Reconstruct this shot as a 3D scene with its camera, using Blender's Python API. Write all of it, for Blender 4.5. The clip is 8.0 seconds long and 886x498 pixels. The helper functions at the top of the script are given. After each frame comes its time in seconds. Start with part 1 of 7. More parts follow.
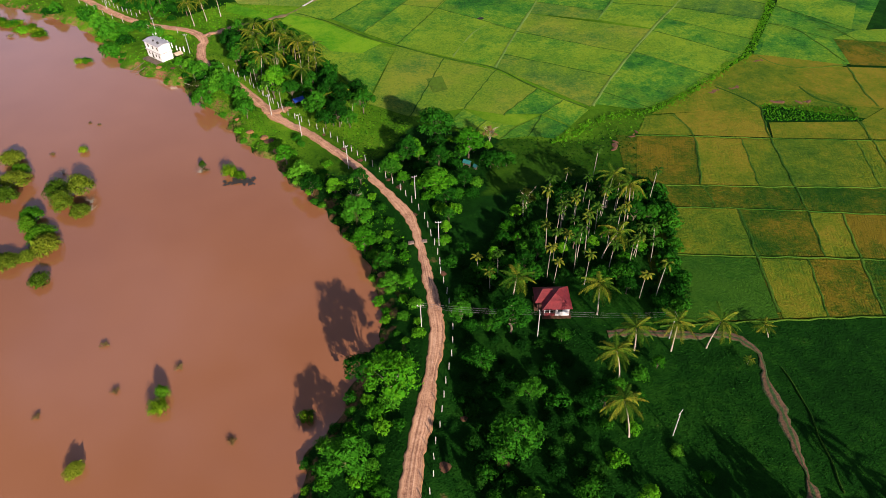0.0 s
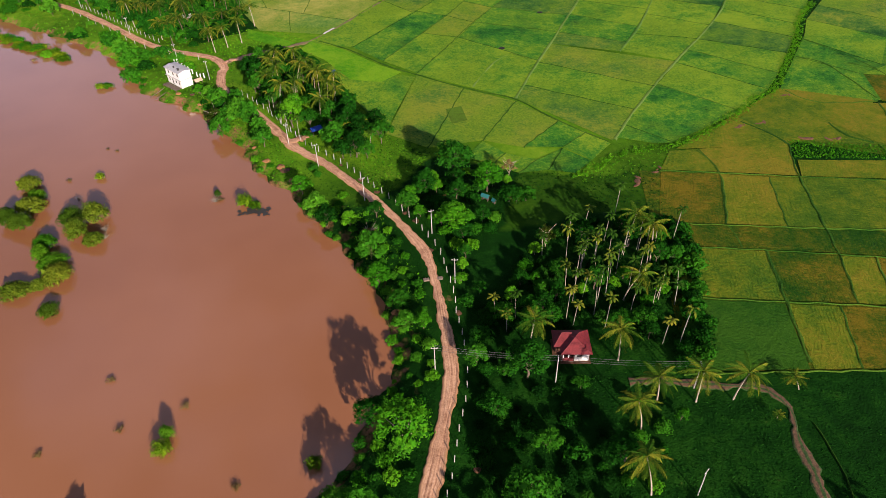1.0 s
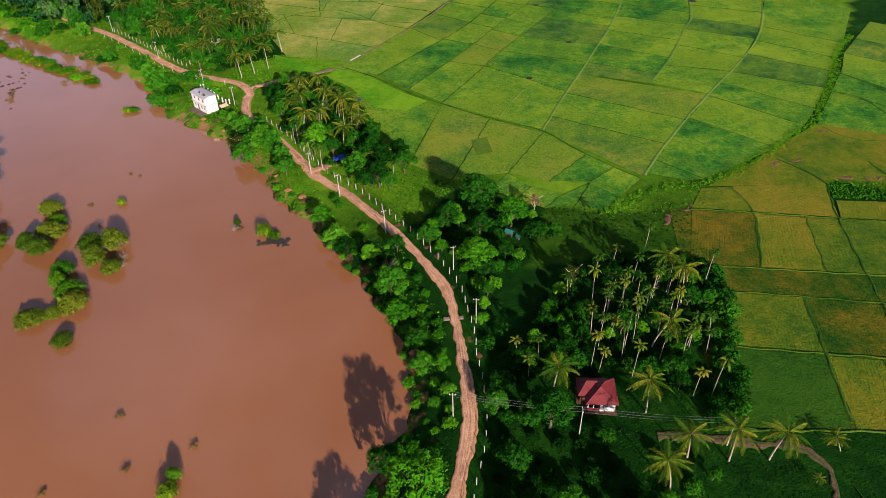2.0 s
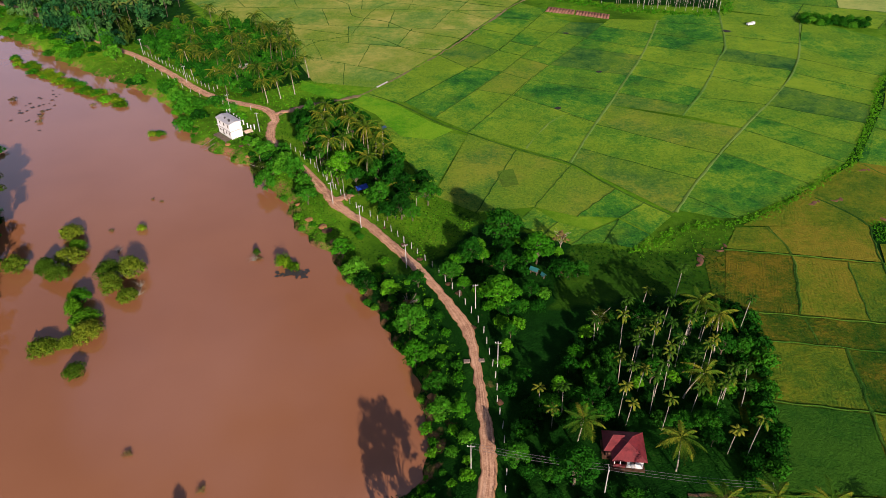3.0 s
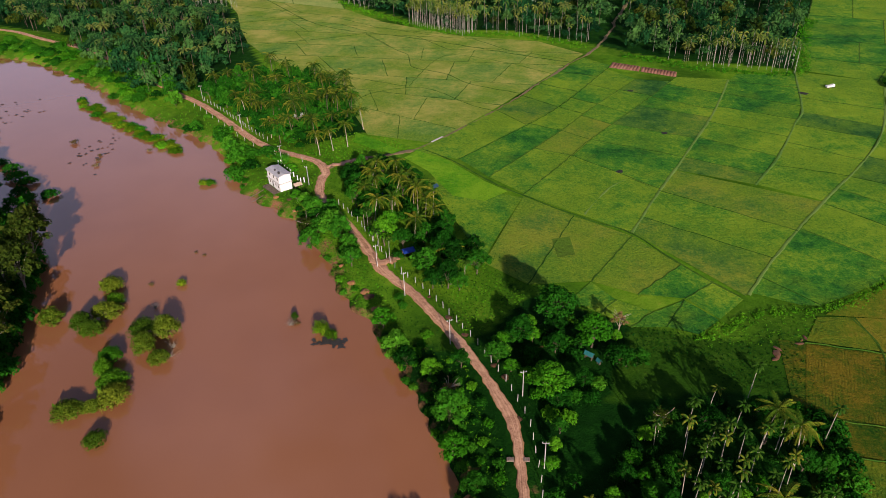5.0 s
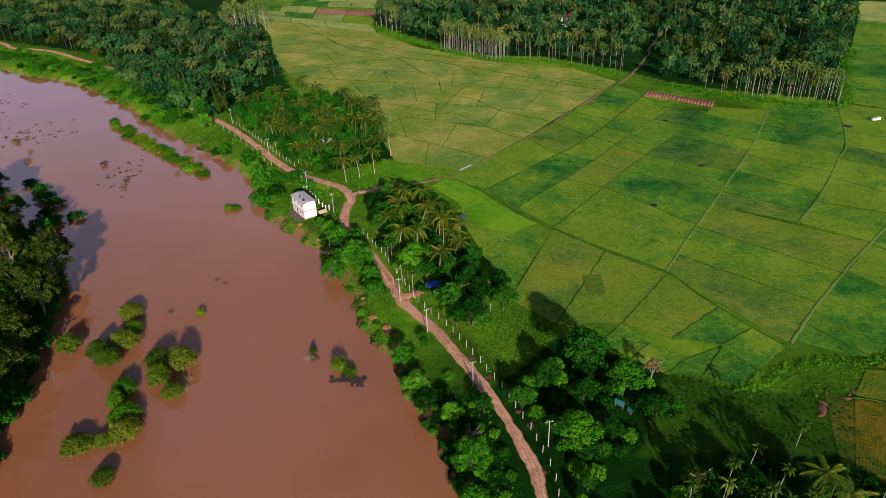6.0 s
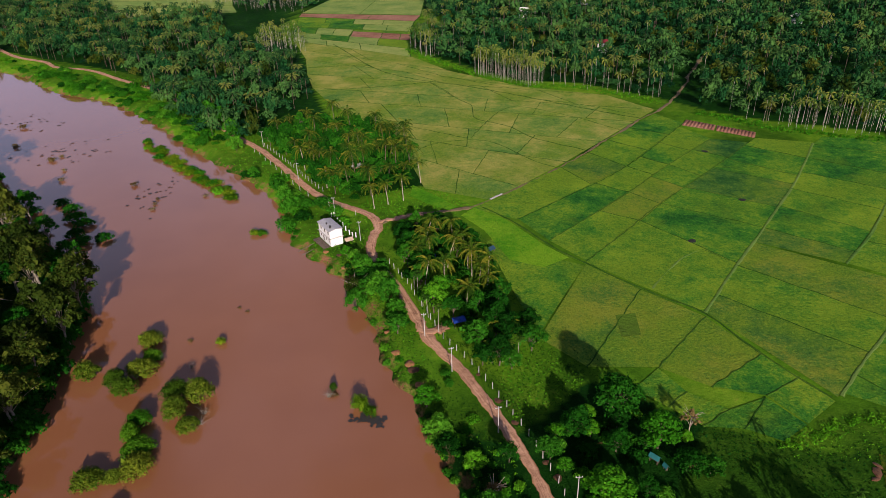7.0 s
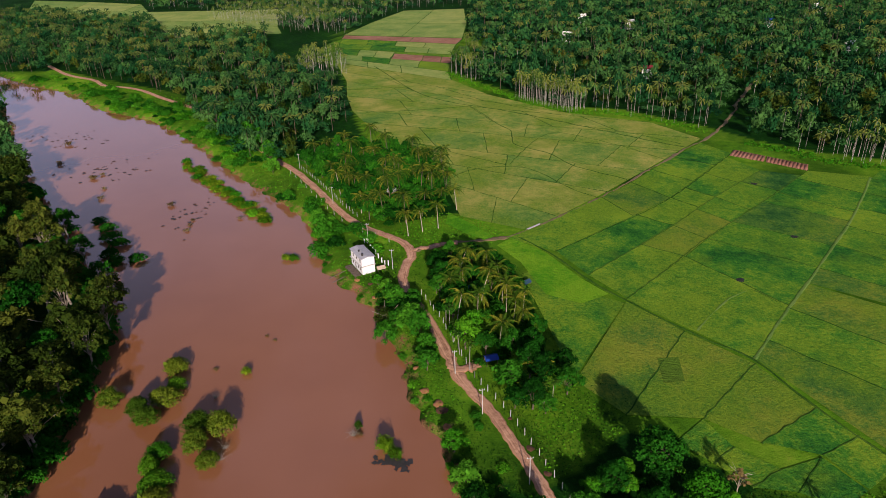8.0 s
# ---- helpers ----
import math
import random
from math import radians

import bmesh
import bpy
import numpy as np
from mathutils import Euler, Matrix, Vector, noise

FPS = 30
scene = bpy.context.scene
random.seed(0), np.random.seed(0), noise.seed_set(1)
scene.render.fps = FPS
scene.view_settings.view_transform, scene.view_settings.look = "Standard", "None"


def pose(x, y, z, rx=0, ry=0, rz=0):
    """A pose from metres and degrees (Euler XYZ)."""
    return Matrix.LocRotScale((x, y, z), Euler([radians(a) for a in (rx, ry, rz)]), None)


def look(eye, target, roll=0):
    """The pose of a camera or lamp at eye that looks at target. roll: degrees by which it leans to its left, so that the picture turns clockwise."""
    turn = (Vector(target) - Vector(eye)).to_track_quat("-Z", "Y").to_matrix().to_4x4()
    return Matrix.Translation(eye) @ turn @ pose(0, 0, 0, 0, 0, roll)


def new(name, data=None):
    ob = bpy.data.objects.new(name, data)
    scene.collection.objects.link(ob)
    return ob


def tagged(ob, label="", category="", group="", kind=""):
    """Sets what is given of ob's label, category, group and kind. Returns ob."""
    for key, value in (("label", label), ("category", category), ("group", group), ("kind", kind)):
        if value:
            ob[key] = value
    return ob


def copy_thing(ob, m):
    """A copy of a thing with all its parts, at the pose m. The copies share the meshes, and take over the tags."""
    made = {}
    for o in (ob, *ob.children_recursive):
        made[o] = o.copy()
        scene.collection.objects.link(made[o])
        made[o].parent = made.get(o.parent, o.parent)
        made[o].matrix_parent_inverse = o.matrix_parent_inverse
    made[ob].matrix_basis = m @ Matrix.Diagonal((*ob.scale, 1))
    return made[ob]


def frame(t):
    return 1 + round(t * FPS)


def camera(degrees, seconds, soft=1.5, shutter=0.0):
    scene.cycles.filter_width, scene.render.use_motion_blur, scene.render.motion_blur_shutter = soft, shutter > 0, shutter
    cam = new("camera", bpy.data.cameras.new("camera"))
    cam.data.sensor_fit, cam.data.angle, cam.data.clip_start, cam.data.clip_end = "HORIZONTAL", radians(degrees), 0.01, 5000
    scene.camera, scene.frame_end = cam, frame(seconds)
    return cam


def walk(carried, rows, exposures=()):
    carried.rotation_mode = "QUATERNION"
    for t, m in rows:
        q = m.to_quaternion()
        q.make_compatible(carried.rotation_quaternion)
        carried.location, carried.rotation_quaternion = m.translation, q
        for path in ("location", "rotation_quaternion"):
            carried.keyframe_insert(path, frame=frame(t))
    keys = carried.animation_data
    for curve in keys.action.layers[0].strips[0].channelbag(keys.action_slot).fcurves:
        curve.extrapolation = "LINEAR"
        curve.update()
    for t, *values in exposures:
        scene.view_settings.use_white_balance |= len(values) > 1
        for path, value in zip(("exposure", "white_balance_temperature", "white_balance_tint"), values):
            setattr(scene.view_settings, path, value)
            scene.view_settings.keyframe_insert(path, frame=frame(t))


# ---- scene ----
cam = camera(66.2, 8.0, soft=0.9)
METRES, EYE, TILT, LEAN, TURN = 50.0, 95.2, 1.0, 0.0, 0.0
ROWS = [
    (0.0, 0.0, 0.0, 0.0, -1.17, -42.01, 1.29),
    (0.5, 0.0024, 0.0502, 0.0003, -0.32, -41.11, 1.34),
    (1.0, 0.0042, 0.1035, 0.0008, 0.64, -40.22, 1.4),
    (1.5, 0.0053, 0.1586, 0.0002, 1.74, -39.32, 1.47),
    (3.0, 0.0057, 0.3371, -0.0014, 5.45, -36.68, 1.71),
    (3.5, 0.0042, 0.3998, -0.0015, 6.46, -35.81, 1.78),
    (4.0, 0.0006, 0.4632, -0.0011, 7.71, -34.93, 1.85),
    (4.5, -0.0031, 0.5273, -0.0011, 9.18, -34.05, 1.93),
    (6.0, -0.0237, 0.725, -0.0016, 13.31, -31.39, 2.09),
    (6.5, -0.0334, 0.7915, -0.0021, 14.7, -30.51, 2.12),
    (7.0, -0.0454, 0.8583, -0.0026, 16.23, -29.62, 2.15),
    (7.5, -0.0591, 0.9254, -0.0033, 18.0, -28.74, 2.19),
    (8.0, -0.0738, 0.9938, -0.0038, 19.7, -27.86, 2.24),
]
walk(cam, [(t, pose(0, 0, EYE, TILT, LEAN, TURN) @ pose(METRES * x, METRES * y, METRES * z, 90 + pitch, roll, yaw)) for t, x, y, z, yaw, pitch, roll in ROWS],
     [(0.0, 0.90, 6800, 17), (4.5, 0.52, 6650, 18), (8.0, 0.34, 6500, 20)])

# ---------- light ----------
SUN_AZ, SUN_EL = math.atan2(0.42, -0.907), radians(20)      # the sun stands behind the start of the path, to the right
world = bpy.data.worlds.new("sky")
scene.world = world
world.use_nodes = True
wn, wl = world.node_tree.nodes, world.node_tree.links
sky = wn.new("ShaderNodeTexSky")
sky.sky_type, sky.sun_disc, sky.dust_density = "NISHITA", False, 0.3
sky.air_density, sky.ozone_density = 0.8, 2.0
sky.sun_elevation, sky.sun_rotation = SUN_EL, SUN_AZ
# broken cloud over the whole sky, and haze that thickens towards the horizon all round
dirn = wn.new("ShaderNodeTexCoord").outputs["Generated"]
cl = wn.new("ShaderNodeTexNoise")
cl.inputs["Scale"].default_value, cl.inputs["Detail"].default_value = 3.2, 6
wl.new(dirn, cl.inputs["Vector"])
cr = wn.new("ShaderNodeValToRGB")
cr.color_ramp.elements[0].position, cr.color_ramp.elements[1].position = 0.50, 0.64
wl.new(cl.outputs["Fac"], cr.inputs[0])
cm = wn.new("ShaderNodeMix")
cm.data_type = "RGBA"
wl.new(cr.outputs[0], cm.inputs[0])
wl.new(sky.outputs[0], cm.inputs[6])
cm.inputs[7].default_value = (4.2, 4.6, 7.2, 1)
hz = wn.new("ShaderNodeSeparateXYZ")
wl.new(dirn, hz.inputs[0])
hr = wn.new("ShaderNodeMapRange")
hr.interpolation_type = "SMOOTHSTEP"
hr.inputs["From Min"].default_value, hr.inputs["From Max"].default_value, hr.inputs["To Min"].default_value, hr.inputs["To Max"].default_value = 0.05, 0.75, 1.0, 0.0
wl.new(hz.outputs[2], hr.inputs["Value"])
hm = wn.new("ShaderNodeMix")
hm.data_type = "RGBA"
wl.new(hr.outputs[0], hm.inputs[0])
wl.new(cm.outputs[2], hm.inputs[6])
hm.inputs[7].default_value = (7.2, 7.8, 11.5, 1)
wl.new(hm.outputs[2], wn["Background"].inputs[0])
wn["Background"].inputs[1].default_value = 0.05
sun = new("sun", bpy.data.lights.new("sun", "SUN"))
sun.data.energy, sun.data.angle, sun.data.color = 5.0, radians(0.6), (1.0, 0.88, 0.76)
sun_way = Vector((math.sin(SUN_AZ) * math.cos(SUN_EL), math.cos(SUN_AZ) * math.cos(SUN_EL), math.sin(SUN_EL)))
sun.matrix_world = look(sun_way * 300, (0, 0, 0))


# ---------- materials ----------
def material(name):
    m = bpy.data.materials.new(name)
    m.use_nodes = True
    return m, m.node_tree.nodes, m.node_tree.links, m.node_tree.nodes["Principled BSDF"]


def noise_node(n, l, scale, detail=4, coord=None, rough=0.55):
    t = n.new("ShaderNodeTexNoise")
    t.inputs["Scale"].default_value, t.inputs["Detail"].default_value, t.inputs["Roughness"].default_value = scale, detail, rough
    if coord is not None:
        l.new(coord, t.inputs["Vector"])
    return t.outputs["Fac"]


def ramp(n, l, fac, stops):
    r = n.new("ShaderNodeValToRGB")
    while len(r.color_ramp.elements) < len(stops):
        r.color_ramp.elements.new(0.5)
    for e, (p, c) in zip(r.color_ramp.elements, stops):
        e.position, e.color = p, (*c, 1)
    l.new(fac, r.inputs[0])
    return r.outputs[0]


def mix(n, l, fac, a, b, mode="MIX"):
    m = n.new("ShaderNodeMix")
    m.data_type, m.blend_type = "RGBA", mode
    for sock, v in ((m.inputs[0], fac), (m.inputs[6], a), (m.inputs[7], b)):
        if isinstance(v, (int, float)):
            sock.default_value = v
        elif isinstance(v, tuple):
            sock.default_value = (*v, 1)
        else:
            l.new(v, sock)
    return m.outputs[2]


def maths(n, l, op, a, b=0.0):
    m = n.new("ShaderNodeMath")
    m.operation = op
    for sock, v in zip(m.inputs, (a, b)):
        if isinstance(v, (int, float)):
            sock.default_value = v
        else:
            l.new(v, sock)
    return m.outputs[0]


def bump(n, l, bsdf, height, strength=0.5, distance=0.1):
    b = n.new("ShaderNodeBump")
    b.inputs["Strength"].default_value, b.inputs["Distance"].default_value = strength, distance
    l.new(height, b.inputs["Height"])
    l.new(b.outputs[0], bsdf.inputs["Normal"])


def place(n):
    return n.new("ShaderNodeNewGeometry").outputs["Position"]


def foliage(name, dark, mid, light, by="object", through_light=0.16):
    """Leaves: a tint for the plant, one for each spray, and a slow change over the place."""
    m, n, l, p = material(name)
    if by == "object":
        one = n.new("ShaderNodeObjectInfo").outputs["Random"]
    else:
        a = n.new("ShaderNodeAttribute")
        a.attribute_name = "tint"
        one = a.outputs["Fac"]
    isle = n.new("ShaderNodeNewGeometry").outputs["Random Per Island"]
    whole, each, stops = (0.55, 0.30, (0.12, 0.5, 0.92)) if by == "object" else (0.72, 0.18, (0.16, 0.48, 0.88))
    v = maths(n, l, "ADD", maths(n, l, "MULTIPLY", one, whole), maths(n, l, "MULTIPLY", isle, each))
    v = maths(n, l, "ADD", v, maths(n, l, "MULTIPLY", noise_node(n, l, 0.25, 2, place(n)), 0.15))
    c = ramp(n, l, v, list(zip(stops, (dark, mid, light))))
    l.new(c, p.inputs["Base Color"])
    p.inputs["Roughness"].default_value = 0.6
    p.inputs["Specular IOR Level"].default_value = 0.02
    tr = n.new("ShaderNodeBsdfTranslucent")
    l.new(c, tr.inputs[0])
    ms = n.new("ShaderNodeMixShader")
    ms.inputs[0].default_value = through_light
    l.new(p.outputs[0], ms.inputs[1])
    l.new(tr.outputs[0], ms.inputs[2])
    l.new(ms.outputs[0], n["Material Output"].inputs[0])
    return m


LEAF = foliage("leaf", (0.0023, 0.024, 0.002), (0.009, 0.082, 0.005), (0.0375, 0.185, 0.009))
# darkened copy of leaf, canopy shade put into its colour
LEAF_SHADED = foliage("leaf_scrub", (0.0016, 0.016, 0.002), (0.0048, 0.042, 0.004), (0.020, 0.098, 0.007))
LEAF_OLIVE = foliage("leaf_olive", (0.007, 0.020, 0.003), (0.028, 0.054, 0.006), (0.11, 0.130, 0.016))
LEAF_SHRUB = foliage("leaf_shrub", (0.012, 0.046, 0.003), (0.048, 0.105, 0.007), (0.17, 0.21, 0.016))
LEAF_REED = foliage("leaf_reed", (0.022, 0.080, 0.003), (0.070, 0.165, 0.006), (0.19, 0.27, 0.012))
LEAF_CLUMP = foliage("leaf_clump", (0.008, 0.050, 0.003), (0.024, 0.118, 0.005), (0.10, 0.24, 0.010))
LEAF_FRESH = foliage("leaf_fresh", (0.0084, 0.075, 0.003), (0.0322, 0.185, 0.006), (0.105, 0.32, 0.011))
LEAF_BAMBOO = foliage("leaf_bamboo", (0.0112, 0.085, 0.005), (0.0336, 0.185, 0.009), (0.091, 0.29, 0.016))
# far leaf: distance haze put into the colour as extra blue
LEAF_HAZED = foliage("leaf_far", (0.003, 0.026, 0.009), (0.013, 0.080, 0.021), (0.06, 0.155, 0.034), by="attribute")
FROND = foliage("frond", (0.016, 0.062, 0.005), (0.060, 0.125, 0.009), (0.27, 0.245, 0.024))
# far frond: the same painted haze, bluer than the near frond
FROND_HAZED = foliage("frond_far", (0.006, 0.036, 0.010), (0.024, 0.078, 0.019), (0.12, 0.150, 0.03), by="attribute")
FROND_GREEN = foliage("frond_green", (0.010, 0.046, 0.005), (0.034, 0.088, 0.008), (0.19, 0.19, 0.020))
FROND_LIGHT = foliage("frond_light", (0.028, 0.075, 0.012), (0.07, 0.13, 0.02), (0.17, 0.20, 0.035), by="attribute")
# herb leaves are darkened like the ground, shade put into their colour
HERB = foliage("herb", (0.0018, 0.02, 0.002), (0.0048, 0.046, 0.004), (0.021, 0.115, 0.008), by="attribute")
REED = foliage("reed", (0.0225, 0.125, 0.005), (0.0638, 0.245, 0.007), (0.15, 0.36, 0.013), by="attribute")
CROP = foliage("tall_crop", (0.012, 0.10, 0.004), (0.036, 0.195, 0.006), (0.10, 0.31, 0.010), by="attribute")
DRY = foliage("dry_leaf", (0.08, 0.055, 0.02), (0.15, 0.11, 0.04), (0.25, 0.19, 0.07))


def bark(name, dark, light, scale=1.0):
    m, n, l, p = material(name)
    co = n.new("ShaderNodeTexCoord").outputs["Object"]
    mp = n.new("ShaderNodeMapping")
    mp.inputs["Scale"].default_value = (scale, scale, scale * 4)
    l.new(co, mp.inputs[0])
    f = noise_node(n, l, 1.6, 5, mp.outputs[0])
    l.new(ramp(n, l, f, [(0.3, dark), (0.7, light)]), p.inputs["Base Color"])
    p.inputs["Roughness"].default_value = 0.85
    bump(n, l, p, f, 0.6, 0.05)
    return m


BARK = bark("bark", (0.06, 0.045, 0.03), (0.16, 0.12, 0.085))
BARK_PALE = bark("bark_pale", (0.22, 0.18, 0.13), (0.50, 0.43, 0.34))
BARK_GREY = bark("bark_grey", (0.13, 0.11, 0.085), (0.32, 0.28, 0.22))
CULM = bark("culm_green", (0.04, 0.07, 0.012), (0.12, 0.14, 0.03))
BARK_ARECA = bark("bark_areca", (0.17, 0.15, 0.11), (0.44, 0.40, 0.33))
BARK_LIMED = bark("bark_limed", (0.22, 0.21, 0.17), (0.52, 0.49, 0.43))


def ground_material():
    m, n, l, p = material("ground_grass")
    pos = place(n)
    big, midf, fine = noise_node(n, l, 0.035, 4, pos), noise_node(n, l, 0.3, 5, pos), noise_node(n, l, 3.0, 4, pos)
    v = maths(n, l, "ADD", maths(n, l, "MULTIPLY", big, 0.45), maths(n, l, "ADD", maths(n, l, "MULTIPLY", midf, 0.35), maths(n, l, "MULTIPLY", fine, 0.2)))
    # near-black grass outside the bright belts: shade put into the base colour
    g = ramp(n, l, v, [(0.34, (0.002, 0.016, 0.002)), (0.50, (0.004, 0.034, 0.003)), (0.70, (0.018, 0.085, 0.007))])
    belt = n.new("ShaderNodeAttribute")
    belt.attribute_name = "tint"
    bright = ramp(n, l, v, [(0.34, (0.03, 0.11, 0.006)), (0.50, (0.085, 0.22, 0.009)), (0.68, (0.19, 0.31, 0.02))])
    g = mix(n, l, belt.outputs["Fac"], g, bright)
    soil = ramp(n, l, fine, [(0.3, (0.13, 0.06, 0.03)), (0.7, (0.30, 0.15, 0.075))])
    up = n.new("ShaderNodeSeparateXYZ")
    l.new(n.new("ShaderNodeNewGeometry").outputs["Normal"], up.inputs[0])
    steep = maths(n, l, "MULTIPLY", maths(n, l, "SUBTRACT", maths(n, l, "ADD", 0.90, maths(n, l, "MULTIPLY", maths(n, l, "SUBTRACT", midf, 0.5), 0.5)), up.outputs[2]), 9.0)
    bare = ramp(n, l, noise_node(n, l, 0.11, 5, pos, 0.65), [(0.70, (0, 0, 0)), (0.76, (1, 1, 1))])
    f = n.new("ShaderNodeClamp")
    l.new(maths(n, l, "MAXIMUM", steep, maths(n, l, "MULTIPLY", bare, 0.75)), f.inputs[0])
    l.new(mix(n, l, f.outputs[0], g, soil), p.inputs["Base Color"])
    p.inputs["Roughness"].default_value = 0.95
    p.inputs["Specular IOR Level"].default_value = 0.03
    bump(n, l, p, maths(n, l, "ADD", midf, maths(n, l, "MULTIPLY", fine, 0.6)), 0.9, 0.35)
    return m


def crop_material(name, stops, rows=0.0, turn=0.0, gold=0.0):
    """A plot's crop: its own shade, patches, mottling and, where it was sown in lines, the lines."""
    m, n, l, p = material(name)
    pos = place(n)
    one = n.new("ShaderNodeObjectInfo").outputs["Random"]
    patch, midf, fine = noise_node(n, l, 0.05, 4, pos, 0.6), noise_node(n, l, 0.30, 6, pos, 0.7), noise_node(n, l, 1.6, 5, pos, 0.75)
    v = maths(n, l, "ADD", maths(n, l, "ADD", maths(n, l, "MULTIPLY", one, 0.13), -0.05), maths(n, l, "MULTIPLY", patch, 0.54))
    v = maths(n, l, "ADD", v, maths(n, l, "ADD", maths(n, l, "MULTIPLY", midf, 0.34), maths(n, l, "MULTIPLY", fine, 0.40)))
    h = fine
    if rows:
        w = n.new("ShaderNodeTexWave")
        w.inputs["Scale"].default_value, w.inputs["Distortion"].default_value, w.inputs["Detail"].default_value = rows, turn, 2.0
        w.inputs["Detail Scale"].default_value = 0.25
        w.bands_direction = "Y"
        l.new(n.new("ShaderNodeTexCoord").outputs["UV"], w.inputs[0])
        broken = ramp(n, l, noise_node(n, l, 0.16, 5, pos, 0.7), [(0.42, (0.0, 0.0, 0.0)), (0.60, (1, 1, 1))])
        line = maths(n, l, "MULTIPLY", maths(n, l, "POWER", w.outputs["Fac"], 3.0), broken)
        v = maths(n, l, "SUBTRACT", v, maths(n, l, "MULTIPLY", line, 0.024))
        h = maths(n, l, "SUBTRACT", fine, maths(n, l, "MULTIPLY", line, 0.16))
    c = ramp(n, l, v, stops)
    if gold:                                               # patches that ripen or were cut
        ripe = ramp(n, l, maths(n, l, "ADD", noise_node(n, l, 0.045, 6, pos, 0.68), maths(n, l, "MULTIPLY", one, 0.12)), [(0.49, (0, 0, 0)), (0.66, (gold, gold, gold))])
        c = mix(n, l, ripe, c, ramp(n, l, fine, [(0.3, (0.040, 0.150, 0.012)), (0.7, (0.19, 0.30, 0.017))]))
    l.new(c, p.inputs["Base Color"])
    p.inputs["Roughness"].default_value = 0.9
    p.inputs["Specular IOR Level"].default_value = 0.04
    bump(n, l, p, maths(n, l, "ADD", h, midf), 1.0, 0.4)
    return m


PADDY = crop_material("paddy", [(0.45, (0.007, 0.060, 0.012)), (0.54, (0.017, 0.115, 0.015)), (0.62, (0.045, 0.190, 0.016)), (0.74, (0.19, 0.31, 0.020))], gold=0.75)
PADDY_ROWS = crop_material("paddy_rows", [(0.46, (0.010, 0.058, 0.014)), (0.55, (0.023, 0.102, 0.019)), (0.64, (0.065, 0.165, 0.022)), (0.76, (0.20, 0.25, 0.026))], gold=0.75)
STUBBLE = crop_material("stubble", [(0.44, (0.022, 0.082, 0.007)), (0.55, (0.055, 0.120, 0.009)), (0.65, (0.112, 0.155, 0.010)), (0.77, (0.195, 0.172, 0.016))], 0.46, 8.0)
MOWN = crop_material("mown_paddy", [(0.46, (0.006, 0.046, 0.005)), (0.57, (0.016, 0.066, 0.005)), (0.66, (0.055, 0.088, 0.006)), (0.77, (0.15, 0.118, 0.010))], 0.55, 6.5)
FURROW = crop_material("furrowed_paddy", [(0.42, (0.05, 0.065, 0.014)), (0.54, (0.065, 0.12, 0.014)), (0.66, (0.085, 0.17, 0.016))], 0.5, 5.0)
PATH = crop_material("grass_path", [(0.42, (0.04, 0.130, 0.018)), (0.55, (0.085, 0.20, 0.03)), (0.72, (0.15, 0.25, 0.05))])
LUSH = crop_material("lush_grass", [(0.44, (0.032, 0.17, 0.006)), (0.57, (0.070, 0.26, 0.008)), (0.72, (0.16, 0.34, 0.014))])
# distant paddy, open paddy and tilled soil: haze put in as lighter colour
HAZED = crop_material("pale_paddy", [(0.45, (0.10, 0.21, 0.05)), (0.6, (0.19, 0.30, 0.065)), (0.78, (0.33, 0.38, 0.10))])
OPEN = crop_material("open_paddy", [(0.42, (0.042, 0.145, 0.024)), (0.52, (0.100, 0.22, 0.036)), (0.61, (0.19, 0.28, 0.046)), (0.72, (0.36, 0.35, 0.08))], gold=0.7)
TILLED = crop_material("tilled_soil", [(0.45, (0.15, 0.062, 0.038)), (0.6, (0.27, 0.125, 0.080)), (0.78, (0.40, 0.21, 0.14))], 0.22, 1.0)
GROUND = ground_material()
BUND = crop_material("bund_grass", [(0.45, (0.010, 0.050, 0.006)), (0.6, (0.026, 0.090, 0.009)), (0.75, (0.065, 0.14, 0.014))])
RANK = crop_material("rank_grass", [(0.45, (0.004, 0.036, 0.003)), (0.58, (0.009, 0.062, 0.005)), (0.75, (0.030, 0.10, 0.008))])


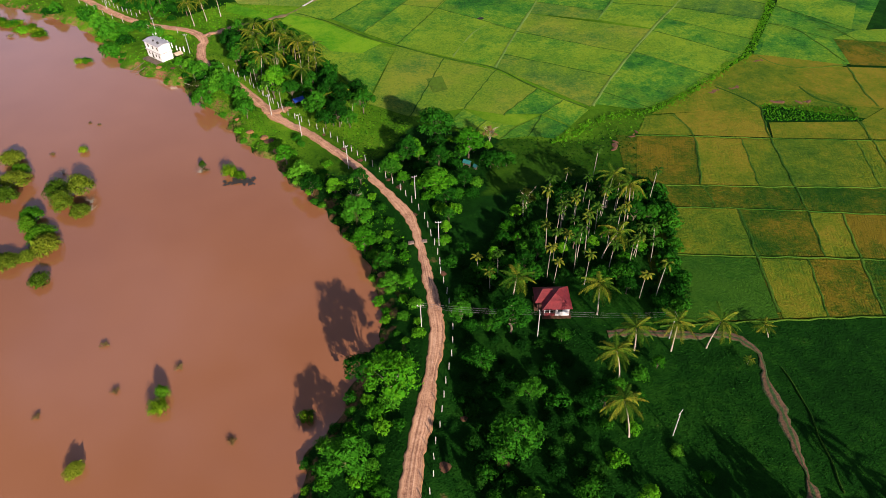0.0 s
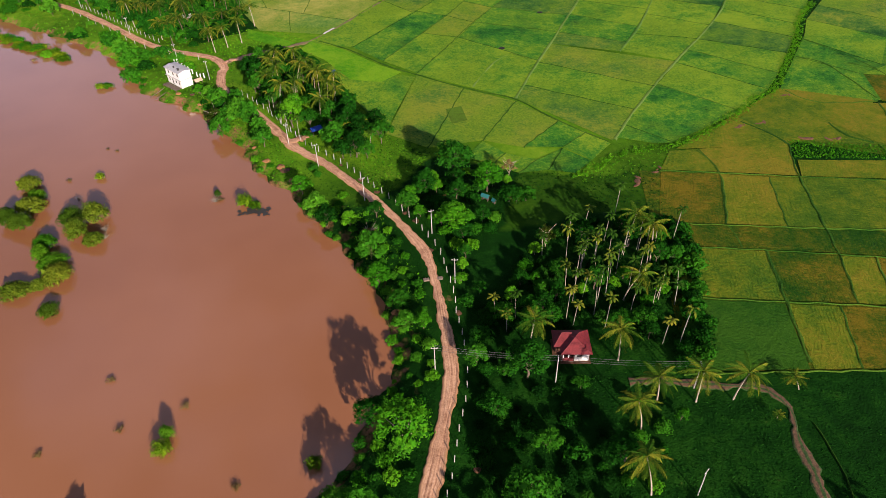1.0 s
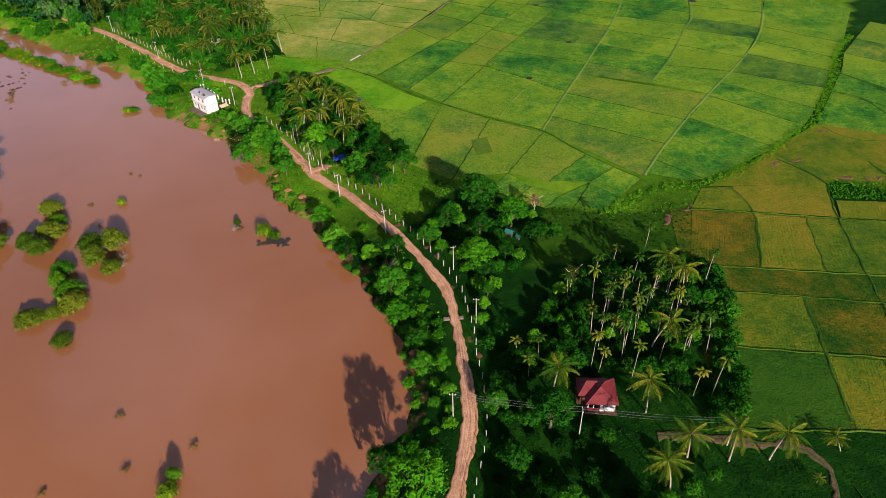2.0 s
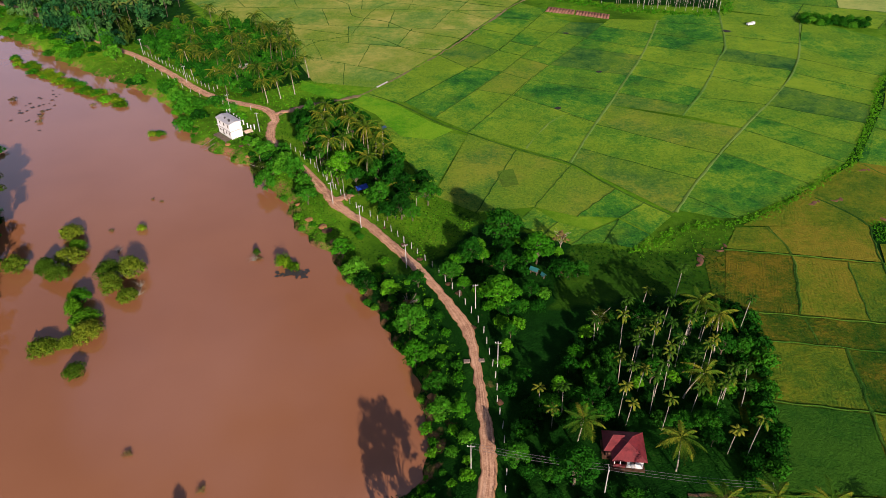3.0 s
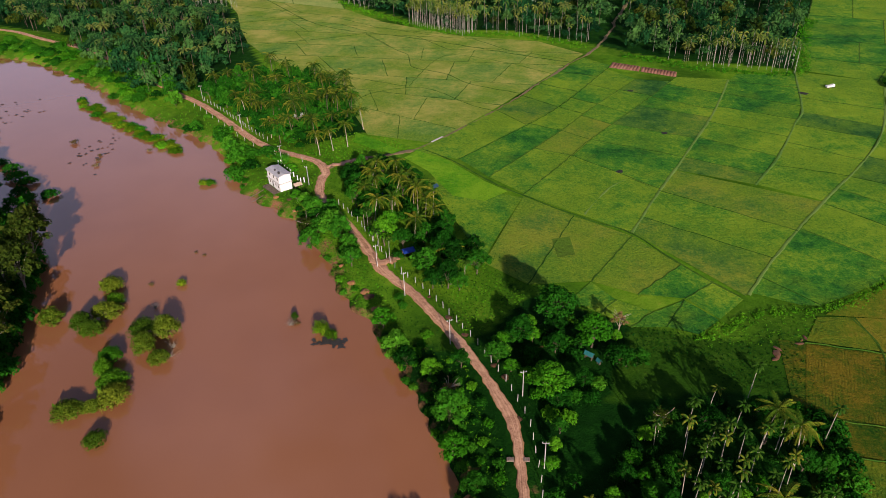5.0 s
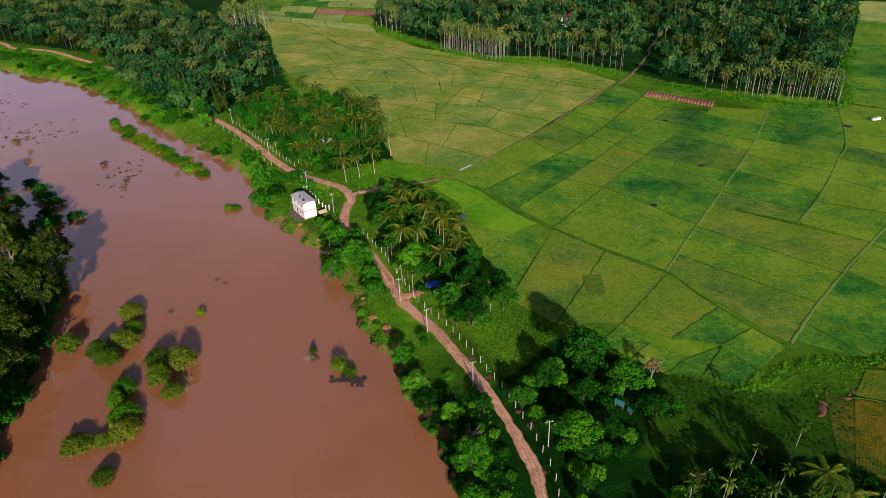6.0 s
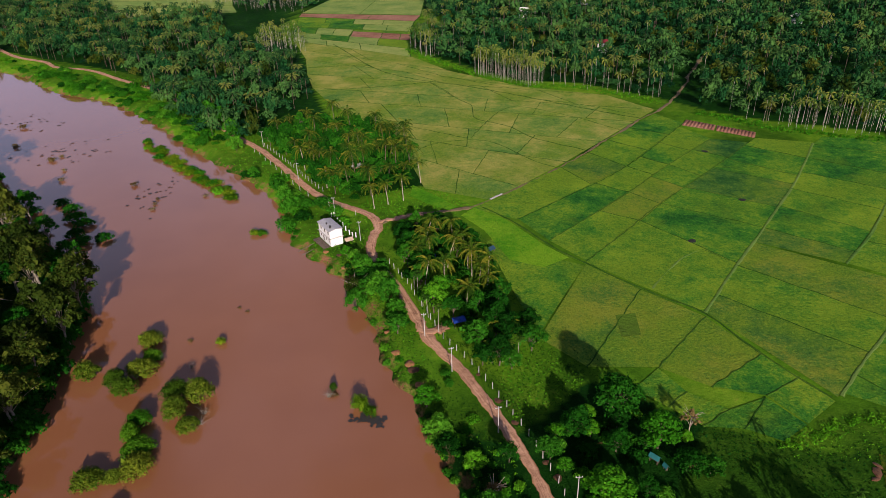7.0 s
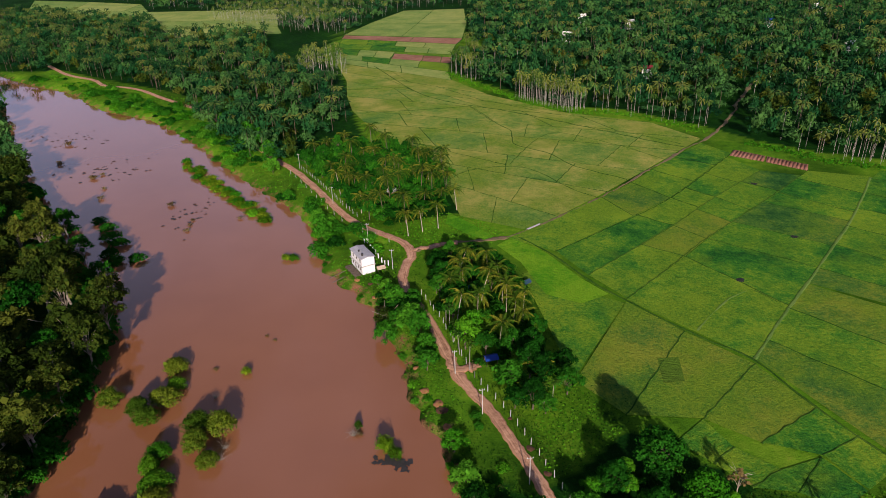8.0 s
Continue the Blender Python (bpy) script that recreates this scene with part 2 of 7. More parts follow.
def road_material():
    m, n, l, p = material("dirt_road")
    uv = n.new("ShaderNodeTexCoord").outputs["UV"]
    mp = n.new("ShaderNodeMapping")
    mp.inputs["Scale"].default_value = (0.06, 11.0, 1)
    l.new(uv, mp.inputs[0])
    streak, pos = noise_node(n, l, 1.0, 2, mp.outputs[0], 0.5), place(n)
    patch, fine = noise_node(n, l, 0.55, 6, pos, 0.7), noise_node(n, l, 3.0, 5, pos, 0.7)
    v = maths(n, l, "ADD", maths(n, l, "MULTIPLY", streak, 0.34), maths(n, l, "ADD", maths(n, l, "MULTIPLY", patch, 0.40), maths(n, l, "MULTIPLY", fine, 0.26)))
    l.new(ramp(n, l, v, [(0.38, (0.17, 0.076, 0.044)), (0.46, (0.36, 0.185, 0.105)), (0.53, (0.52, 0.29, 0.17)), (0.62, (0.70, 0.43, 0.28))]), p.inputs["Base Color"])
    over = n.new("ShaderNodeSeparateXYZ")
    l.new(uv, over.inputs[0])
    side = maths(n, l, "ADD", maths(n, l, "MULTIPLY", maths(n, l, "ABSOLUTE", maths(n, l, "SUBTRACT", over.outputs[1], 0.5)), 2.0), maths(n, l, "ADD", maths(n, l, "MULTIPLY", maths(n, l, "SUBTRACT", patch, 0.5), 1.3), maths(n, l, "MULTIPLY", maths(n, l, "SUBTRACT", fine, 0.5), 0.6)))
    verge = ramp(n, l, side, [(0.66, (0, 0, 0)), (0.95, (0.85, 0.85, 0.85))])
    l.new(mix(n, l, verge, p.inputs["Base Color"].links[0].from_socket, ramp(n, l, fine, [(0.3, (0.17, 0.10, 0.03)), (0.7, (0.40, 0.20, 0.08))])), p.inputs["Base Color"])
    p.inputs["Roughness"].default_value = 0.95
    bump(n, l, p, v, 1.0, 0.16)
    return m


def rut_material():
    """Two bare wheel ruts with grass between and beside them."""
    m, n, l, p = material("two_rut_track")
    over = n.new("ShaderNodeSeparateXYZ")
    l.new(n.new("ShaderNodeTexCoord").outputs["UV"], over.inputs[0])
    pos = place(n)
    midf, fine = noise_node(n, l, 0.9, 5, pos, 0.7), noise_node(n, l, 3.0, 4, pos, 0.7)
    off = maths(n, l, "ABSOLUTE", maths(n, l, "SUBTRACT", maths(n, l, "ABSOLUTE", maths(n, l, "SUBTRACT", over.outputs[1], 0.5)), 0.24))
    rut = ramp(n, l, maths(n, l, "ADD", off, maths(n, l, "MULTIPLY", maths(n, l, "SUBTRACT", midf, 0.5), 0.35)), [(0.09, (1, 1, 1)), (0.17, (0, 0, 0))])
    grass = ramp(n, l, fine, [(0.35, (0.008, 0.035, 0.004)), (0.65, (0.035, 0.085, 0.010))])
    earth = ramp(n, l, fine, [(0.3, (0.055, 0.032, 0.014)), (0.7, (0.16, 0.085, 0.042))])
    l.new(mix(n, l, rut, grass, earth), p.inputs["Base Color"])
    p.inputs["Roughness"].default_value = 0.95
    bump(n, l, p, maths(n, l, "ADD", midf, fine), 0.8, 0.15)
    return m


def water_material():
    m, n, l, p = material("muddy_water")
    pos = place(n)
    silt = noise_node(n, l, 0.012, 4, pos, 0.6)
    l.new(ramp(n, l, silt, [(0.3, (0.250, 0.098, 0.042)), (0.7, (0.325, 0.138, 0.064))]), p.inputs["Base Color"])
    p.inputs["Roughness"].default_value = 0.07
    p.inputs["IOR"].default_value = 1.5
    p.inputs["Coat Weight"].default_value, p.inputs["Coat IOR"].default_value, p.inputs["Coat Roughness"].default_value = 0.5, 1.4, 0.05
    mp = n.new("ShaderNodeMapping")
    mp.inputs["Scale"].default_value = (1.0, 0.5, 1)
    l.new(pos, mp.inputs[0])
    bump(n, l, p, maths(n, l, "ADD", noise_node(n, l, 0.9, 3, mp.outputs[0]), maths(n, l, "MULTIPLY", noise_node(n, l, 0.10, 2, pos), 2.0)), 0.16, 0.05)
    return m


def plain(name, dark, light, scale=2.0, rough=0.7, metal=0.0):
    m, n, l, p = material(name)
    pos = place(n)
    f = maths(n, l, "ADD", maths(n, l, "MULTIPLY", noise_node(n, l, scale, 5, pos), 0.6), maths(n, l, "MULTIPLY", noise_node(n, l, scale * 8, 3, pos), 0.4))
    l.new(ramp(n, l, f, [(0.32, dark), (0.68, light)]), p.inputs["Base Color"])
    p.inputs["Roughness"].default_value, p.inputs["Metallic"].default_value = rough, metal
    bump(n, l, p, f, 0.3, 0.02)
    return m


ROAD, WATER = road_material(), water_material()
CONCRETE = plain("concrete", (0.30, 0.29, 0.27), (0.54, 0.52, 0.49))
WHITEWASH = plain("whitewash", (0.62, 0.61, 0.58), (0.82, 0.81, 0.79), 0.8)
ROOF_TILE = plain("clay_tile", (0.085, 0.006, 0.010), (0.20, 0.016, 0.02), 1.5)
ROOF_GREY = plain("grey_sheet", (0.30, 0.30, 0.31), (0.48, 0.48, 0.49), 0.7, 0.6)
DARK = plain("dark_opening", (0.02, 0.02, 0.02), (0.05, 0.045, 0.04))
SOIL = plain("red_soil", (0.045, 0.020, 0.008), (0.13, 0.055, 0.022), 1.4, 0.95)
TRACK = plain("track_earth", (0.085, 0.080, 0.025), (0.22, 0.15, 0.070), 0.6, 0.95)
MUD = plain("mud_wall", (0.07, 0.028, 0.018), (0.15, 0.06, 0.038), 1.2, 0.9)
STONE = plain("rough_stone", (0.14, 0.10, 0.075), (0.30, 0.23, 0.18), 2.5, 0.9)
CLAY = plain("orange_clay", (0.15, 0.065, 0.02), (0.40, 0.19, 0.07), 1.6, 0.95)
POND = plain("dark_pond", (0.004, 0.006, 0.004), (0.012, 0.016, 0.01), 2.0, 0.9)
WIRE = plain("wire", (0.10, 0.10, 0.10), (0.16, 0.16, 0.16))
BLUE = plain("blue_sheet", (0.01, 0.04, 0.25), (0.02, 0.08, 0.42), 1.0, 0.4)
TEAL = plain("teal_sheet", (0.006, 0.07, 0.07), (0.012, 0.16, 0.15), 1.0, 0.45)


# ---------- shapes ----------
def mesh_of(name, verts, faces, mat=None, uv=None, tint=None, smooth=False):
    me = bpy.data.meshes.new(name)
    v, f = np.asarray(verts, dtype=np.float32), np.asarray(faces, dtype=np.int32)
    me.vertices.add(len(v))
    me.vertices.foreach_set("co", v.ravel())
    me.loops.add(f.size)
    me.loops.foreach_set("vertex_index", f.ravel())
    me.polygons.add(len(f))
    me.polygons.foreach_set("loop_start", np.arange(0, f.size, f.shape[1], dtype=np.int32))
    me.update(calc_edges=True)
    if mat:
        me.materials.append(mat)
    if tint is not None:
        me.attributes.new("tint", "FLOAT", "POINT").data.foreach_set("value", np.asarray(tint, dtype=np.float32))
    if uv is not None:
        layer = me.uv_layers.new()
        idx = np.zeros(len(me.loops), dtype=np.int32)
        me.loops.foreach_get("vertex_index", idx)
        layer.data.foreach_set("uv", np.asarray(uv, dtype=np.float32)[idx].ravel())
    if smooth:
        me.shade_smooth()
    return me


def thing(name, data, label, category, group="", kind="", m=None):
    ob = tagged(new(name, data), label, category, group, kind)
    if m is not None:
        ob.matrix_basis = m
    return ob


def under(name, data, parent, label="", m=None):
    ob = new(name, data)
    ob.parent = parent
    if m is not None:
        ob.matrix_basis = m
    return tagged(ob, label) if label else ob


def part(name, bm, mat, parent, label=""):
    me = bpy.data.meshes.new(name)
    bm.to_mesh(me)
    bm.free()
    me.materials.append(mat)
    return under(name, me, parent, label)


def box(bm, x0, x1, y0, y1, z0, z1, bevel=0.0):
    r = bmesh.ops.create_cube(bm, size=1.0, matrix=Matrix.LocRotScale(((x0 + x1) / 2, (y0 + y1) / 2, (z0 + z1) / 2), None, (x1 - x0, y1 - y0, z1 - z0)))
    if bevel:
        bmesh.ops.bevel(bm, geom=list({e for v in r["verts"] for e in v.link_edges}), offset=bevel, segments=1, affect="EDGES")
    return bm


def boxes(*dims, bevel=0.0):
    bm = bmesh.new()
    for d in dims:
        box(bm, *d, bevel=bevel)
    return bm


def join(pieces):
    """Joins (verts, quads) pairs."""
    vs, fs, k = [], [], 0
    for v, f in pieces:
        vs.append(v)
        fs.append(np.asarray(f) + k)
        k += len(v)
    return np.concatenate(vs), np.concatenate(fs)


def tube(points, radii, sides=6):
    pts, rings = np.asarray(points, float), []
    for i, (c, r) in enumerate(zip(pts, radii)):
        d = pts[min(i + 1, len(pts) - 1)] - pts[max(i - 1, 0)]
        d /= np.linalg.norm(d) + 1e-9
        a = np.cross(d, (0.31, 0.95, 0.05))
        a /= np.linalg.norm(a) + 1e-9
        b, ang = np.cross(d, a), np.arange(sides) * 2 * math.pi / sides
        rings.append(c + r * (np.cos(ang)[:, None] * a + np.sin(ang)[:, None] * b))
    n = len(pts)
    q = [(i * sides + j, i * sides + (j + 1) % sides, (i + 1) * sides + (j + 1) % sides, (i + 1) * sides + j) for i in range(n - 1) for j in range(sides)]
    return np.concatenate(rings), np.array(q)


def sprays(pos, out, size, rng, wide=0.55, wild=0.55):
    """Leaf sprays, each a folded diamond of four corners, facing roughly along out."""
    k = len(pos)
    nrm = out + rng.normal(0, wild, (k, 3)) + (0, 0, 0.25)
    nrm /= np.linalg.norm(nrm, axis=1)[:, None] + 1e-9
    a = np.cross(nrm, rng.normal(0, 1, (k, 3)))
    a /= np.linalg.norm(a, axis=1)[:, None] + 1e-9
    b = np.cross(nrm, a)
    s = (size * rng.uniform(0.6, 1.35, k))[:, None]
    fold = nrm * s * 0.12
    v = np.stack([pos - a * s * 0.5, pos + b * s * wide * 0.5 + fold, pos + a * s * 0.5, pos - b * s * wide * 0.5 + fold], 1)
    return v.reshape(-1, 3), np.arange(4 * k).reshape(-1, 4)


def shell(c, r, k, rng, flat=0.8, low=-0.35):
    """k places on the upper part of a lumpy ball, with the outward way of each."""
    d = rng.normal(0, 1, (k * 2, 3))
    d /= np.linalg.norm(d, axis=1)[:, None]
    d = d[d[:, 2] > low][:k]
    rad = r * rng.uniform(0.72, 1.08, len(d))[:, None]
    return np.asarray(c) + d * rad * (1, 1, flat), d


def crown_clumps(rng, h, r, n, base=0.45, lump=(0.27, 0.44)):
    """Centres and sizes of the clumps that make up an uneven crown."""
    out = []
    for i in range(n):
        a, u = i * 2.4 + rng.uniform(-0.5, 0.5), math.sqrt((i + 0.6) / n)
        rr = r * u * rng.uniform(0.6, 0.92)
        z = h * base + (h * (1 - base)) * (0.92 - 0.62 * u * u) * rng.uniform(0.75, 1.08)
        out.append(((rr * math.cos(a), rr * math.sin(a), z), r * rng.uniform(*lump)))
    return out


SHAPES = {}                                                # crown and wood of each model, for joined growth


def tree_model(name, seed, h, r, n, leaves, size, leaf, wood, label, base=0.45, category="tree", wide=0.55, bare=0, lump=(0.27, 0.44), limb=1.0):
    rng = np.random.default_rng(seed)
    root = tagged(new(name), label, category)
    clumps = crown_clumps(rng, h, r, n, base, lump)
    fork, top = h * base * 0.75, (rng.uniform(-0.06, 0.06) * h, rng.uniform(-0.06, 0.06) * h, h * 0.72)
    bits = [tube([(0, 0, -0.6), (0.03 * h, 0, fork * 0.5), (0.02 * h, 0.02 * h, fork), top], [0.028 * h, 0.022 * h, 0.018 * h, 0.006 * h], 7)]
    for i, (c, cr) in enumerate(clumps[::2]):
        mid = np.array([c[0] * 0.45, c[1] * 0.45, fork + (c[2] - fork) * 0.6])
        bits.append(tube([(0.02 * h, 0.02 * h, fork * rng.uniform(0.8, 1.1)), mid, c], [0.012 * h * limb, 0.008 * h * limb, 0.003 * h * limb], 5))
    for i in range(bare):
        a = rng.uniform(0, 6.28)
        bits.append(tube([top, (r * 0.6 * math.cos(a), r * 0.6 * math.sin(a), h * 0.85), (r * 1.1 * math.cos(a), r * 1.1 * math.sin(a), h * rng.uniform(0.85, 1.1))], [0.012 * h, 0.007 * h, 0.002 * h], 5))
    if category == "bamboo":
        for b in bits:
            under("culm", mesh_of("culm", *b, wood, smooth=True), root)
    else:
        under("trunk", mesh_of("trunk", *join(bits), wood, smooth=True), root)
    per, vs = max(8, leaves // n), []
    for c, cr in clumps:
        p, o = shell(c, cr, per, rng, 0.7, -0.2)
        vs.append(sprays(p, o, size, rng, wide, 0.38))
        vs.append(sprays(np.asarray(c) + rng.normal(0, 0.28 * cr, (6, 3)), rng.normal(0, 1, (6, 3)), cr * 0.95, rng, 0.8, 0.5))
    crown = join(vs)
    under("crown", mesh_of("crown", *crown, leaf), root)
    SHAPES[root] = [(crown, leaf), (join(bits), wood)]
    return root


def bush_mesh(name, seed, h, r, n, leaves, size, leaf, wide=0.5, upright=0.0):
    rng = np.random.default_rng(seed)
    vs = []
    for i in range(n):
        a, u = i * 2.4, math.sqrt(i / n)
        c = (r * 0.7 * u * math.cos(a), r * 0.7 * u * math.sin(a), h * (0.62 - 0.35 * u * u) * rng.uniform(0.7, 1.15))
        p, o = shell(c, r * rng.uniform(0.22, 0.40), leaves // n, rng, 0.9 + upright, -0.5)
        p[:, 2] = np.maximum(p[:, 2], 0.03)
        vs.append(sprays(p, o, size, rng, wide, 0.42))
        vs.append(sprays(np.asarray(c) + rng.normal(0, 0.06 * r, (3, 3)), rng.normal(0, 1, (3, 3)), r * 0.34, rng, 0.8, 0.5))
    for i in range(5):
        a = rng.uniform(0, 6.28)
        vs.append(tube([(0, 0, -0.4), (0.3 * r * math.cos(a), 0.3 * r * math.sin(a), 0.3 * h), (0.6 * r * math.cos(a), 0.6 * r * math.sin(a), 0.7 * h)], [0.05, 0.035, 0.012], 4))
    me = mesh_of(name, *join(vs), leaf)
    SHAPES[me] = [(join(vs), leaf)]
    return me


def frond_mesh(name, seed, length, droop, pairs=15, mat=None, slim=0.0105):
    """A feather palm leaf along +x from the crown's heart: a bowed midrib with leaflets on both sides."""
    rng = np.random.default_rng(seed)
    t = np.linspace(0, 1, 8)
    rib = np.stack([length * (t - 0.12 * t * t), 0 * t, length * (0.42 * t - droop * t * t)], 1)
    bits = [tube(rib, 0.035 * (1.1 - t), 3)]
    vs, fs = [], []
    for i in range(pairs):
        u = 0.14 + 0.84 * i / (pairs - 1)
        c = np.array([np.interp(u, t, rib[:, k]) for k in range(3)])
        ll = length * 0.205 * (math.sin(math.pi * (0.18 + 0.74 * u)) ** 0.8) * rng.uniform(0.85, 1.1)
        for side in (-1, 1):
            w = np.array([0.55, side * 0.8, -0.5 - 0.3 * u + rng.normal(0, 0.14)])
            w /= np.linalg.norm(w)
            tip, half = c + w * ll, np.array([length * slim, 0, 0.0])
            k = len(vs) * 4
            vs.append(np.stack([c - half, c + half, tip + half * 0.4, tip - half * 0.4]))
            fs.append((k, k + 1, k + 2, k + 3))
    bits.append((np.concatenate(vs), np.array(fs)))
    return mesh_of(name, *join(bits), mat)


FRONDS = [frond_mesh("frond", s, 3.9 + 0.15 * s, 0.56 + 0.15 * s, 24, FROND, 0.0115) for s in range(4)]
FRONDS_GREEN = [frond_mesh("frond", s, 3.9 + 0.15 * s, 0.58 + 0.15 * s, 14, FROND_GREEN, 0.021) for s in range(4)]
NUT = mesh_of("bunch", *join([tube([(0.25 * math.cos(a), 0.25 * math.sin(a), -0.55), (0.34 * math.cos(a), 0.34 * math.sin(a), -0.4), (0.25 * math.cos(a), 0.25 * math.sin(a), -0.22)], [0.03, 0.13, 0.03], 5) for a in (0, 1.3, 2.5, 3.8, 5.0)]), LEAF_OLIVE)


def coconut_palm(seed, h, lean, label="coconut palm with a slender grey trunk and arching yellow-green fronds", fronds=FRONDS, wood=BARK_PALE):
    rng = np.random.default_rng(seed)
    root = tagged(new("coconut_palm"), label, "palm tree")
    a = rng.uniform(0, 6.28)
    t = np.linspace(0, 1, 8)
    off = lean * (t ** 1.6)
    pts = np.stack([off * math.cos(a), off * math.sin(a), -0.5 + (h + 0.5) * t], 1)
    under("trunk", mesh_of("trunk", *tube(pts, 0.14 - 0.05 * t + 0.08 * np.exp(-t * 12), 7), wood, smooth=True), root)
    top = pts[-1]
    for i in range(20):
        tilt = rng.uniform(-7, 7) + (-40 + 92 * (i / 19.0))
        me = fronds[int(rng.integers(0, 4))]
        under("frond", me, root, "", Matrix.Translation(top) @ pose(0, 0, 0, 0, 0, i * 137.5 + rng.uniform(-12, 12)) @ pose(0, 0, 0, 0, -tilt * 0.75 + 6) @ Matrix.Scale(rng.uniform(0.85, 1.08), 4))
    under("bunch", NUT, root, "bunch of green coconuts", Matrix.Translation(top))
    return root


def areca_palm(seed, h):
    rng = np.random.default_rng(seed)
    root = tagged(new("areca_palm"), "tall areca palm with a thin pale trunk and a small crown", "palm tree")
    t = np.linspace(0, 1, 6)
    bend = rng.uniform(-0.5, 0.5, 2)
    pts = np.stack([bend[0] * t * t, bend[1] * t * t, -0.4 + (h + 0.4) * t], 1)
    under("trunk", mesh_of("trunk", *tube(pts, 0.078 - 0.022 * t, 6), BARK_ARECA, smooth=True), root)
    vs = []
    for i in range(11):
        a, el = i * 2.4, 1.25 - 0.14 * i
        u = np.linspace(0, 1, 5)
        L = 1.65 * rng.uniform(0.8, 1.15)
        out = L * np.cumsum(np.cos(el - 1.6 * u)) / 5
        up = L * np.cumsum(np.sin(el - 1.6 * u)) / 5
        mid = np.stack([out * math.cos(a), out * math.sin(a), up], 1) + pts[-1]
        sidew = np.array([-math.sin(a), math.cos(a), 0]) * 0.27
        w = np.array([0.25, 0.9, 1.0, 0.8, 0.15])[:, None]
        for s in (-1, 1):
            e = mid + s * sidew * w - (0, 0, 0.16)
            for k in range(4):
                vs.append((np.stack([mid[k], mid[k + 1], e[k + 1] * 0.86 + mid[k + 1] * 0.14, e[k]]), np.arange(4)[None]))
    under("crown", mesh_of("crown", *join(vs), FROND_GREEN), root)
    under("crownshaft", mesh_of("crownshaft", *tube([pts[-1] - (0, 0, 0.7), pts[-1] + (0, 0, 0.1)], [0.11, 0.06], 6), LEAF_FRESH), root, "smooth green crownshaft")
    return root


# ---------- plan: lines of the river, the road and the tracks ----------
BANK_R = [(-40, -60), (-35, 0), (-28, 30), (-23, 54), (-23, 63), (-19, 68), (-16, 77), (-13, 87), (-13, 95), (-16, 106), (-18, 113), (-25, 121), (-28, 128), (-36, 137), (-44, 149),
          (-53, 157), (-62, 172), (-70, 181), (-79, 191), (-92, 200), (-103, 208), (-116, 226), (-130, 240), (-156, 257), (-187, 276), (-219, 299), (-272, 329), (-318, 341),
          (-372, 369), (-420, 382), (-465, 398), (-560, 440), (-760, 470)]
BANK_L = [(-100, -60), (-103, 60), (-111, 104), (-118, 122), (-127, 140), (-134, 152), (-146, 167), (-168, 181), (-202, 201), (-250, 234), (-308, 274), (-358, 313), (-398, 343),
          (-470, 372), (-600, 412), (-760, 430)]
ROAD_LINE = [(-22, -110), (-17, -60), (-12, -14), (-9, 20), (-7, 40), (-6, 52), (-5.2, 60), (-4.4, 64.6), (-3.4, 71.3), (-2.4, 77), (-1.5, 84), (-1.6, 88), (-2.3, 94), (-3.4, 100.5), (-4.3, 107), (-5.3, 112.5), (-6.8, 118.1), (-8.4, 122), (-11.2, 126.8), (-13.4, 130.4), (-19, 138.6), (-26, 147), (-35, 157), (-44, 165), (-50, 173), (-60, 186),
             (-70, 197), (-75, 205), (-77, 213), (-78, 219), (-84, 226), (-99, 232), (-113, 241), (-131, 257), (-150, 273), (-172, 288), (-205, 312), (-243, 339), (-267, 351), (-290, 361), (-325, 377), (-352, 380), (-372, 391), (-403, 400), (-450, 425)]
TRACK_LINE = [(-78, 221), (-71, 230), (-56, 238), (-47, 249), (-27, 286), (-6, 336), (7, 364), (17, 405), (20, 428), (28, 470)]
FARM_TRACK = [(30, 84), (36, 84), (47, 83), (53, 82), (56, 77), (55, 71), (55, 63), (54, 52), (53, 38)]


def smooth_line(pts, step):
    """A Catmull-Rom line through pts, at even steps."""
    p = [np.array(q, float) for q in pts]
    p = [2 * p[0] - p[1], *p, 2 * p[-1] - p[-2]]
    out = []
    for i in range(1, len(p) - 2):
        for u in np.linspace(0, 1, 12, endpoint=False):
            a, b, c, d = p[i - 1], p[i], p[i + 1], p[i + 2]
            out.append(0.5 * (2 * b + (c - a) * u + (2 * a - 5 * b + 4 * c - d) * u * u + (3 * b - a - 3 * c + d) * u ** 3))
    out = np.array(out + [p[-2]])
    s = np.concatenate([[0], np.cumsum(np.linalg.norm(np.diff(out, axis=0), axis=1))])
    q = np.arange(0, s[-1], step)
    return np.stack([np.interp(q, s, out[:, 0]), np.interp(q, s, out[:, 1])], 1)


# the lie of the land is kept on a table of 1.25 m steps
TX, TY, TS = np.arange(-760, 200, 1.25), np.arange(-60, 760, 1.25), 1.25


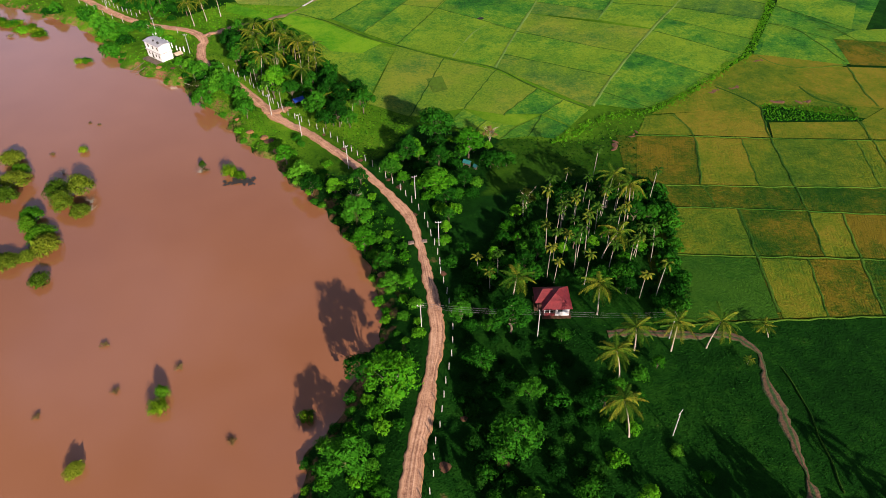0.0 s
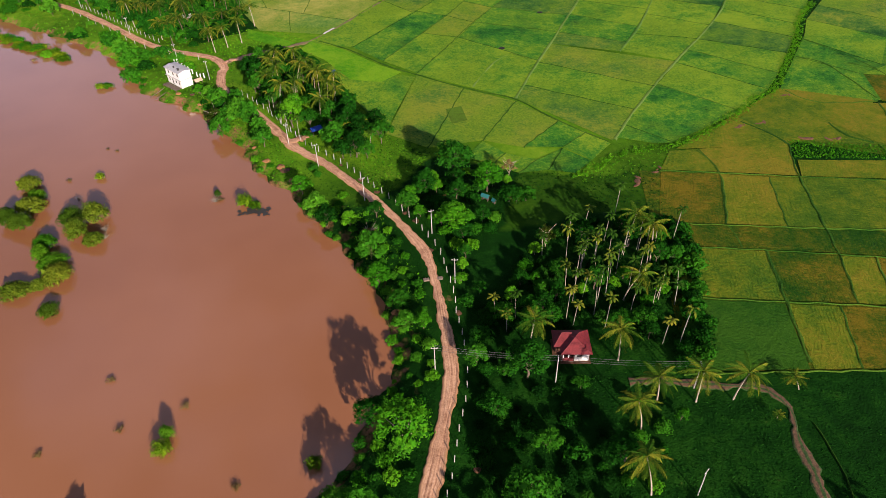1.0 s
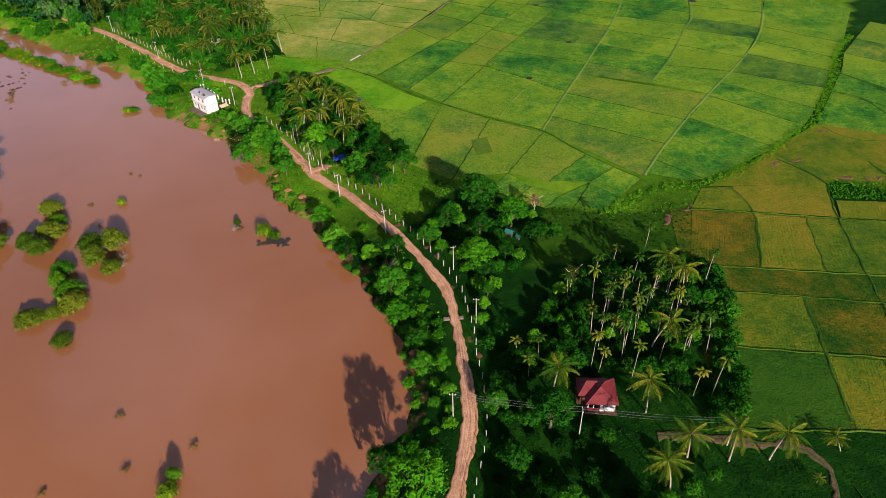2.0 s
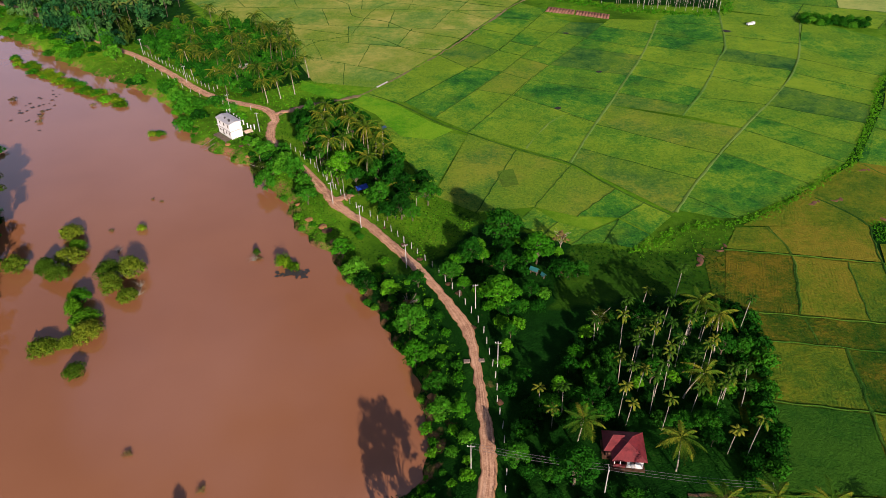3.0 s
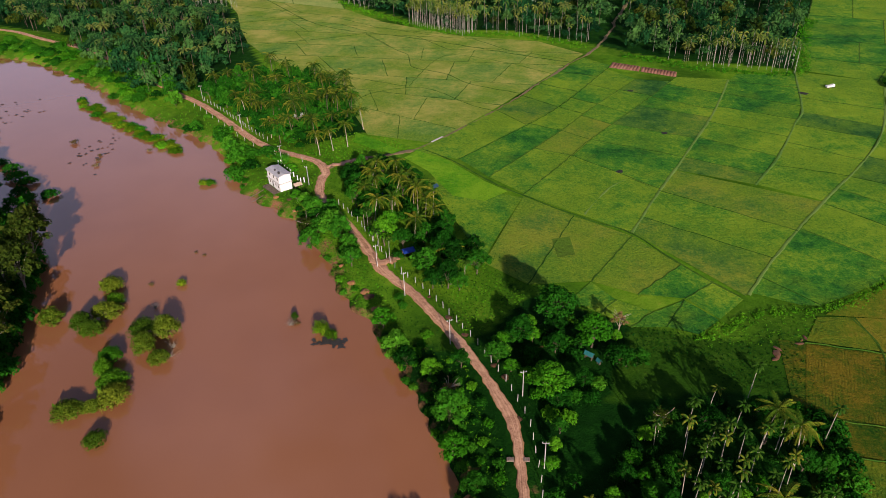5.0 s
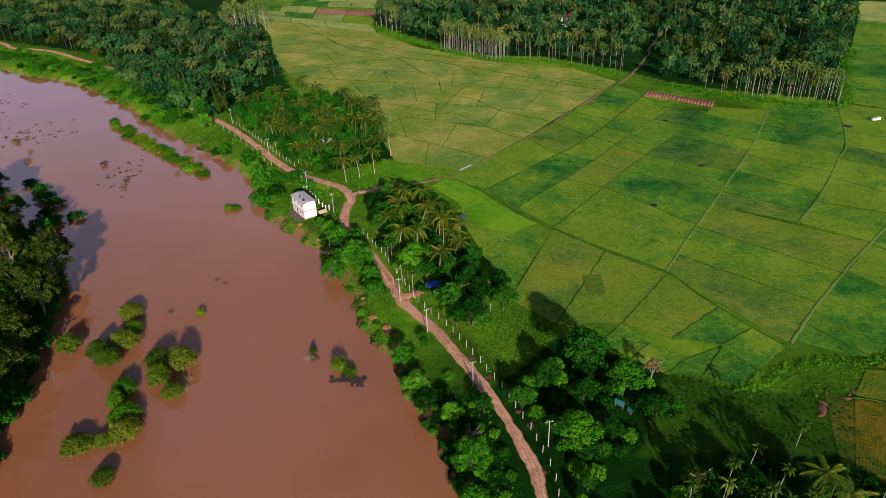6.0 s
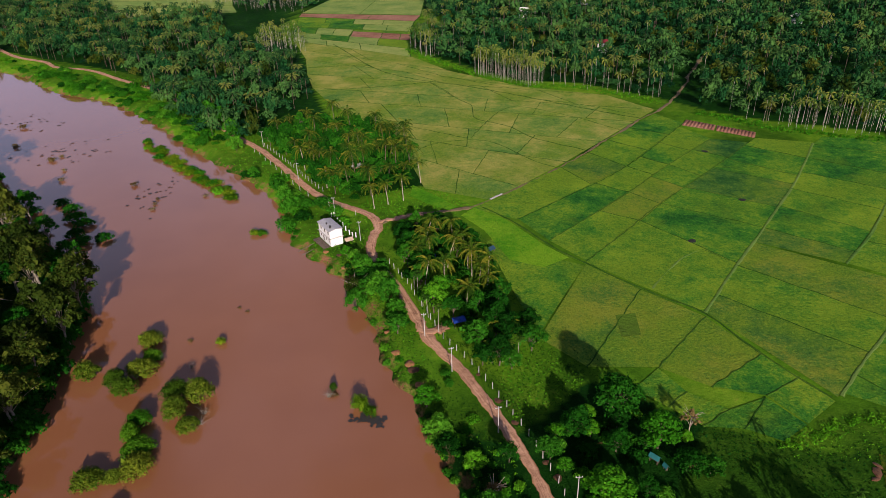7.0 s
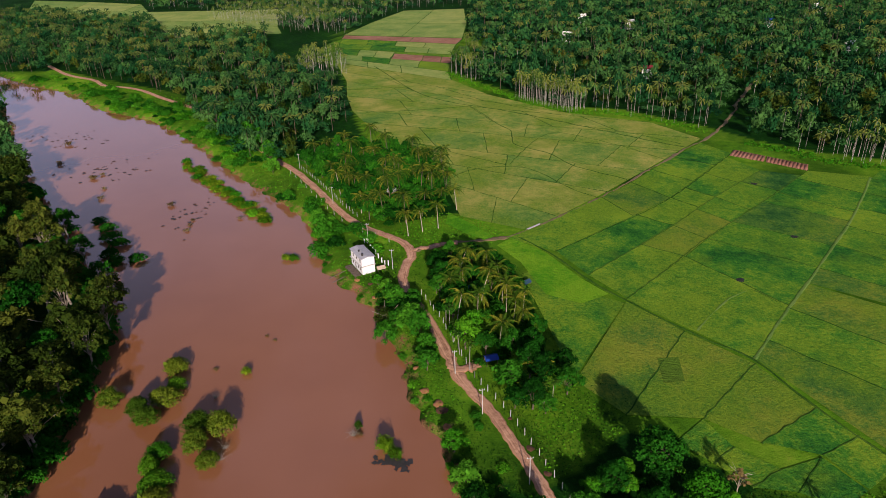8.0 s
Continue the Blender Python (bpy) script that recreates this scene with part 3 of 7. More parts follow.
def away(line, reach=15.0):
    """Distance from each place of the table to a line, as far as it reaches."""
    best = np.full((len(TY), len(TX)), reach ** 2)
    for (ax, ay), (bx, by) in zip(line[:-1], line[1:]):
        i0, i1 = np.searchsorted(TX, (min(ax, bx) - reach, max(ax, bx) + reach))
        j0, j1 = np.searchsorted(TY, (min(ay, by) - reach, max(ay, by) + reach))
        if i1 <= i0 or j1 <= j0:
            continue
        X, Y = TX[None, i0:i1], TY[j0:j1, None]
        dx, dy = bx - ax, by - ay
        u = np.clip(((X - ax) * dx + (Y - ay) * dy) / (dx * dx + dy * dy + 1e-9), 0, 1)
        best[j0:j1, i0:i1] = np.minimum(best[j0:j1, i0:i1], (X - ax - u * dx) ** 2 + (Y - ay - u * dy) ** 2)
    return np.sqrt(best)


def inside_table(poly):
    hit = np.zeros((len(TY), len(TX)), bool)
    p = np.array(poly)
    q = np.roll(p, -1, axis=0)
    for j, y in enumerate(TY):
        c = (p[:, 1] > y) != (q[:, 1] > y)
        for x in p[c, 0] + (y - p[c, 1]) / (q[c, 1] - p[c, 1]) * (q[c, 0] - p[c, 0]):
            hit[j] ^= TX > x
    return hit


def inside(X, Y, poly):
    hit = np.zeros(np.shape(X), bool)
    for (ax, ay), (bx, by) in zip(poly, poly[1:] + poly[:1]):
        if ay != by:
            hit ^= ((ay > Y) != (by > Y)) & (X < (bx - ax) * (Y - ay) / (by - ay) + ax)
    return hit


def sample(table, X, Y):
    u, v = np.clip((np.asarray(X, float) - TX[0]) / TS, 0, len(TX) - 1.001), np.clip((np.asarray(Y, float) - TY[0]) / TS, 0, len(TY) - 1.001)
    i, j = u.astype(int), v.astype(int)
    u, v = u - i, v - j
    return (table[j, i] * (1 - u) + table[j, i + 1] * u) * (1 - v) + (table[j + 1, i] * (1 - u) + table[j + 1, i + 1] * u) * v


bank_r, bank_l = smooth_line(BANK_R, 2.5), smooth_line(BANK_L, 4.0)
road_line, track_line, farm_track = smooth_line(ROAD_LINE, 0.6), smooth_line(TRACK_LINE, 1.5), smooth_line(FARM_TRACK, 1.0)
bank_r += np.stack([np.sin(bank_r[:, 1] * 0.9) * 0.8 + np.sin(bank_r[:, 0] * 2.3) * 0.5, np.sin(bank_r[:, 0] * 0.7) * 0.8], 1)
RIVER = [tuple(p) for p in bank_r] + [tuple(p) for p in bank_l[::-1]]
WATER_Z = -2.2


def waves(X, Y, s):
    return (np.sin(X * s + 1.3 * np.sin(Y * s * 0.7)) + np.sin(Y * s * 1.3 + 1.7 * np.sin(X * s * 0.6 + 2.0)) + 0.5 * np.sin((X + Y) * s * 2.7)) / 2.5


def lie_of_land():
    """Level fields, a river cut into them, the road on a low bank."""
    X, Y = np.meshgrid(TX, TY)
    d = np.minimum(away(bank_r), away(bank_l))
    d = np.where(inside_table(RIVER), -d, d)
    z = np.clip(WATER_Z + 0.62 * d + 0.25 * waves(X, Y, 0.8) * (np.abs(d) > 0.8), -4.2, 0.1 + 0.012 * waves(X, Y, 0.35))
    r = away(road_line)
    k = np.clip(1 - (r - 2.4) / 4.5, 0, 1)
    return z + (0.9 + 0.1 * waves(X, Y, 0.2) - z) * k * k * (3 - 2 * k), d, np.minimum(r, np.minimum(away(track_line), away(farm_track)))


LAND, SHORE, FROM_ROAD = lie_of_land()


def height(X, Y):
    return sample(LAND, X, Y)


def ground_z(x, y):
    return float(height(np.array([x]), np.array([y]))[0])


def steps(a, b, fine, lo, hi, mid=None):
    mid = np.arange(a, b, fine) if mid is None else mid
    def grow(start, end, sign):
        out, s, x = [], fine, start
        while sign * (end - x) > 0:
            s = min(s * 1.12, 160)
            x += sign * s
            out.append(x)
        return out
    return np.array(grow(a, lo, -1)[::-1] + mid.tolist() + grow(b, hi, 1))


gx = steps(-430, 125, 2.0, -4300, 4300, np.concatenate([np.arange(-430, -135, 2.5), np.arange(-135, 125, 1.6)]))
gy = steps(30, 405, 2.0, -2200, 4600, np.concatenate([np.arange(30, 262, 1.6), np.arange(262, 405, 2.5)]))
GX, GY = np.meshgrid(gx, gy)
GZ = height(GX.ravel(), GY.ravel())
cols = len(gx)
gi = (np.arange(len(gy) - 1)[:, None] * cols + np.arange(cols - 1)[None]).ravel()
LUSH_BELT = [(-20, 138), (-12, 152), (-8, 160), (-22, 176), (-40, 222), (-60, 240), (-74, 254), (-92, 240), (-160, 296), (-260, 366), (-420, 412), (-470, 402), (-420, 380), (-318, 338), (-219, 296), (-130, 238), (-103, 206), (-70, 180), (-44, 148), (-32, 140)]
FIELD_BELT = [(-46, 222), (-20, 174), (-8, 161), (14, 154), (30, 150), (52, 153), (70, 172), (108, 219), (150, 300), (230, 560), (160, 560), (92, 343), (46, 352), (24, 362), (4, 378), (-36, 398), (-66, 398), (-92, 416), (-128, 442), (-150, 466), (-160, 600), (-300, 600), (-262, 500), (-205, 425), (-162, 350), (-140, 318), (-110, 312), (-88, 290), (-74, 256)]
# outside these belts the grass keeps its painted-in shade
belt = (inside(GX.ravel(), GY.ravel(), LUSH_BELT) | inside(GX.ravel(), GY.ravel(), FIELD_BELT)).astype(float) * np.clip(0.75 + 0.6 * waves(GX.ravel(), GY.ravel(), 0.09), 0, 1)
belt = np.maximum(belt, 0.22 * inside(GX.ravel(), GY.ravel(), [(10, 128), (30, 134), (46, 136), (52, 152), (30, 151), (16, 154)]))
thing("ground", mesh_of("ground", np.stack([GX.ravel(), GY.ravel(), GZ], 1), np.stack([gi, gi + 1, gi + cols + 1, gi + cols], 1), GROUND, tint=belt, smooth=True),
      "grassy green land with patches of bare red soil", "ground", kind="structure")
wx, wy = np.meshgrid(np.linspace(-900, 0, 10), np.linspace(-120, 520, 8))
wi = (np.arange(7)[:, None] * 10 + np.arange(9)[None]).ravel()
thing("water", mesh_of("water", np.stack([wx.ravel(), wy.ravel(), np.full(wx.size, WATER_Z)], 1), np.stack([wi, wi + 1, wi + 11, wi + 10], 1), WATER),
      "wide brown muddy river in flood, almost still", "water", kind="structure")


def ribbon(name, line, width, mat, label, category, lift=0.06, rut=0.06, cross=9, ragged=0.35, kind="structure"):
    d = np.gradient(line, axis=0)
    d /= np.linalg.norm(d, axis=1)[:, None]
    side = np.stack([d[:, 1], -d[:, 0]], 1)
    s = np.arange(len(line))
    v = np.linspace(-1, 1, cross)
    rough = np.random.default_rng(len(line)).normal(0, 1, (2, len(line) + 40))
    edge = [sum(np.convolve(r, np.hanning(k) / np.hanning(k).sum(), "same")[20:20 + len(line)] * math.sqrt(k) * a for k, a in ((3, 0.34), (7, 0.34), (17, 0.30))) for r in rough]
    wl_, wr_ = width / 2 + ragged * edge[0], width / 2 + ragged * edge[1]
    w = np.where(v[None] < 0, wl_[:, None], wr_[:, None]) * v[None]
    X, Y = line[:, 0, None] + side[:, 0, None] * w, line[:, 1, None] + side[:, 1, None] * w
    Z = height(X.ravel(), Y.ravel()).reshape(X.shape) + lift - rut * np.exp(-((np.abs(v[None]) - 0.5) / 0.16) ** 2) + 0.02 * waves(X, Y, 0.6) - (np.abs(v[None]) > 0.99) * (lift + 0.12)
    i = (np.arange(len(line) - 1)[:, None] * cross + np.arange(cross - 1)[None]).ravel()
    uv = np.stack([np.repeat(s, cross), np.tile(v * 0.5 + 0.5, len(line))], 1)
    me = mesh_of(name, np.stack([X.ravel(), Y.ravel(), Z.ravel()], 1), np.stack([i, i + 1, i + cross + 1, i + cross], 1), mat, uv=uv, smooth=True)
    return thing(name, me, label, category, kind=kind)


road_width = 0.35 + np.interp(road_line[:, 1], [40, 64, 71, 76, 81, 87, 92, 99, 107, 112, 117, 121, 127, 131, 140, 170, 220], [3.3, 3.2, 2.8, 2.2, 2.7, 2.9, 2.1, 2.1, 1.6, 1.7, 2.2, 2.6, 2.2, 1.9, 2.3, 2.8, 2.7])
ribbon("road", road_line, road_width, ROAD, "unpaved dirt road of pinkish earth with wheel ruts", "road", 0.16, 0.06, cross=13, ragged=0.13)
ribbon("road_spur", smooth_line([(-48.5, 168.5), (-45.0, 168.6), (-42.8, 171.2), (-42.0, 173.0)], 0.5), 2.9, ROAD, "short sandy spur from the road to a shed", "road", 0.2, 0.02, ragged=0.55)
ribbon("road_spur", smooth_line([(-79, 220), (-75.5, 225), (-71.5, 229.5), (-67, 232)], 0.8), 2.2, ROAD, "dusty mouth of the field track at the road", "road", 0.26, 0.03, ragged=0.4)
ribbon("field_track", track_line, 1.0, TRACK, "narrow earth track between the paddy fields", "track", 0.2, ragged=0.4)
ribbon("farm_track", farm_track, 2.0, rut_material(), "two-rut earth track through rough grass", "track", 0.16, 0.05)

# ---------- paddy fields ----------


def bund(a, b, wide=0.6, high=0.22):
    a, b = np.array(a, float), np.array(b, float)
    k = max(2, int(np.linalg.norm(b - a) / 2.5))
    u = np.linspace(0, 1, k + 1)
    c = a + (b - a) * u[:, None]
    d = (b - a) / np.linalg.norm(b - a)
    s = np.array([d[1], -d[0]])
    wob = 0.18 * np.sin(c[:, 0] * 0.9 + c[:, 1] * 0.7)
    c = c + s * wob[:, None]
    vs = []
    for off, z in ((-0.5, -0.05), (-0.25, 1.0), (0.25, 1.0), (0.5, -0.05)):
        ww = wide * (1 + 0.25 * np.sin(c[:, 0] * 1.7 + c[:, 1]))
        p = c + s * (off * ww)[:, None]
        vs.append(np.column_stack([p, height(p[:, 0], p[:, 1]) + z * high * (1 + 0.2 * np.sin(c[:, 1] * 1.3))]))
    v = np.stack(vs, 1).reshape(-1, 3)
    i = (np.arange(k)[:, None] * 4 + np.arange(3)[None]).ravel()
    thing("field_bund", mesh_of("field_bund", v, np.stack([i, i + 1, i + 5, i + 4], 1), BUND, smooth=True), "low grassy earth bund between paddy plots", "field bund", "bunds between paddy plots", "structure")


def plot(a, b, c, d, mat, label, lift=0.16, inset=0.12):
    q = [np.array(p, float) for p in (a, b, c, d)]
    mid, n = sum(q) / 4, 7
    u, v = np.meshgrid(np.linspace(0, 1, n), np.linspace(0, 1, n))
    u, v = u.ravel()[:, None], v.ravel()[:, None]
    q = [p + (mid - p) / max(np.linalg.norm(mid - p), 0.1) * inset for p in q]
    p = (q[0] * (1 - u) + q[1] * u) * (1 - v) + (q[3] * (1 - u) + q[2] * u) * v
    z = np.maximum(height(p[:, 0], p[:, 1]), 0.0) + lift
    i = (np.arange(n - 1)[:, None] * n + np.arange(n - 1)[None]).ravel()
    thing("paddy_plot", mesh_of("paddy_plot", np.column_stack([p, z]), np.stack([i, i + 1, i + n + 1, i + n], 1), mat, uv=np.column_stack([u * np.linalg.norm(q[1] - q[0]), v * np.linalg.norm(q[3] - q[0])]), smooth=True), label, "paddy field", "paddy plots", "structure")


LABEL = {PADDY: "green paddy plot with mottled yellow patches", PADDY_ROWS: "green paddy plot with faint sown lines", OPEN: "broad green paddy plot with yellow patches, lightened for haze", MOWN: "dark olive paddy plot with curving mown lines", STUBBLE: "yellow-brown stubble plot with curving mown lines",
         LUSH: "strip of bright fresh green grass", RANK: "plot of rank dark green grass", HAZED: "distant yellow-green paddy plot, paled with painted haze", TILLED: "bare tilled plot of reddish soil"}


def ladder(rungs, splits, mats, seed, edges=True, bunds=True, heavy=1.0, lift=0.16):
    """Plots between rungs, each rung a bund from one point to another; splits: where each row is cut again."""
    rng = random.Random(seed)
    for k in range(len(rungs) - 1):
        (a, b), (d, c) = rungs[k], rungs[k + 1]
        a, b, c, d = (np.array(p, float) for p in (a, b, c, d))
        cuts = [0.0, *splits[k % len(splits)], 1.0]
        far = 0.5 * (a + c)[1] > 300
        wide = (0.8 if far else 0.55) * heavy
        for u0, u1 in zip(cuts[:-1], cuts[1:]):
            m = rng.choice(mats)
            plot(a + (b - a) * u0, a + (b - a) * u1, d + (c - d) * u1, d + (c - d) * u0, m, LABEL[m], lift, 0.12 if bunds else 0.0)
            if bunds and u1 < 1:
                bund(a + (b - a) * u1, d + (c - d) * u1, wide)
        if bunds:
            if k:
                bund(a, b, wide)
            if edges:
                bund(a, d, wide)
                bund(b, c, wide * 1.2)


def bund_line(pts, wide=0.6, high=0.15):
    """A bund that bends through several places."""
    c = smooth_line(pts, 2.0)
    d = np.gradient(c, axis=0)
    d /= np.linalg.norm(d, axis=1)[:, None]
    s = np.stack([d[:, 1], -d[:, 0]], 1)
    c = c + s * (0.18 * np.sin(c[:, 0] * 0.9 + c[:, 1] * 0.7))[:, None]
    ww = wide * (1 + 0.3 * np.sin(c[:, 0] * 1.7 + c[:, 1]))
    vs = []
    for off, z in ((-0.5, -0.05), (-0.25, 1.0), (0.25, 1.0), (0.5, -0.05)):
        p = c + s * (off * ww)[:, None]
        vs.append(np.column_stack([p, height(p[:, 0], p[:, 1]) + 0.1 + z * high * (1 + 0.25 * np.sin(c[:, 1] * 1.3))]))
    i = (np.arange(len(c) - 1)[:, None] * 4 + np.arange(3)[None]).ravel()
    thing("field_bund", mesh_of("field_bund", np.stack(vs, 1).reshape(-1, 3), np.stack([i, i + 1, i + 5, i + 4], 1), BUND, smooth=True), "low grassy earth bund winding between paddy plots", "field bund", "bunds between paddy plots", "structure")


G2 = [PADDY, PADDY, PADDY_ROWS]
# strips of plots between the long field paths, from the track eastwards
ladder([((-54.1, 239.1), (-36.8, 234.0)), ((-29.1, 280.3), (-16.9, 267.0)), ((-20.9, 298.0), (-6.2, 285.9)), ((-14.6, 313.3), (0.9, 304.6)), ((-7.3, 330.4), (8.7, 325.0)), ((2.6, 352), (15, 341))], [[]], G2, 1, edges=False)
ladder([((-36.7, 234.3), (-25.0, 222.1)), ((-16.2, 268.1), (-3.7, 262.6)), ((-5.9, 286.6), (3.8, 279.6)), ((-1.9, 297.4), (9.0, 290.9)), ((4.7, 314.6), (17.0, 307.3)), ((13, 336), (25, 323))], [[]], G2, 2, edges=False)
ladder([((-25.0, 222.1), (-12.9, 212.1)), ((-12.2, 245.8), (0.6, 241.2)), ((-3.8, 262.4), (6.6, 255.5)), ((3.1, 278.0), (13.8, 270.3)), ((8.9, 290.9), (19.8, 282.5)), ((17.7, 308.6), (30.6, 302.3)), ((25, 323), (39, 321))], [[]], G2, 3, edges=False)
ladder([((-13.2, 211.5), (17.6, 193.1)), ((0.7, 241.4), (27.2, 220.3)), ((6.7, 255.5), (36.3, 244.7)), ((14.1, 270.9), (42.2, 260.5)), ((24.2, 290.7), (49.5, 281.0)), ((29.9, 300.9), (52.3, 289.0)), ((37.2, 317.2), (57.9, 307.6)), ((42, 327), (63, 326))], [[]], G2, 4, edges=False)
ladder([((18.0, 193.1), (42.2, 167.4)), ((20.8, 202.3), (51.7, 185.1)), ((26.8, 219.2), (60.9, 199.8)), ((32.3, 234.0), (72.4, 217.5))], [[]], G2, 5, edges=False)
ladder([((32.3, 234.3), (55.1, 226.6)), ((36.2, 244.4), (59.0, 234.3)), ((42.8, 261.9), (65.8, 248.3)), ((48.1, 277.0), (73.0, 265.2)), ((53.5, 293), (80, 282)), ((58.0, 308.1), (84.4, 296.3)), ((62.6, 323.7), (88.1, 317.7)), ((67, 333), (91.2, 336))], [[]], G2, 6, edges=False)
ladder([((55.5, 226.6), (72.7, 218.1)), ((62.7, 241.9), (84.2, 236.0)), ((71.2, 261.0), (91.8, 247.9)), ((78.0, 277.2), (101.3, 266.5)), ((82.8, 290.2), (107.1, 278.1)), ((86.1, 305.8), (113.0, 295.5)), ((91.7, 339.0), (124.0, 327.5))], [[]], G2, 7, edges=False)
ladder([((43.5, 169.0), (54, 165.5)), ((46.9, 176.5), (58, 166.0)), ((62.0, 201.4), (81.9, 182.9)), ((71.8, 216.7), (94.5, 196.6)), ((78.3, 226.7), (101.5, 207.6)), ((84.0, 235.7), (110.0, 222.8)), ((93.9, 251.6), (117.2, 235.9)), ((100.7, 265.2), (123.0, 247.7)), ((107.5, 279.4), (131.2, 261.4)), ((124, 326), (150, 300))],
       [[]], G2, 8, edges=False)
ladder([((99.8, 196.5), (123.2, 187.7)), ((111.5, 219.6), (126, 206)), ((119.8, 234.3), (136, 212.5)), ((127.8, 252.0), (148, 234.0)), ((137.5, 266.0), (158, 247.6)), ((150.4, 284), (170, 268))], [[], [], [], []], [PADDY_ROWS, PADDY], 9, edges=False)
ladder([((124, 187.7), (160, 183)), ((127, 206), (170, 196)), ((137, 212), (180, 214))], [[]], [MOWN, PADDY], 10, edges=False)
# plots between the main bund and the trees
ladder([((-13, 210.5), (-20, 173)), ((2, 200.5), (-8, 165)), ((17.6, 191.5), (6.9, 168.5)), ((28.8, 178.8), (17.6, 164.6)), ((35.8, 172.4), (28.4, 164.5)), ((41.5, 166.0), (35.1, 157.6))], [[], [], [], [], []], [PADDY, PADDY_ROWS], 11, edges=False)
ladder([((6.9, 168.5), (2, 160)), ((12.7, 161.9), (9, 156)), ((20.8, 158.4), (15.6, 152)), ((28.2, 164), (23.3, 153.2)), ((35, 157.4), (30, 151.5))], [[]], [PADDY], 12, edges=False)
ladder([((-38, 224), (-43, 217)), ((-29.5, 213), (-34, 200)), ((-13.4, 209.8), (-20.4, 174))], [[], []], [PADDY], 13, edges=False, bunds=False)
ladder([((-52, 239.5), (-55, 233)), ((-39.5, 232.5), (-45, 224)), ((-26.5, 219.5), (-34, 208)), ((-18, 213), (-24, 206))], [[]], [LUSH], 14, edges=False, bunds=False, lift=0.22)
ladder([((-78, 253), (-76, 244)), ((-68, 246.5), (-68, 239)), ((-57.5, 238.6), (-60, 235.5))], [[]], [LUSH], 15, edges=False, bunds=False, lift=0.22)
# cut and ripe plots beyond the ditch
ladder([((51.4, 151.8), (46.3, 130.8)), ((66.0, 150.4), (61.2, 129.6)), ((77.5, 148.7), (74.6, 128.4)), ((85, 148.2), (82.8, 127.6)), ((106, 146.4), (102, 126.2)), ((130, 144.2), (126, 124.2))], [[]], [MOWN, STUBBLE, MOWN], 17, edges=False, heavy=1.2)
ladder([((46.2, 130), (47, 122)), ((61.5, 128.8), (62, 120.9)), ((82.8, 126.9), (81.6, 118.8)), ((126, 123.4), (120, 113.9))], [[]], [MOWN], 18, edges=False, heavy=1.2)
ladder([((47.4, 121.4), (45.2, 106)), ((66.4, 119.8), (65, 104.2)), ((81.5, 117.9), (78.7, 103.2)), ((88.8, 117), (85.9, 102.6)), ((120, 113.3), (112, 99.6))], [[]], [MOWN, MOWN, STUBBLE], 19, edges=False, heavy=1.2)
ladder([((45.2, 105.2), (40.5, 86.2)), ((64.6, 103.4), (62.8, 86.4))], [[]], [RANK], 20, edges=False)
ladder([((65.2, 103.3), (63.4, 86.4)), ((75, 102.4), (72, 86.5)), ((85.8, 101.9), (82.6, 86.6)), ((112, 98.9), (106, 86.6))], [[]], [STUBBLE, MOWN], 21, edges=False, heavy=1.2)
ladder([((56, 161.8), (51.6, 152.6)), ((64.0, 162.6), (66.2, 151.2)), ((88.0, 164.4), (85.4, 149.0))], [[]], [STUBBLE], 22, edges=False, heavy=1.2)
ladder([((87.4, 156.4), (85.6, 148.9)), ((111.6, 155.4), (109.6, 146.8)), ((136, 151), (130, 145))], [[]], [STUBBLE], 23, edges=False, heavy=1.2)
ladder([((62, 166.0), (58, 162.8)), ((73, 174), (71, 164.2)), ((80, 179), (87.8, 167.2)), ((90, 189.5), (97, 168)), ((98, 193.5), (104, 176)), ((106, 187.2), (111.8, 164.5)), ((122, 186.6), (120.2, 162)), ((150, 182), (146, 156))], [[]], [STUBBLE], 24, bunds=False)
plot((46, 152.6), (130, 145), (110, 86.4), (41, 86.2), MOWN, LABEL[MOWN], 0.08)
plot((58, 162.6), (97.8, 197.4), (124, 189), (88.5, 163.8), STUBBLE, LABEL[STUBBLE], 0.11)
plot((88.5, 166.4), (122.5, 187), (150, 183), (113.5, 157), STUBBLE, LABEL[STUBBLE], 0.06)
plot((111.5, 155.6), (150, 182), (170, 176), (135, 150), STUBBLE, LABEL[STUBBLE], 0.09)
plot((98, 197), (137.5, 266), (175, 262), (124, 188.2), PADDY, LABEL[PADDY], 0.11)
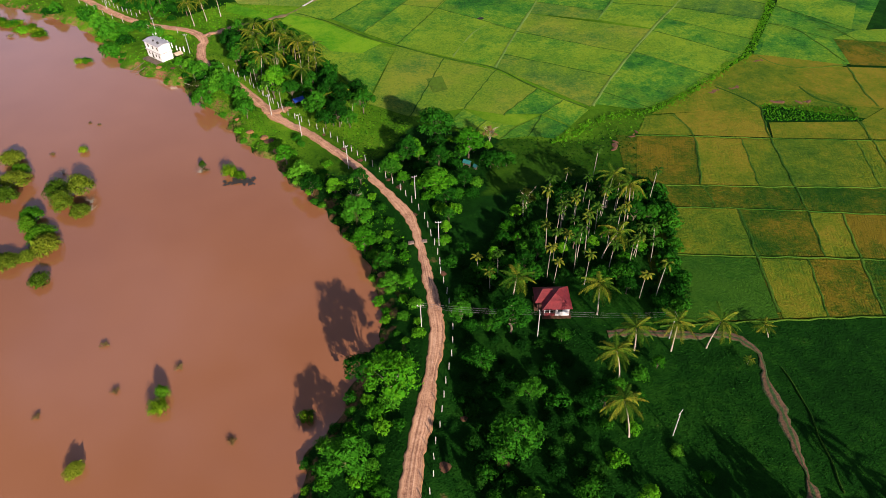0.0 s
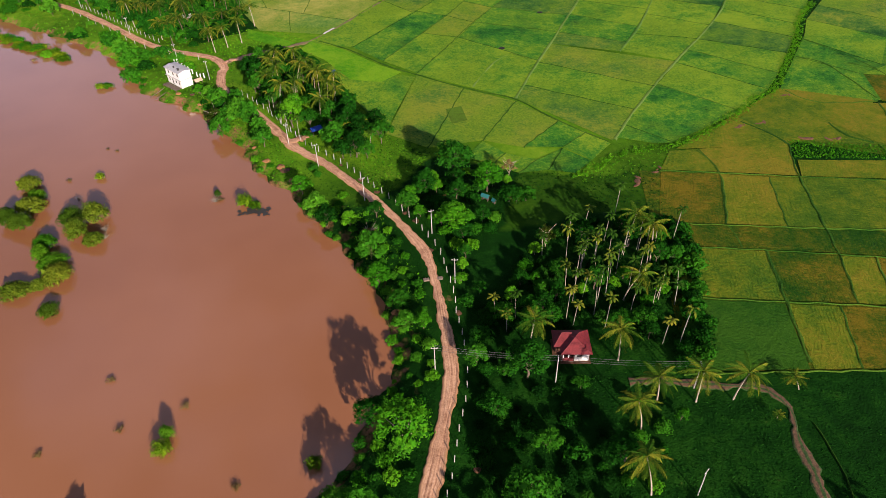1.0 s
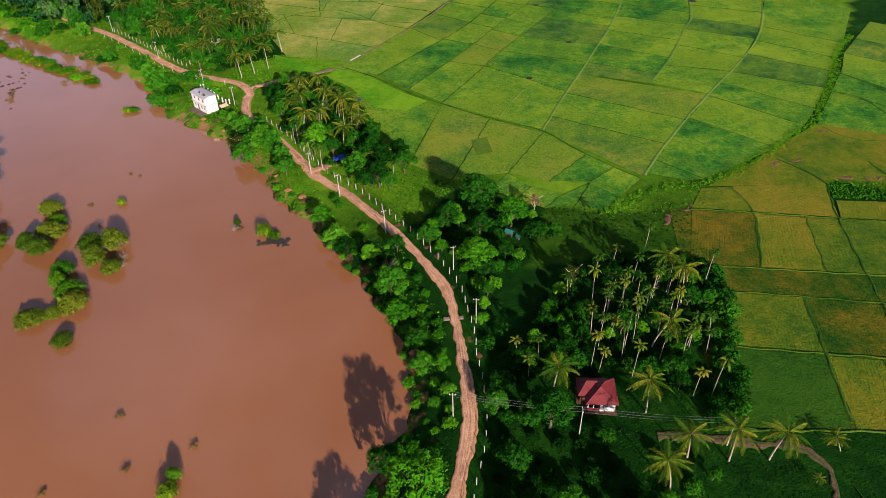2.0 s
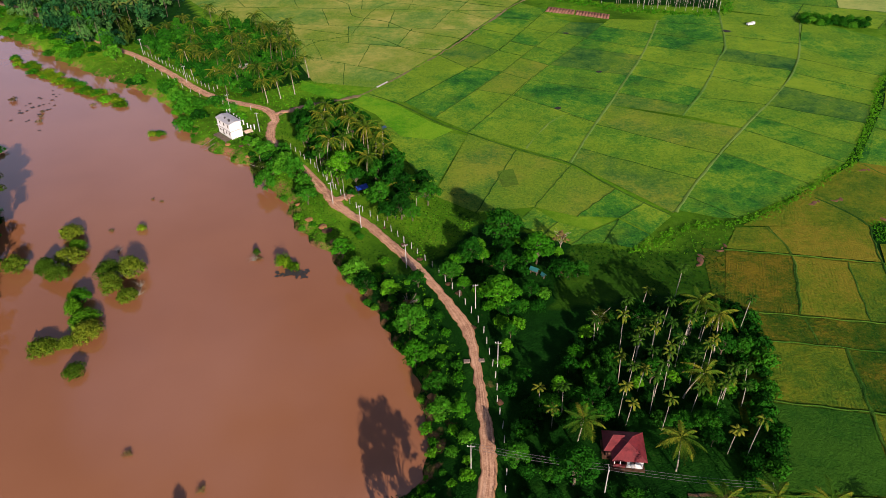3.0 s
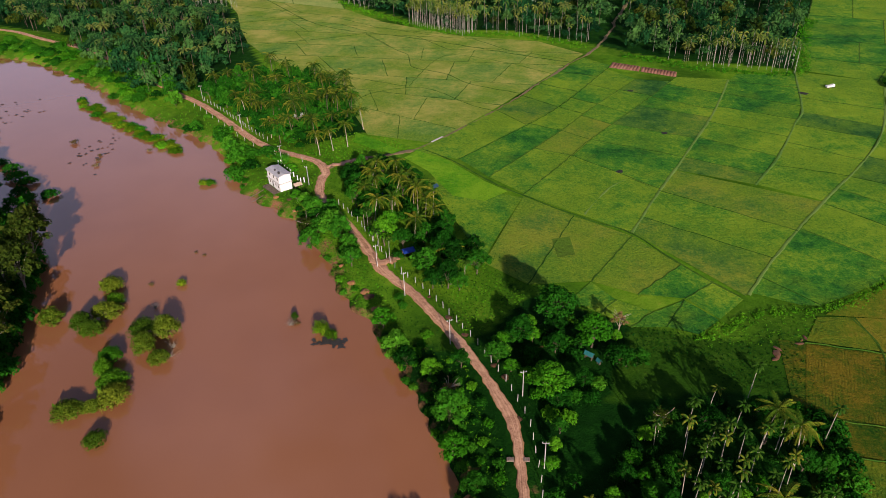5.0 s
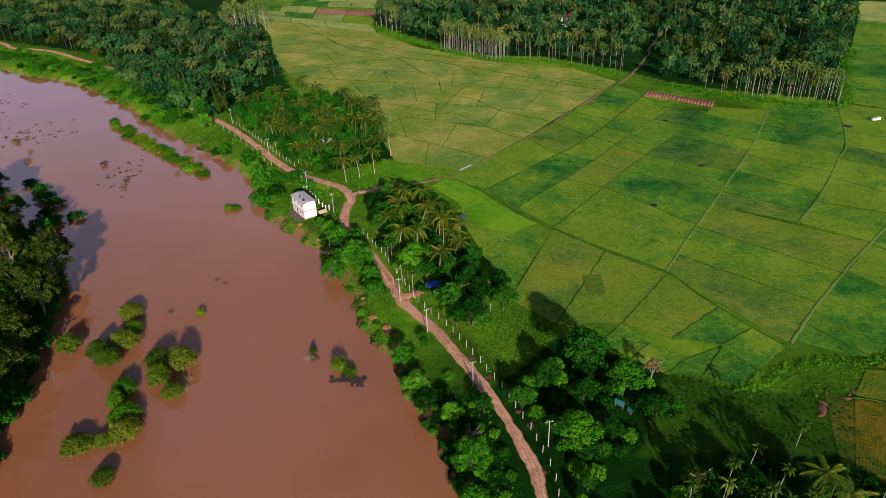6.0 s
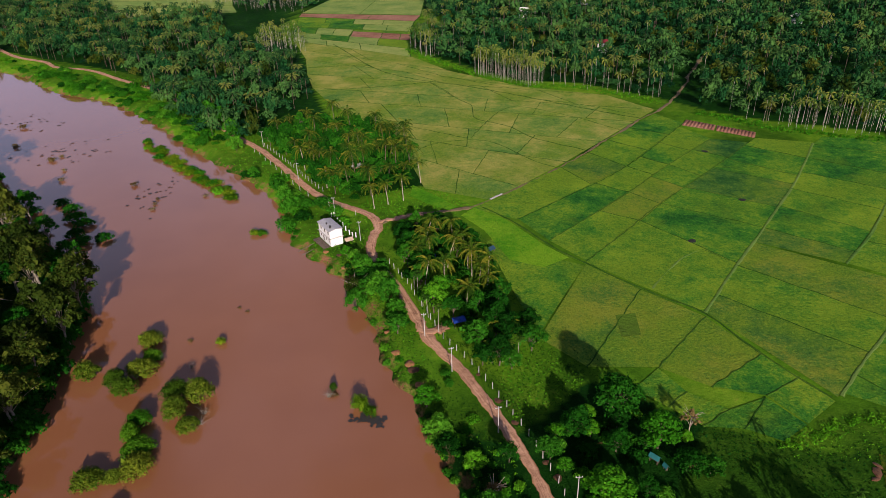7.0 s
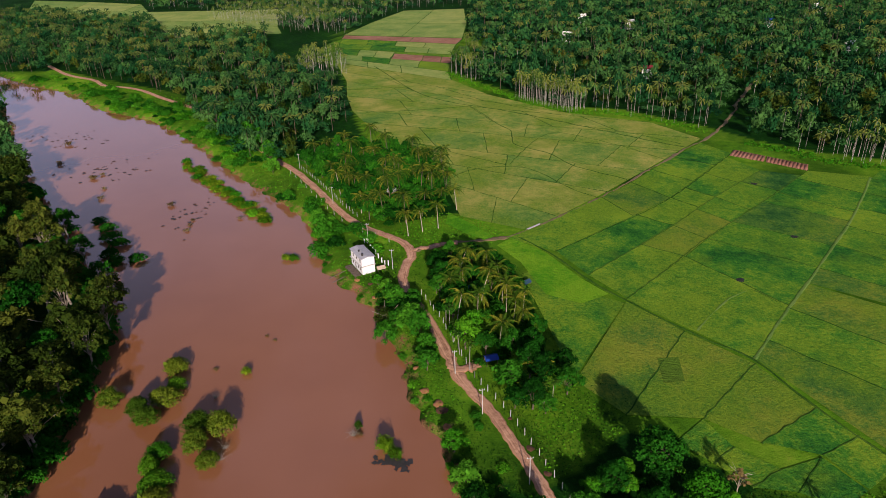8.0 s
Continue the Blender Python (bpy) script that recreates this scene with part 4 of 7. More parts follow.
for pts, w in (([(51.2, 152.2), (67.7, 150.6), (85.1, 148.6), (103.9, 146.6), (130, 144.4)], 0.45), ([(46.1, 130.4), (61.1, 129.2), (74.6, 128.0), (102.9, 126), (126, 123.8)], 0.45), ([(47.2, 121.7), (64.8, 120.3), (81.7, 118.3), (98.0, 116.2), (120, 113.6)], 0.45), ([(45.0, 105.6), (65.0, 103.8), (77.9, 102.8), (112, 99.2)], 0.45),
               ([(40, 85.6), (62.6, 86.0), (82.6, 86.2), (108, 86.2)], 0.7), ([(63.4, 161.8), (66.0, 151.6), (63.6, 138.6), (61.2, 129.4)], 1.0), ([(88.2, 164.4), (85.2, 150.4), (83.1, 132.7), (81.6, 118.4), (78.9, 103.4)], 0.9), ([(66.5, 119.8), (66.0, 111.3), (65.0, 103.7), (63.1, 86.0)], 1.3), ([(88.8, 117.1), (85.8, 102.8), (82.5, 86.4)], 1.1),
               ([(111.8, 163.5), (110.7, 153.2), (109.6, 143.7), (106, 126)], 1.0), ([(79.8, 176.9), (83.9, 172.3), (87.4, 166.6), (88.2, 160.4)], 1.2), ([(103.6, 175.4), (105.6, 168.0), (111.8, 163.9)], 1.3), ([(122.7, 186.6), (120.1, 171.0), (120.0, 161.5)], 1.3), ([(99.0, 195.5), (102, 190), (106.2, 187.7), (112.5, 186.9), (123.2, 187.9)], 0.9),
               ([(111.5, 219.6), (118.4, 214.0), (121.9, 199), (123.5, 188.4)], 1.1), ([(126, 214), (132.0, 210), (134.2, 203.6), (138.0, 194.4)], 1.1), ([(119.5, 234.2), (127, 222), (133, 209)], 1.0), ([(58.4, 75.0), (59.4, 70.3), (59.3, 63.5), (58.6, 50)], 0.35)):
    bund_line(pts, w * 0.6, 0.17)
# long paths and winding bunds
for pts, w in (([(17.6, 193.1), (28, 222), (43, 262), (53, 291), (63, 326)], 1.0), ([(42.8, 168), (53, 187), (72, 218), (93, 250), (107, 278), (123, 326)], 0.9), ([(55.2, 226.4), (67, 250), (78, 278), (84, 293), (92, 340)], 0.9), ([(4.9, 201.5), (9.0, 212.2), (12.5, 219.7), (17.9, 226.2)], 0.6)):
    ribbon("field_path", smooth_line(pts, 1.5), w, PATH, "narrow pale green grass path along a field bund", "path", 0.24, 0.0, 7, 0.12)
for pts, w in (([(-50, 240.4), (-39, 233.4), (-26, 220.8), (-13, 211), (4, 200), (17.6, 192.8), (26, 182.6), (34, 173.8), (42, 166)], 0.9), ([(-36.7, 234), (-26, 251), (-6, 286), (15, 341)], 0.6), ([(-25, 222), (-16, 239), (-2, 267), (6, 285), (25, 323)], 0.6), ([(-13, 212), (-3, 234), (6, 255), (20, 282), (39, 321)], 0.6), ([(17.9, 226.2), (21, 224.5), (24.5, 221.4)], 0.5), ([(34, 262), (30, 267), (22, 279)], 0.5),
               ([(-207, 469), (-179, 438), (-151, 408), (-125, 392), (-97, 384), (-71, 374), (-53, 366), (-18, 350), (-2, 344)], 1.3), ([(-90, 359), (-81, 350), (-78, 340), (-73, 330), (-58, 323), (-44, 310), (-22, 300)], 1.0), ([(-90, 276), (-84, 294), (-69, 303), (-57, 300), (-43, 287), (-30, 279)], 0.8),
               ([(-162, 363), (-134, 375), (-113, 387)], 0.9), ([(-199, 404), (-167, 416), (-156, 414)], 0.9), ([(-70, 305), (-68, 330), (-65, 345), (-57, 352), (-30, 340), (-10, 326)], 0.7), ([(-120, 322), (-98, 314), (-70, 304)], 0.7), ([(-113, 387), (-100, 372), (-90, 359)], 0.8), ([(-56, 366), (-30, 360), (-4, 348)], 0.8)):
    bund_line(pts, w * (0.5 if pts[0][1] > 270 else 0.7), 0.16)
ladder([((92, 342), (150, 314)), ((98, 362), (165, 336)), ((108, 395), (175, 371)), ((122, 440), (190, 421)), ((140, 500), (206, 482)), ((156, 560), (222, 552))], [[0.5], [0.35, 0.7], [0.5], [0.3, 0.6], [0.5]], [PADDY, PADDY, HAZED], 25)
# the broad open fields towards the woods
ladder([((-73, 251), (-49.6, 246.6)), ((-90, 281), (-41, 259.6)), ((-110, 303), (-28.3, 286)), ((-130, 322), (-17.4, 311)), ((-155, 346), (-5.6, 339)), ((-172, 366), (2.8, 358)), ((-188, 392), (-20, 378)), ((-205, 425), (-62, 386)), ((-222, 450), (-110, 412)), ((-238, 474), (-140, 440))],
       [[0.5], [0.3, 0.62], [0.22, 0.5, 0.76], [0.2, 0.42, 0.66, 0.84], [0.16, 0.34, 0.55, 0.7, 0.86], [0.2, 0.45, 0.62, 0.8], [0.25, 0.5, 0.72], [0.35, 0.68], [0.5]], [OPEN], 16, edges=False, heavy=0.6)
ladder([((-238, 475), (-142, 441)), ((-246, 489), (-152, 463)), ((-253, 502), (-158, 486))], [[0.3, 0.6], [0.25, 0.5, 0.75]], [PADDY, HAZED], 17)
ladder([((-253.5, 502.5), (-206, 494)), ((-262, 522), (-212, 517))], [[0.4, 0.7]], [HAZED, PADDY], 23)
ladder([((-205, 494), (-158.5, 487)), ((-210, 511), (-164, 506))], [[0.52, 0.83]], [TILLED], 22)
ladder([((-211, 512), (-165, 507)), ((-212, 517), (-167, 513))], [[]], [PADDY], 24, bunds=False)
ladder([((-262, 523), (-168, 515)), ((-270, 541), (-173, 535)), ((-278, 560), (-177, 553))], [[0.3, 0.6, 0.8], [0.25, 0.5, 0.75]], [PADDY, HAZED], 18)
ladder([((-279, 562), (-177, 554)), ((-284, 576), (-180, 578))], [[0.6]], [TILLED], 19)
ladder([((-285, 578), (-181, 580)), ((-290, 640), (-200, 650)), ((-290, 720), (-232, 740))], [[0.5], [0.5]], [HAZED], 20)
ladder([((-430, 536), (-345, 577)), ((-475, 580), (-370, 610)), ((-520, 617), (-395, 650)), ((-580, 680), (-420, 720))], [[0.5], [0.4], [0.5]], [HAZED], 21)
ladder([((-521, 618), (-580, 681)), ((-600, 640), (-640, 738)), ((-667, 645), (-735, 752)), ((-740, 664), (-832, 757))], [[0.5], [0.4], []], [HAZED], 27)
plot((-3.5, 187), (1.2, 189), (3, 180), (-1.5, 178), FURROW, "small patch of dark furrows in a paddy plot", 0.22)
plot((16, 346), (28, 340.7), (27, 333.5), (14, 338), TILLED, LABEL[TILLED], 0.2)
plot((28.4, 340.5), (43, 334), (42, 327), (27.4, 333.3), TILLED, LABEL[TILLED], 0.2)


def seed_beds(a, b, c, d, count):
    """Raised beds side by side across a bare plot, from the side a-b to the side d-c."""
    a, b, c, d = (np.array(p, float) for p in (a, b, c, d))
    for i in range(count):
        u0, u1 = (i + 0.08) / count, (i + 0.92) / count
        q = [a + (b - a) * u0, a + (b - a) * u1, d + (c - d) * u1, d + (c - d) * u0]
        mid = sum(q) / 4
        v = [(*p, 0.1) for p in q] + [(*(p + (mid - p) * 0.06), 0.36) for p in q]
        thing("seed_bed", mesh_of("seed_bed", v, [(4, 5, 6, 7), (0, 1, 5, 4), (1, 2, 6, 5), (2, 3, 7, 6), (3, 0, 4, 7)], TILLED), "raised bed of reddish tilled soil", "seed bed", "seed beds in the bare plots", "structure")


seed_beds((15.8, 345.8), (27.8, 340.5), (26.8, 333.8), (14.2, 338.2), 9)
seed_beds((28.6, 340.2), (42.8, 333.8), (41.8, 327.3), (27.6, 333.5), 11)

# ---------- plants ----------
TREES = {
    "round": tree_model("tree", 11, 9, 4.4, 30, 2050, 0.47, LEAF, BARK, "leafy broadleaf tree with a dense dark green crown", 0.30, lump=(0.22, 0.36)),
    "wide": tree_model("tree", 12, 8, 4.6, 24, 1550, 0.48, LEAF, BARK, "spreading broadleaf tree with an uneven green crown", 0.42, lump=(0.20, 0.36)),
    "tall": tree_model("tree", 13, 11, 4.4, 34, 2400, 0.47, LEAF, BARK, "tall broadleaf tree with a clumped green crown", 0.38, lump=(0.20, 0.34)),
    "fresh": tree_model("tree", 14, 7, 3.2, 22, 1500, 0.42, LEAF_FRESH, BARK, "young tree with bright fresh green leaves", 0.28, lump=(0.20, 0.36)),
    "olive": tree_model("tree", 15, 7, 3.6, 18, 1200, 0.36, LEAF_OLIVE, BARK_PALE, "grey-green tree with thin pale limbs", 0.36, bare=4, lump=(0.18, 0.32)),
    "forest": tree_model("tree", 16, 13, 5.8, 30, 2100, 0.5, LEAF_OLIVE, BARK_GREY, "large riverside tree with pale limbs and an olive crown", 0.42, bare=0, lump=(0.18, 0.30), limb=0.55),
    "forest_green": tree_model("tree", 17, 12, 5.2, 28, 2200, 0.48, LEAF, BARK_GREY, "large riverside tree with a dark green crown", 0.42, lump=(0.17, 0.29)),
    "pale_trunk": tree_model("tree", 18, 11, 5.4, 24, 2000, 0.42, LEAF_FRESH, BARK_PALE, "old tree with a pale forked trunk beside the dirt road", 0.42, lump=(0.20, 0.34)),
    "bamboo": tree_model("bamboo_clump", 19, 7.5, 4.4, 26, 2200, 0.56, LEAF_BAMBOO, CULM, "feathery bamboo clump with soft light green leaves", 0.15, "bamboo", wide=0.24, lump=(0.22, 0.38), limb=0.5),
    "bare": tree_model("tree", 20, 7, 3.0, 10, 160, 0.4, DRY, BARK_PALE, "nearly leafless grey tree with bare twigs", 0.4, bare=10),
}
BUSHES = {
    "bush": bush_mesh("bush", 31, 2.4, 2.2, 12, 560, 0.42, LEAF),
    "low": bush_mesh("bush", 32, 1.5, 2.0, 10, 420, 0.40, LEAF_FRESH),
    "olive": bush_mesh("bush", 33, 3.2, 2.6, 26, 2900, 0.29, LEAF_SHRUB),
    "olive_tall": bush_mesh("bush", 37, 4.6, 2.3, 24, 2700, 0.28, LEAF_SHRUB, upright=0.25),
    "green": bush_mesh("bush", 34, 4.2, 2.4, 28, 2500, 0.30, LEAF_CLUMP, upright=0.3),
    "reed": bush_mesh("bush", 38, 1.5, 2.0, 14, 900, 0.27, LEAF_REED, wide=0.35),
    "dry": bush_mesh("bush", 35, 1.1, 1.2, 7, 120, 0.35, DRY, wide=0.25),
    "feather": bush_mesh("bush", 36, 2.6, 2.4, 12, 620, 0.55, LEAF_BAMBOO, wide=0.28, upright=0.2),
}
BUSH_LABEL = {"bush": "dense green bush among the riverside growth", "low": "low bright green shrub", "olive": "olive green bush standing in the muddy water", "olive_tall": "tall olive green bush standing in the muddy water", "green": "tall leafy green bush standing in the muddy water",
              "reed": "low yellow-green reeds standing in the muddy water", "dry": "small dry brown bush sticking out of the muddy water", "feather": "feathery light green bush on the bank"}
first_use = {}
rngp = random.Random(7)


def settle(x, y, sink=0.15):
    return max(ground_z(x, y), WATER_Z - 0.3) - sink


def plant(kind, x, y, h=1.0, w=None, group="", z=None, lean=0.0):
    """A tree of one of the models, scaled by h and w."""
    w = h if w is None else w
    m = Matrix.Translation((x, y, settle(x, y) if z is None else z)) @ pose(0, 0, 0, lean, 0, rngp.uniform(0, 360)) @ Matrix.Diagonal((w, w, h, 1))
    if kind in TREES and kind not in first_use:
        first_use[kind] = ob = TREES[kind]
        ob.matrix_basis = m
    elif kind in TREES:
        ob = copy_thing(TREES[kind], Matrix.Identity(4))
        ob.matrix_basis = m
    if group:
        ob["group"] = group
    return ob


def shrub(kind, x, y, h=1.0, w=None, label="", z=None, group="bushes"):
    w = h if w is None else w
    ob = thing("bush", BUSHES[kind], label or BUSH_LABEL[kind], "bush", group)
    ob.matrix_basis = Matrix.Translation((x, y, settle(x, y) if z is None else z)) @ pose(0, 0, 0, 0, 0, rngp.uniform(0, 360)) @ Matrix.Diagonal((w, w, h, 1))
    return ob


HOLLOW = [(11.5, 138), (25.5, 142), (33, 138), (30, 133.2), (20, 130.2), (12.2, 118), (7, 108), (2.5, 108), (0.5, 117.4), (6, 123.5), (9, 130)]


def scatter(poly, gap, seed, tries=6, keep=None):
    """Places in a polygon, none nearer than gap to another."""
    rng = np.random.default_rng(seed)
    p = np.array(poly, float)
    lo, hi = p.min(0), p.max(0)
    k = int((hi - lo).prod() / gap ** 2 * tries)
    c = rng.uniform(lo, hi, (k, 2))
    c = c[inside(c[:, 0], c[:, 1], [tuple(q) for q in poly])]
    if keep is not None:
        c = c[keep(c[:, 0], c[:, 1])]
    taken, out = {}, []
    for x, y in c:
        i, j = int(x // gap), int(y // gap)
        if all((x - a) ** 2 + (y - b) ** 2 >= gap * gap for di in (-1, 0, 1) for dj in (-1, 0, 1) for a, b in taken.get((i + di, j + dj), ())):
            taken.setdefault((i, j), []).append((x, y))
            out.append((float(x), float(y)))
    return out


def by_tint(m):
    """The same leaf with its tint taken from the joined mesh."""
    if m.name + "_joined" not in bpy.data.materials:
        k = m.copy()
        k.name = m.name + "_joined"
        for nd in list(k.node_tree.nodes):
            if nd.bl_idname == "ShaderNodeObjectInfo":
                a = k.node_tree.nodes.new("ShaderNodeAttribute")
                a.attribute_name = "tint"
                for ln in list(nd.outputs["Random"].links):
                    k.node_tree.links.new(a.outputs["Fac"], ln.to_socket)
                k.node_tree.nodes.remove(nd)
    return bpy.data.materials[m.name + "_joined"]


def thicket(name, items, label, seed=1, leaf=None):
    """Growth too thick to count, joined: items are (model, x, y, h, w)."""
    rng, heaps = np.random.default_rng(seed), {}
    for model, x, y, h, w in items:
        a, z, t = rng.uniform(0, 6.28), settle(x, y), rng.uniform(0, 1)
        c, s = math.cos(a), math.sin(a)
        for (v, f), mat in SHAPES[model]:
            mat = leaf if leaf and not mat.name.startswith("bark") else mat
            hv, hf, ht, k = heaps.setdefault(mat, ([], [], [], [0]))
            hv.append(np.stack([(v[:, 0] * c - v[:, 1] * s) * w + x, (v[:, 0] * s + v[:, 1] * c) * w + y, v[:, 2] * h + z], 1))
            hf.append(f + k[0])
            ht.append(np.full(len(v), t))
            k[0] += len(v)
    root = tagged(new(name), label, "undergrowth" if "bush" in label else "woods", kind="stuff")
    for mat, (hv, hf, ht, k) in heaps.items():
        nm = "limbs" if mat.name.startswith("bark") else "leaves"
        tagged(under(nm, mesh_of(nm, np.concatenate(hv), np.concatenate(hf), by_tint(mat), tint=np.concatenate(ht)), root), kind="stuff")


# trees that can be told apart
for kind, x, y, h, w in (
        ("pale_trunk", -9, 70, 1.0, 1.0), ("fresh", -17, 111, 1.0, 1.0), ("bamboo", -19, 119, 0.95, 0.9), ("bamboo", -12, 104, 0.55, 0.6), ("bamboo", -10.5, 98, 0.55, 0.6), ("wide", -31, 133, 0.7, 0.7), ("fresh", -25, 130, 0.7, 0.75),
        ("bamboo", -34, 137, 0.85, 0.8), ("fresh", -39, 145, 0.8, 0.9), ("round", 10, 60, 0.95, 1.05), ("tall", 12, 85, 0.8, 0.95), ("round", 3, 88, 0.6, 0.6), ("wide", 6, 77, 0.6, 0.6), ("tall", -1, 149, 1.05, 1.2),
        ("fresh", 7, 144, 1.2, 1.45), ("fresh", -1, 129, 1.0, 1.5), ("round", -8, 144, 0.75, 0.75), ("round", -12, 136, 0.6, 0.65), ("olive", 19, 121, 1.0, 0.55), ("bamboo", -16, 58, 0.85, 1.0), ("round", 26, 68, 0.65, 0.8),
        ("tall", -27, 161, 0.75, 0.7), ("wide", -30.5, 160, 0.7, 0.6), ("round", -24, 160.5, 0.6, 0.6), ("bamboo", -62, 181, 1.0, 1.05), ("olive", -70, 182, 1.0, 0.9), ("bamboo", -66, 189, 0.65, 0.75), ("wide", -53, 167, 0.7, 0.7), ("round", -33, 165, 1.0, 0.95), ("tall", -27, 169, 0.8, 0.8), ("fresh", -47, 182, 1.2, 1.1),
        ("tall", -31, 177, 0.85, 0.8), ("tall", -62, 203, 0.8, 0.9), ("round", -54, 206, 0.85, 0.9), ("wide", -21, 168, 0.9, 0.8), ("round", -23, 175, 0.8, 0.75), ("wide", -66, 212, 0.85, 0.9),
        ("tall", -58, 217, 0.75, 0.85), ("round", -47, 213, 0.7, 0.8), ("wide", -42, 205, 0.7, 0.75), ("round", -33, 186, 0.85, 0.85), ("fresh", -47, 177, 1.25, 1.15), ("round", -56, 194, 0.85, 0.8), ("tall", -61, 198, 0.7, 0.7), ("bamboo", -59, 178, 1.05, 0.8), ("bamboo", -65, 184, 0.8, 0.75), ("bamboo", -71, 191, 0.75, 0.75),
        ("bamboo", -76, 196, 0.6, 0.6), ("bamboo", -55, 172, 0.8, 0.7), ("bamboo", -67, 193, 0.55, 0.6), ("fresh", -80, 199, 0.55, 0.6), ("tall", -30, 171, 0.9, 0.75), ("round", -36, 178, 0.9, 0.85), ("bare", -20, 124, 0.7, 0.7), ("wide", 14, 139, 0.5, 0.6), ("bare", 13, 150, 0.8, 0.7)):
    plant(kind, x, y, h, w)

for x, y, h, w in ((-222, 326, 1.2, 1.2), (-226, 338, 1.2, 1.1), (-212, 319, 1.0, 1.1), (-193, 302, 1.3, 1.2), (-184, 297, 1.2, 1.1), (-160, 271, 0.9, 0.9), (-166, 279, 1.0, 1.0), (-172, 287, 1.0, 0.9), (-140, 250, 0.6, 0.6), (-118, 233, 0.8, 0.75), (-114, 228, 0.9, 0.85), (-68, 177, 0.9, 0.8), (-67, 182, 0.75, 0.75), (-74, 194, 0.6, 0.6)):
    plant("bamboo", x, y, h, w, "bamboo clumps on the river bank")

# the wooded strip between road and river
strip = [(-30, 44), (-8, 44), (-4, 90), (-8, 112), (-20, 137), (-45, 163), (-62, 187), (-78, 206), (-95, 226), (-160, 275), (-250, 342), (-410, 398), (-420, 380), (-270, 326), (-190, 274), (-118, 222), (-64, 170), (-36, 134), (-14, 92), (-22, 62)]
bank_ok = lambda X, Y: (sample(SHORE, X, Y) > 0.3) & (sample(FROM_ROAD, X, Y) > 3.4) & ~((np.abs(X + 91) < 11) & (np.abs(Y - 210) < 9))
joined = []
for i, (x, y) in enumerate(scatter(strip, 2.6, 3, keep=bank_ok)):
    r = rngp.random()
    if y > 195 and (r < 0.3 or waves(x, y, 0.16) + 0.5 * waves(y, x, 0.41) < -0.05):
        continue
    if 138 < y < 182:                                      # open grassy slope with bare red earth
        if r > 0.5:
            joined.append((BUSHES[rngp.choice(["low", "feather", "low", "bush"])], x, y, rngp.uniform(0.4, 0.9), rngp.uniform(0.5, 0.9)))
    elif r < (0.06 if y < 138 else 0.16) and y < 190:
        plant(rngp.choice(["wide", "bamboo", "fresh", "bamboo"]), x, y, rngp.uniform(0.4, 0.7), rngp.uniform(0.45, 0.7), "trees on the river bank")
    elif r < 0.45 and y < 190:
        shrub(rngp.choice(["bush", "low", "low", "low", "feather"]), x, y, rngp.uniform(0.5, 1.0), label="leafy bush crowding the river bank beside the dirt road", group="river bank bushes")
    else:
        k = rngp.uniform(0.4, 2.0) if y > 195 else rngp.uniform(0.4, 0.9)
        joined.append((BUSHES[rngp.choice(["bush", "low", "low", "feather"])], x, y, k * rngp.uniform(0.7, 1.1), k))
thicket("bank_growth", joined, "tangled bushes along the river bank", 2)

# bushes standing in the flood
for kind, x, y, h, w in (("olive", -106, 141, 1.6, 1.7), ("olive", -118, 137, 1.7, 1.6), ("olive", -109, 136, 1.6, 1.5), ("olive", -105, 134, 1.5, 1.4), ("green", -107, 146, 0.95, 1.2), ("olive", -112, 152, 1.4, 1.4), ("olive", -93, 136, 2.0, 1.9),
                         ("olive", -88, 137, 1.8, 1.6), ("olive", -90, 131, 1.6, 1.3), ("olive", -85, 128, 1.3, 1.4), ("green", -96, 127, 1.2, 1.1), ("green", -95, 123, 1.1, 1.1), ("green", -91, 120, 1.1, 1.4), ("olive", -88, 116, 1.5, 1.5), ("olive", -95, 111, 1.1, 1.3),
                         ("olive", -91, 113, 0.9, 1.0), ("olive", -85, 105, 0.9, 1.0), ("green", -50, 74.5, 1.05, 0.62), ("reed", -50, 71.5, 1.6, 1.1), ("reed", -24, 69, 1.3, 0.85), ("olive", -60, 60, 0.8, 0.7), ("reed", -53, 143, 1.9, 1.2),
                         ("reed", -50.5, 142, 1.7, 1.2), ("olive_tall", -61, 147, 0.6, 0.5), ("reed", -95, 156, 1.4, 0.8), ("green", -115, 211, 0.55, 0.9), ("reed", -117, 210, 1.4, 1.1)):
    if kind == "olive" and int(x * 3 + y) % 2:
        kind, h = "olive_tall", h * 0.72
    ob = shrub(kind, x, y, h, w, z=WATER_Z - 0.15, group="bushes in the flood")
    ob.scale = (ob.scale.x * rngp.uniform(0.85, 1.2), ob.scale.y * rngp.uniform(0.8, 1.1), ob.scale.z * rngp.uniform(0.85, 1.25))
for x, y, k in ((-83.5, 130, 1.0), (-61, 144.5, 0.8), (-84.5, 133, 0.8), (-96.5, 146, 0.6)):
    bits = []
    for i in range(22):
        a, r = i * 2.4, k * rngp.uniform(0.8, 2.6)
        bits.append(tube([(0, 0, -0.3), (0.45 * r * math.cos(a), 0.45 * r * math.sin(a), rngp.uniform(0.7, 1.6) * k), (r * math.cos(a), r * math.sin(a), rngp.uniform(0.2, 2.2) * k)], [0.035, 0.025, 0.008], 4))
    ob = thing("drowned_branches", mesh_of("drowned_branches", *join(bits), BARK_GREY), "bare grey branches of a drowned shrub in the muddy water", "branches", "drowned branches")
    ob.location = (x, y, WATER_Z)
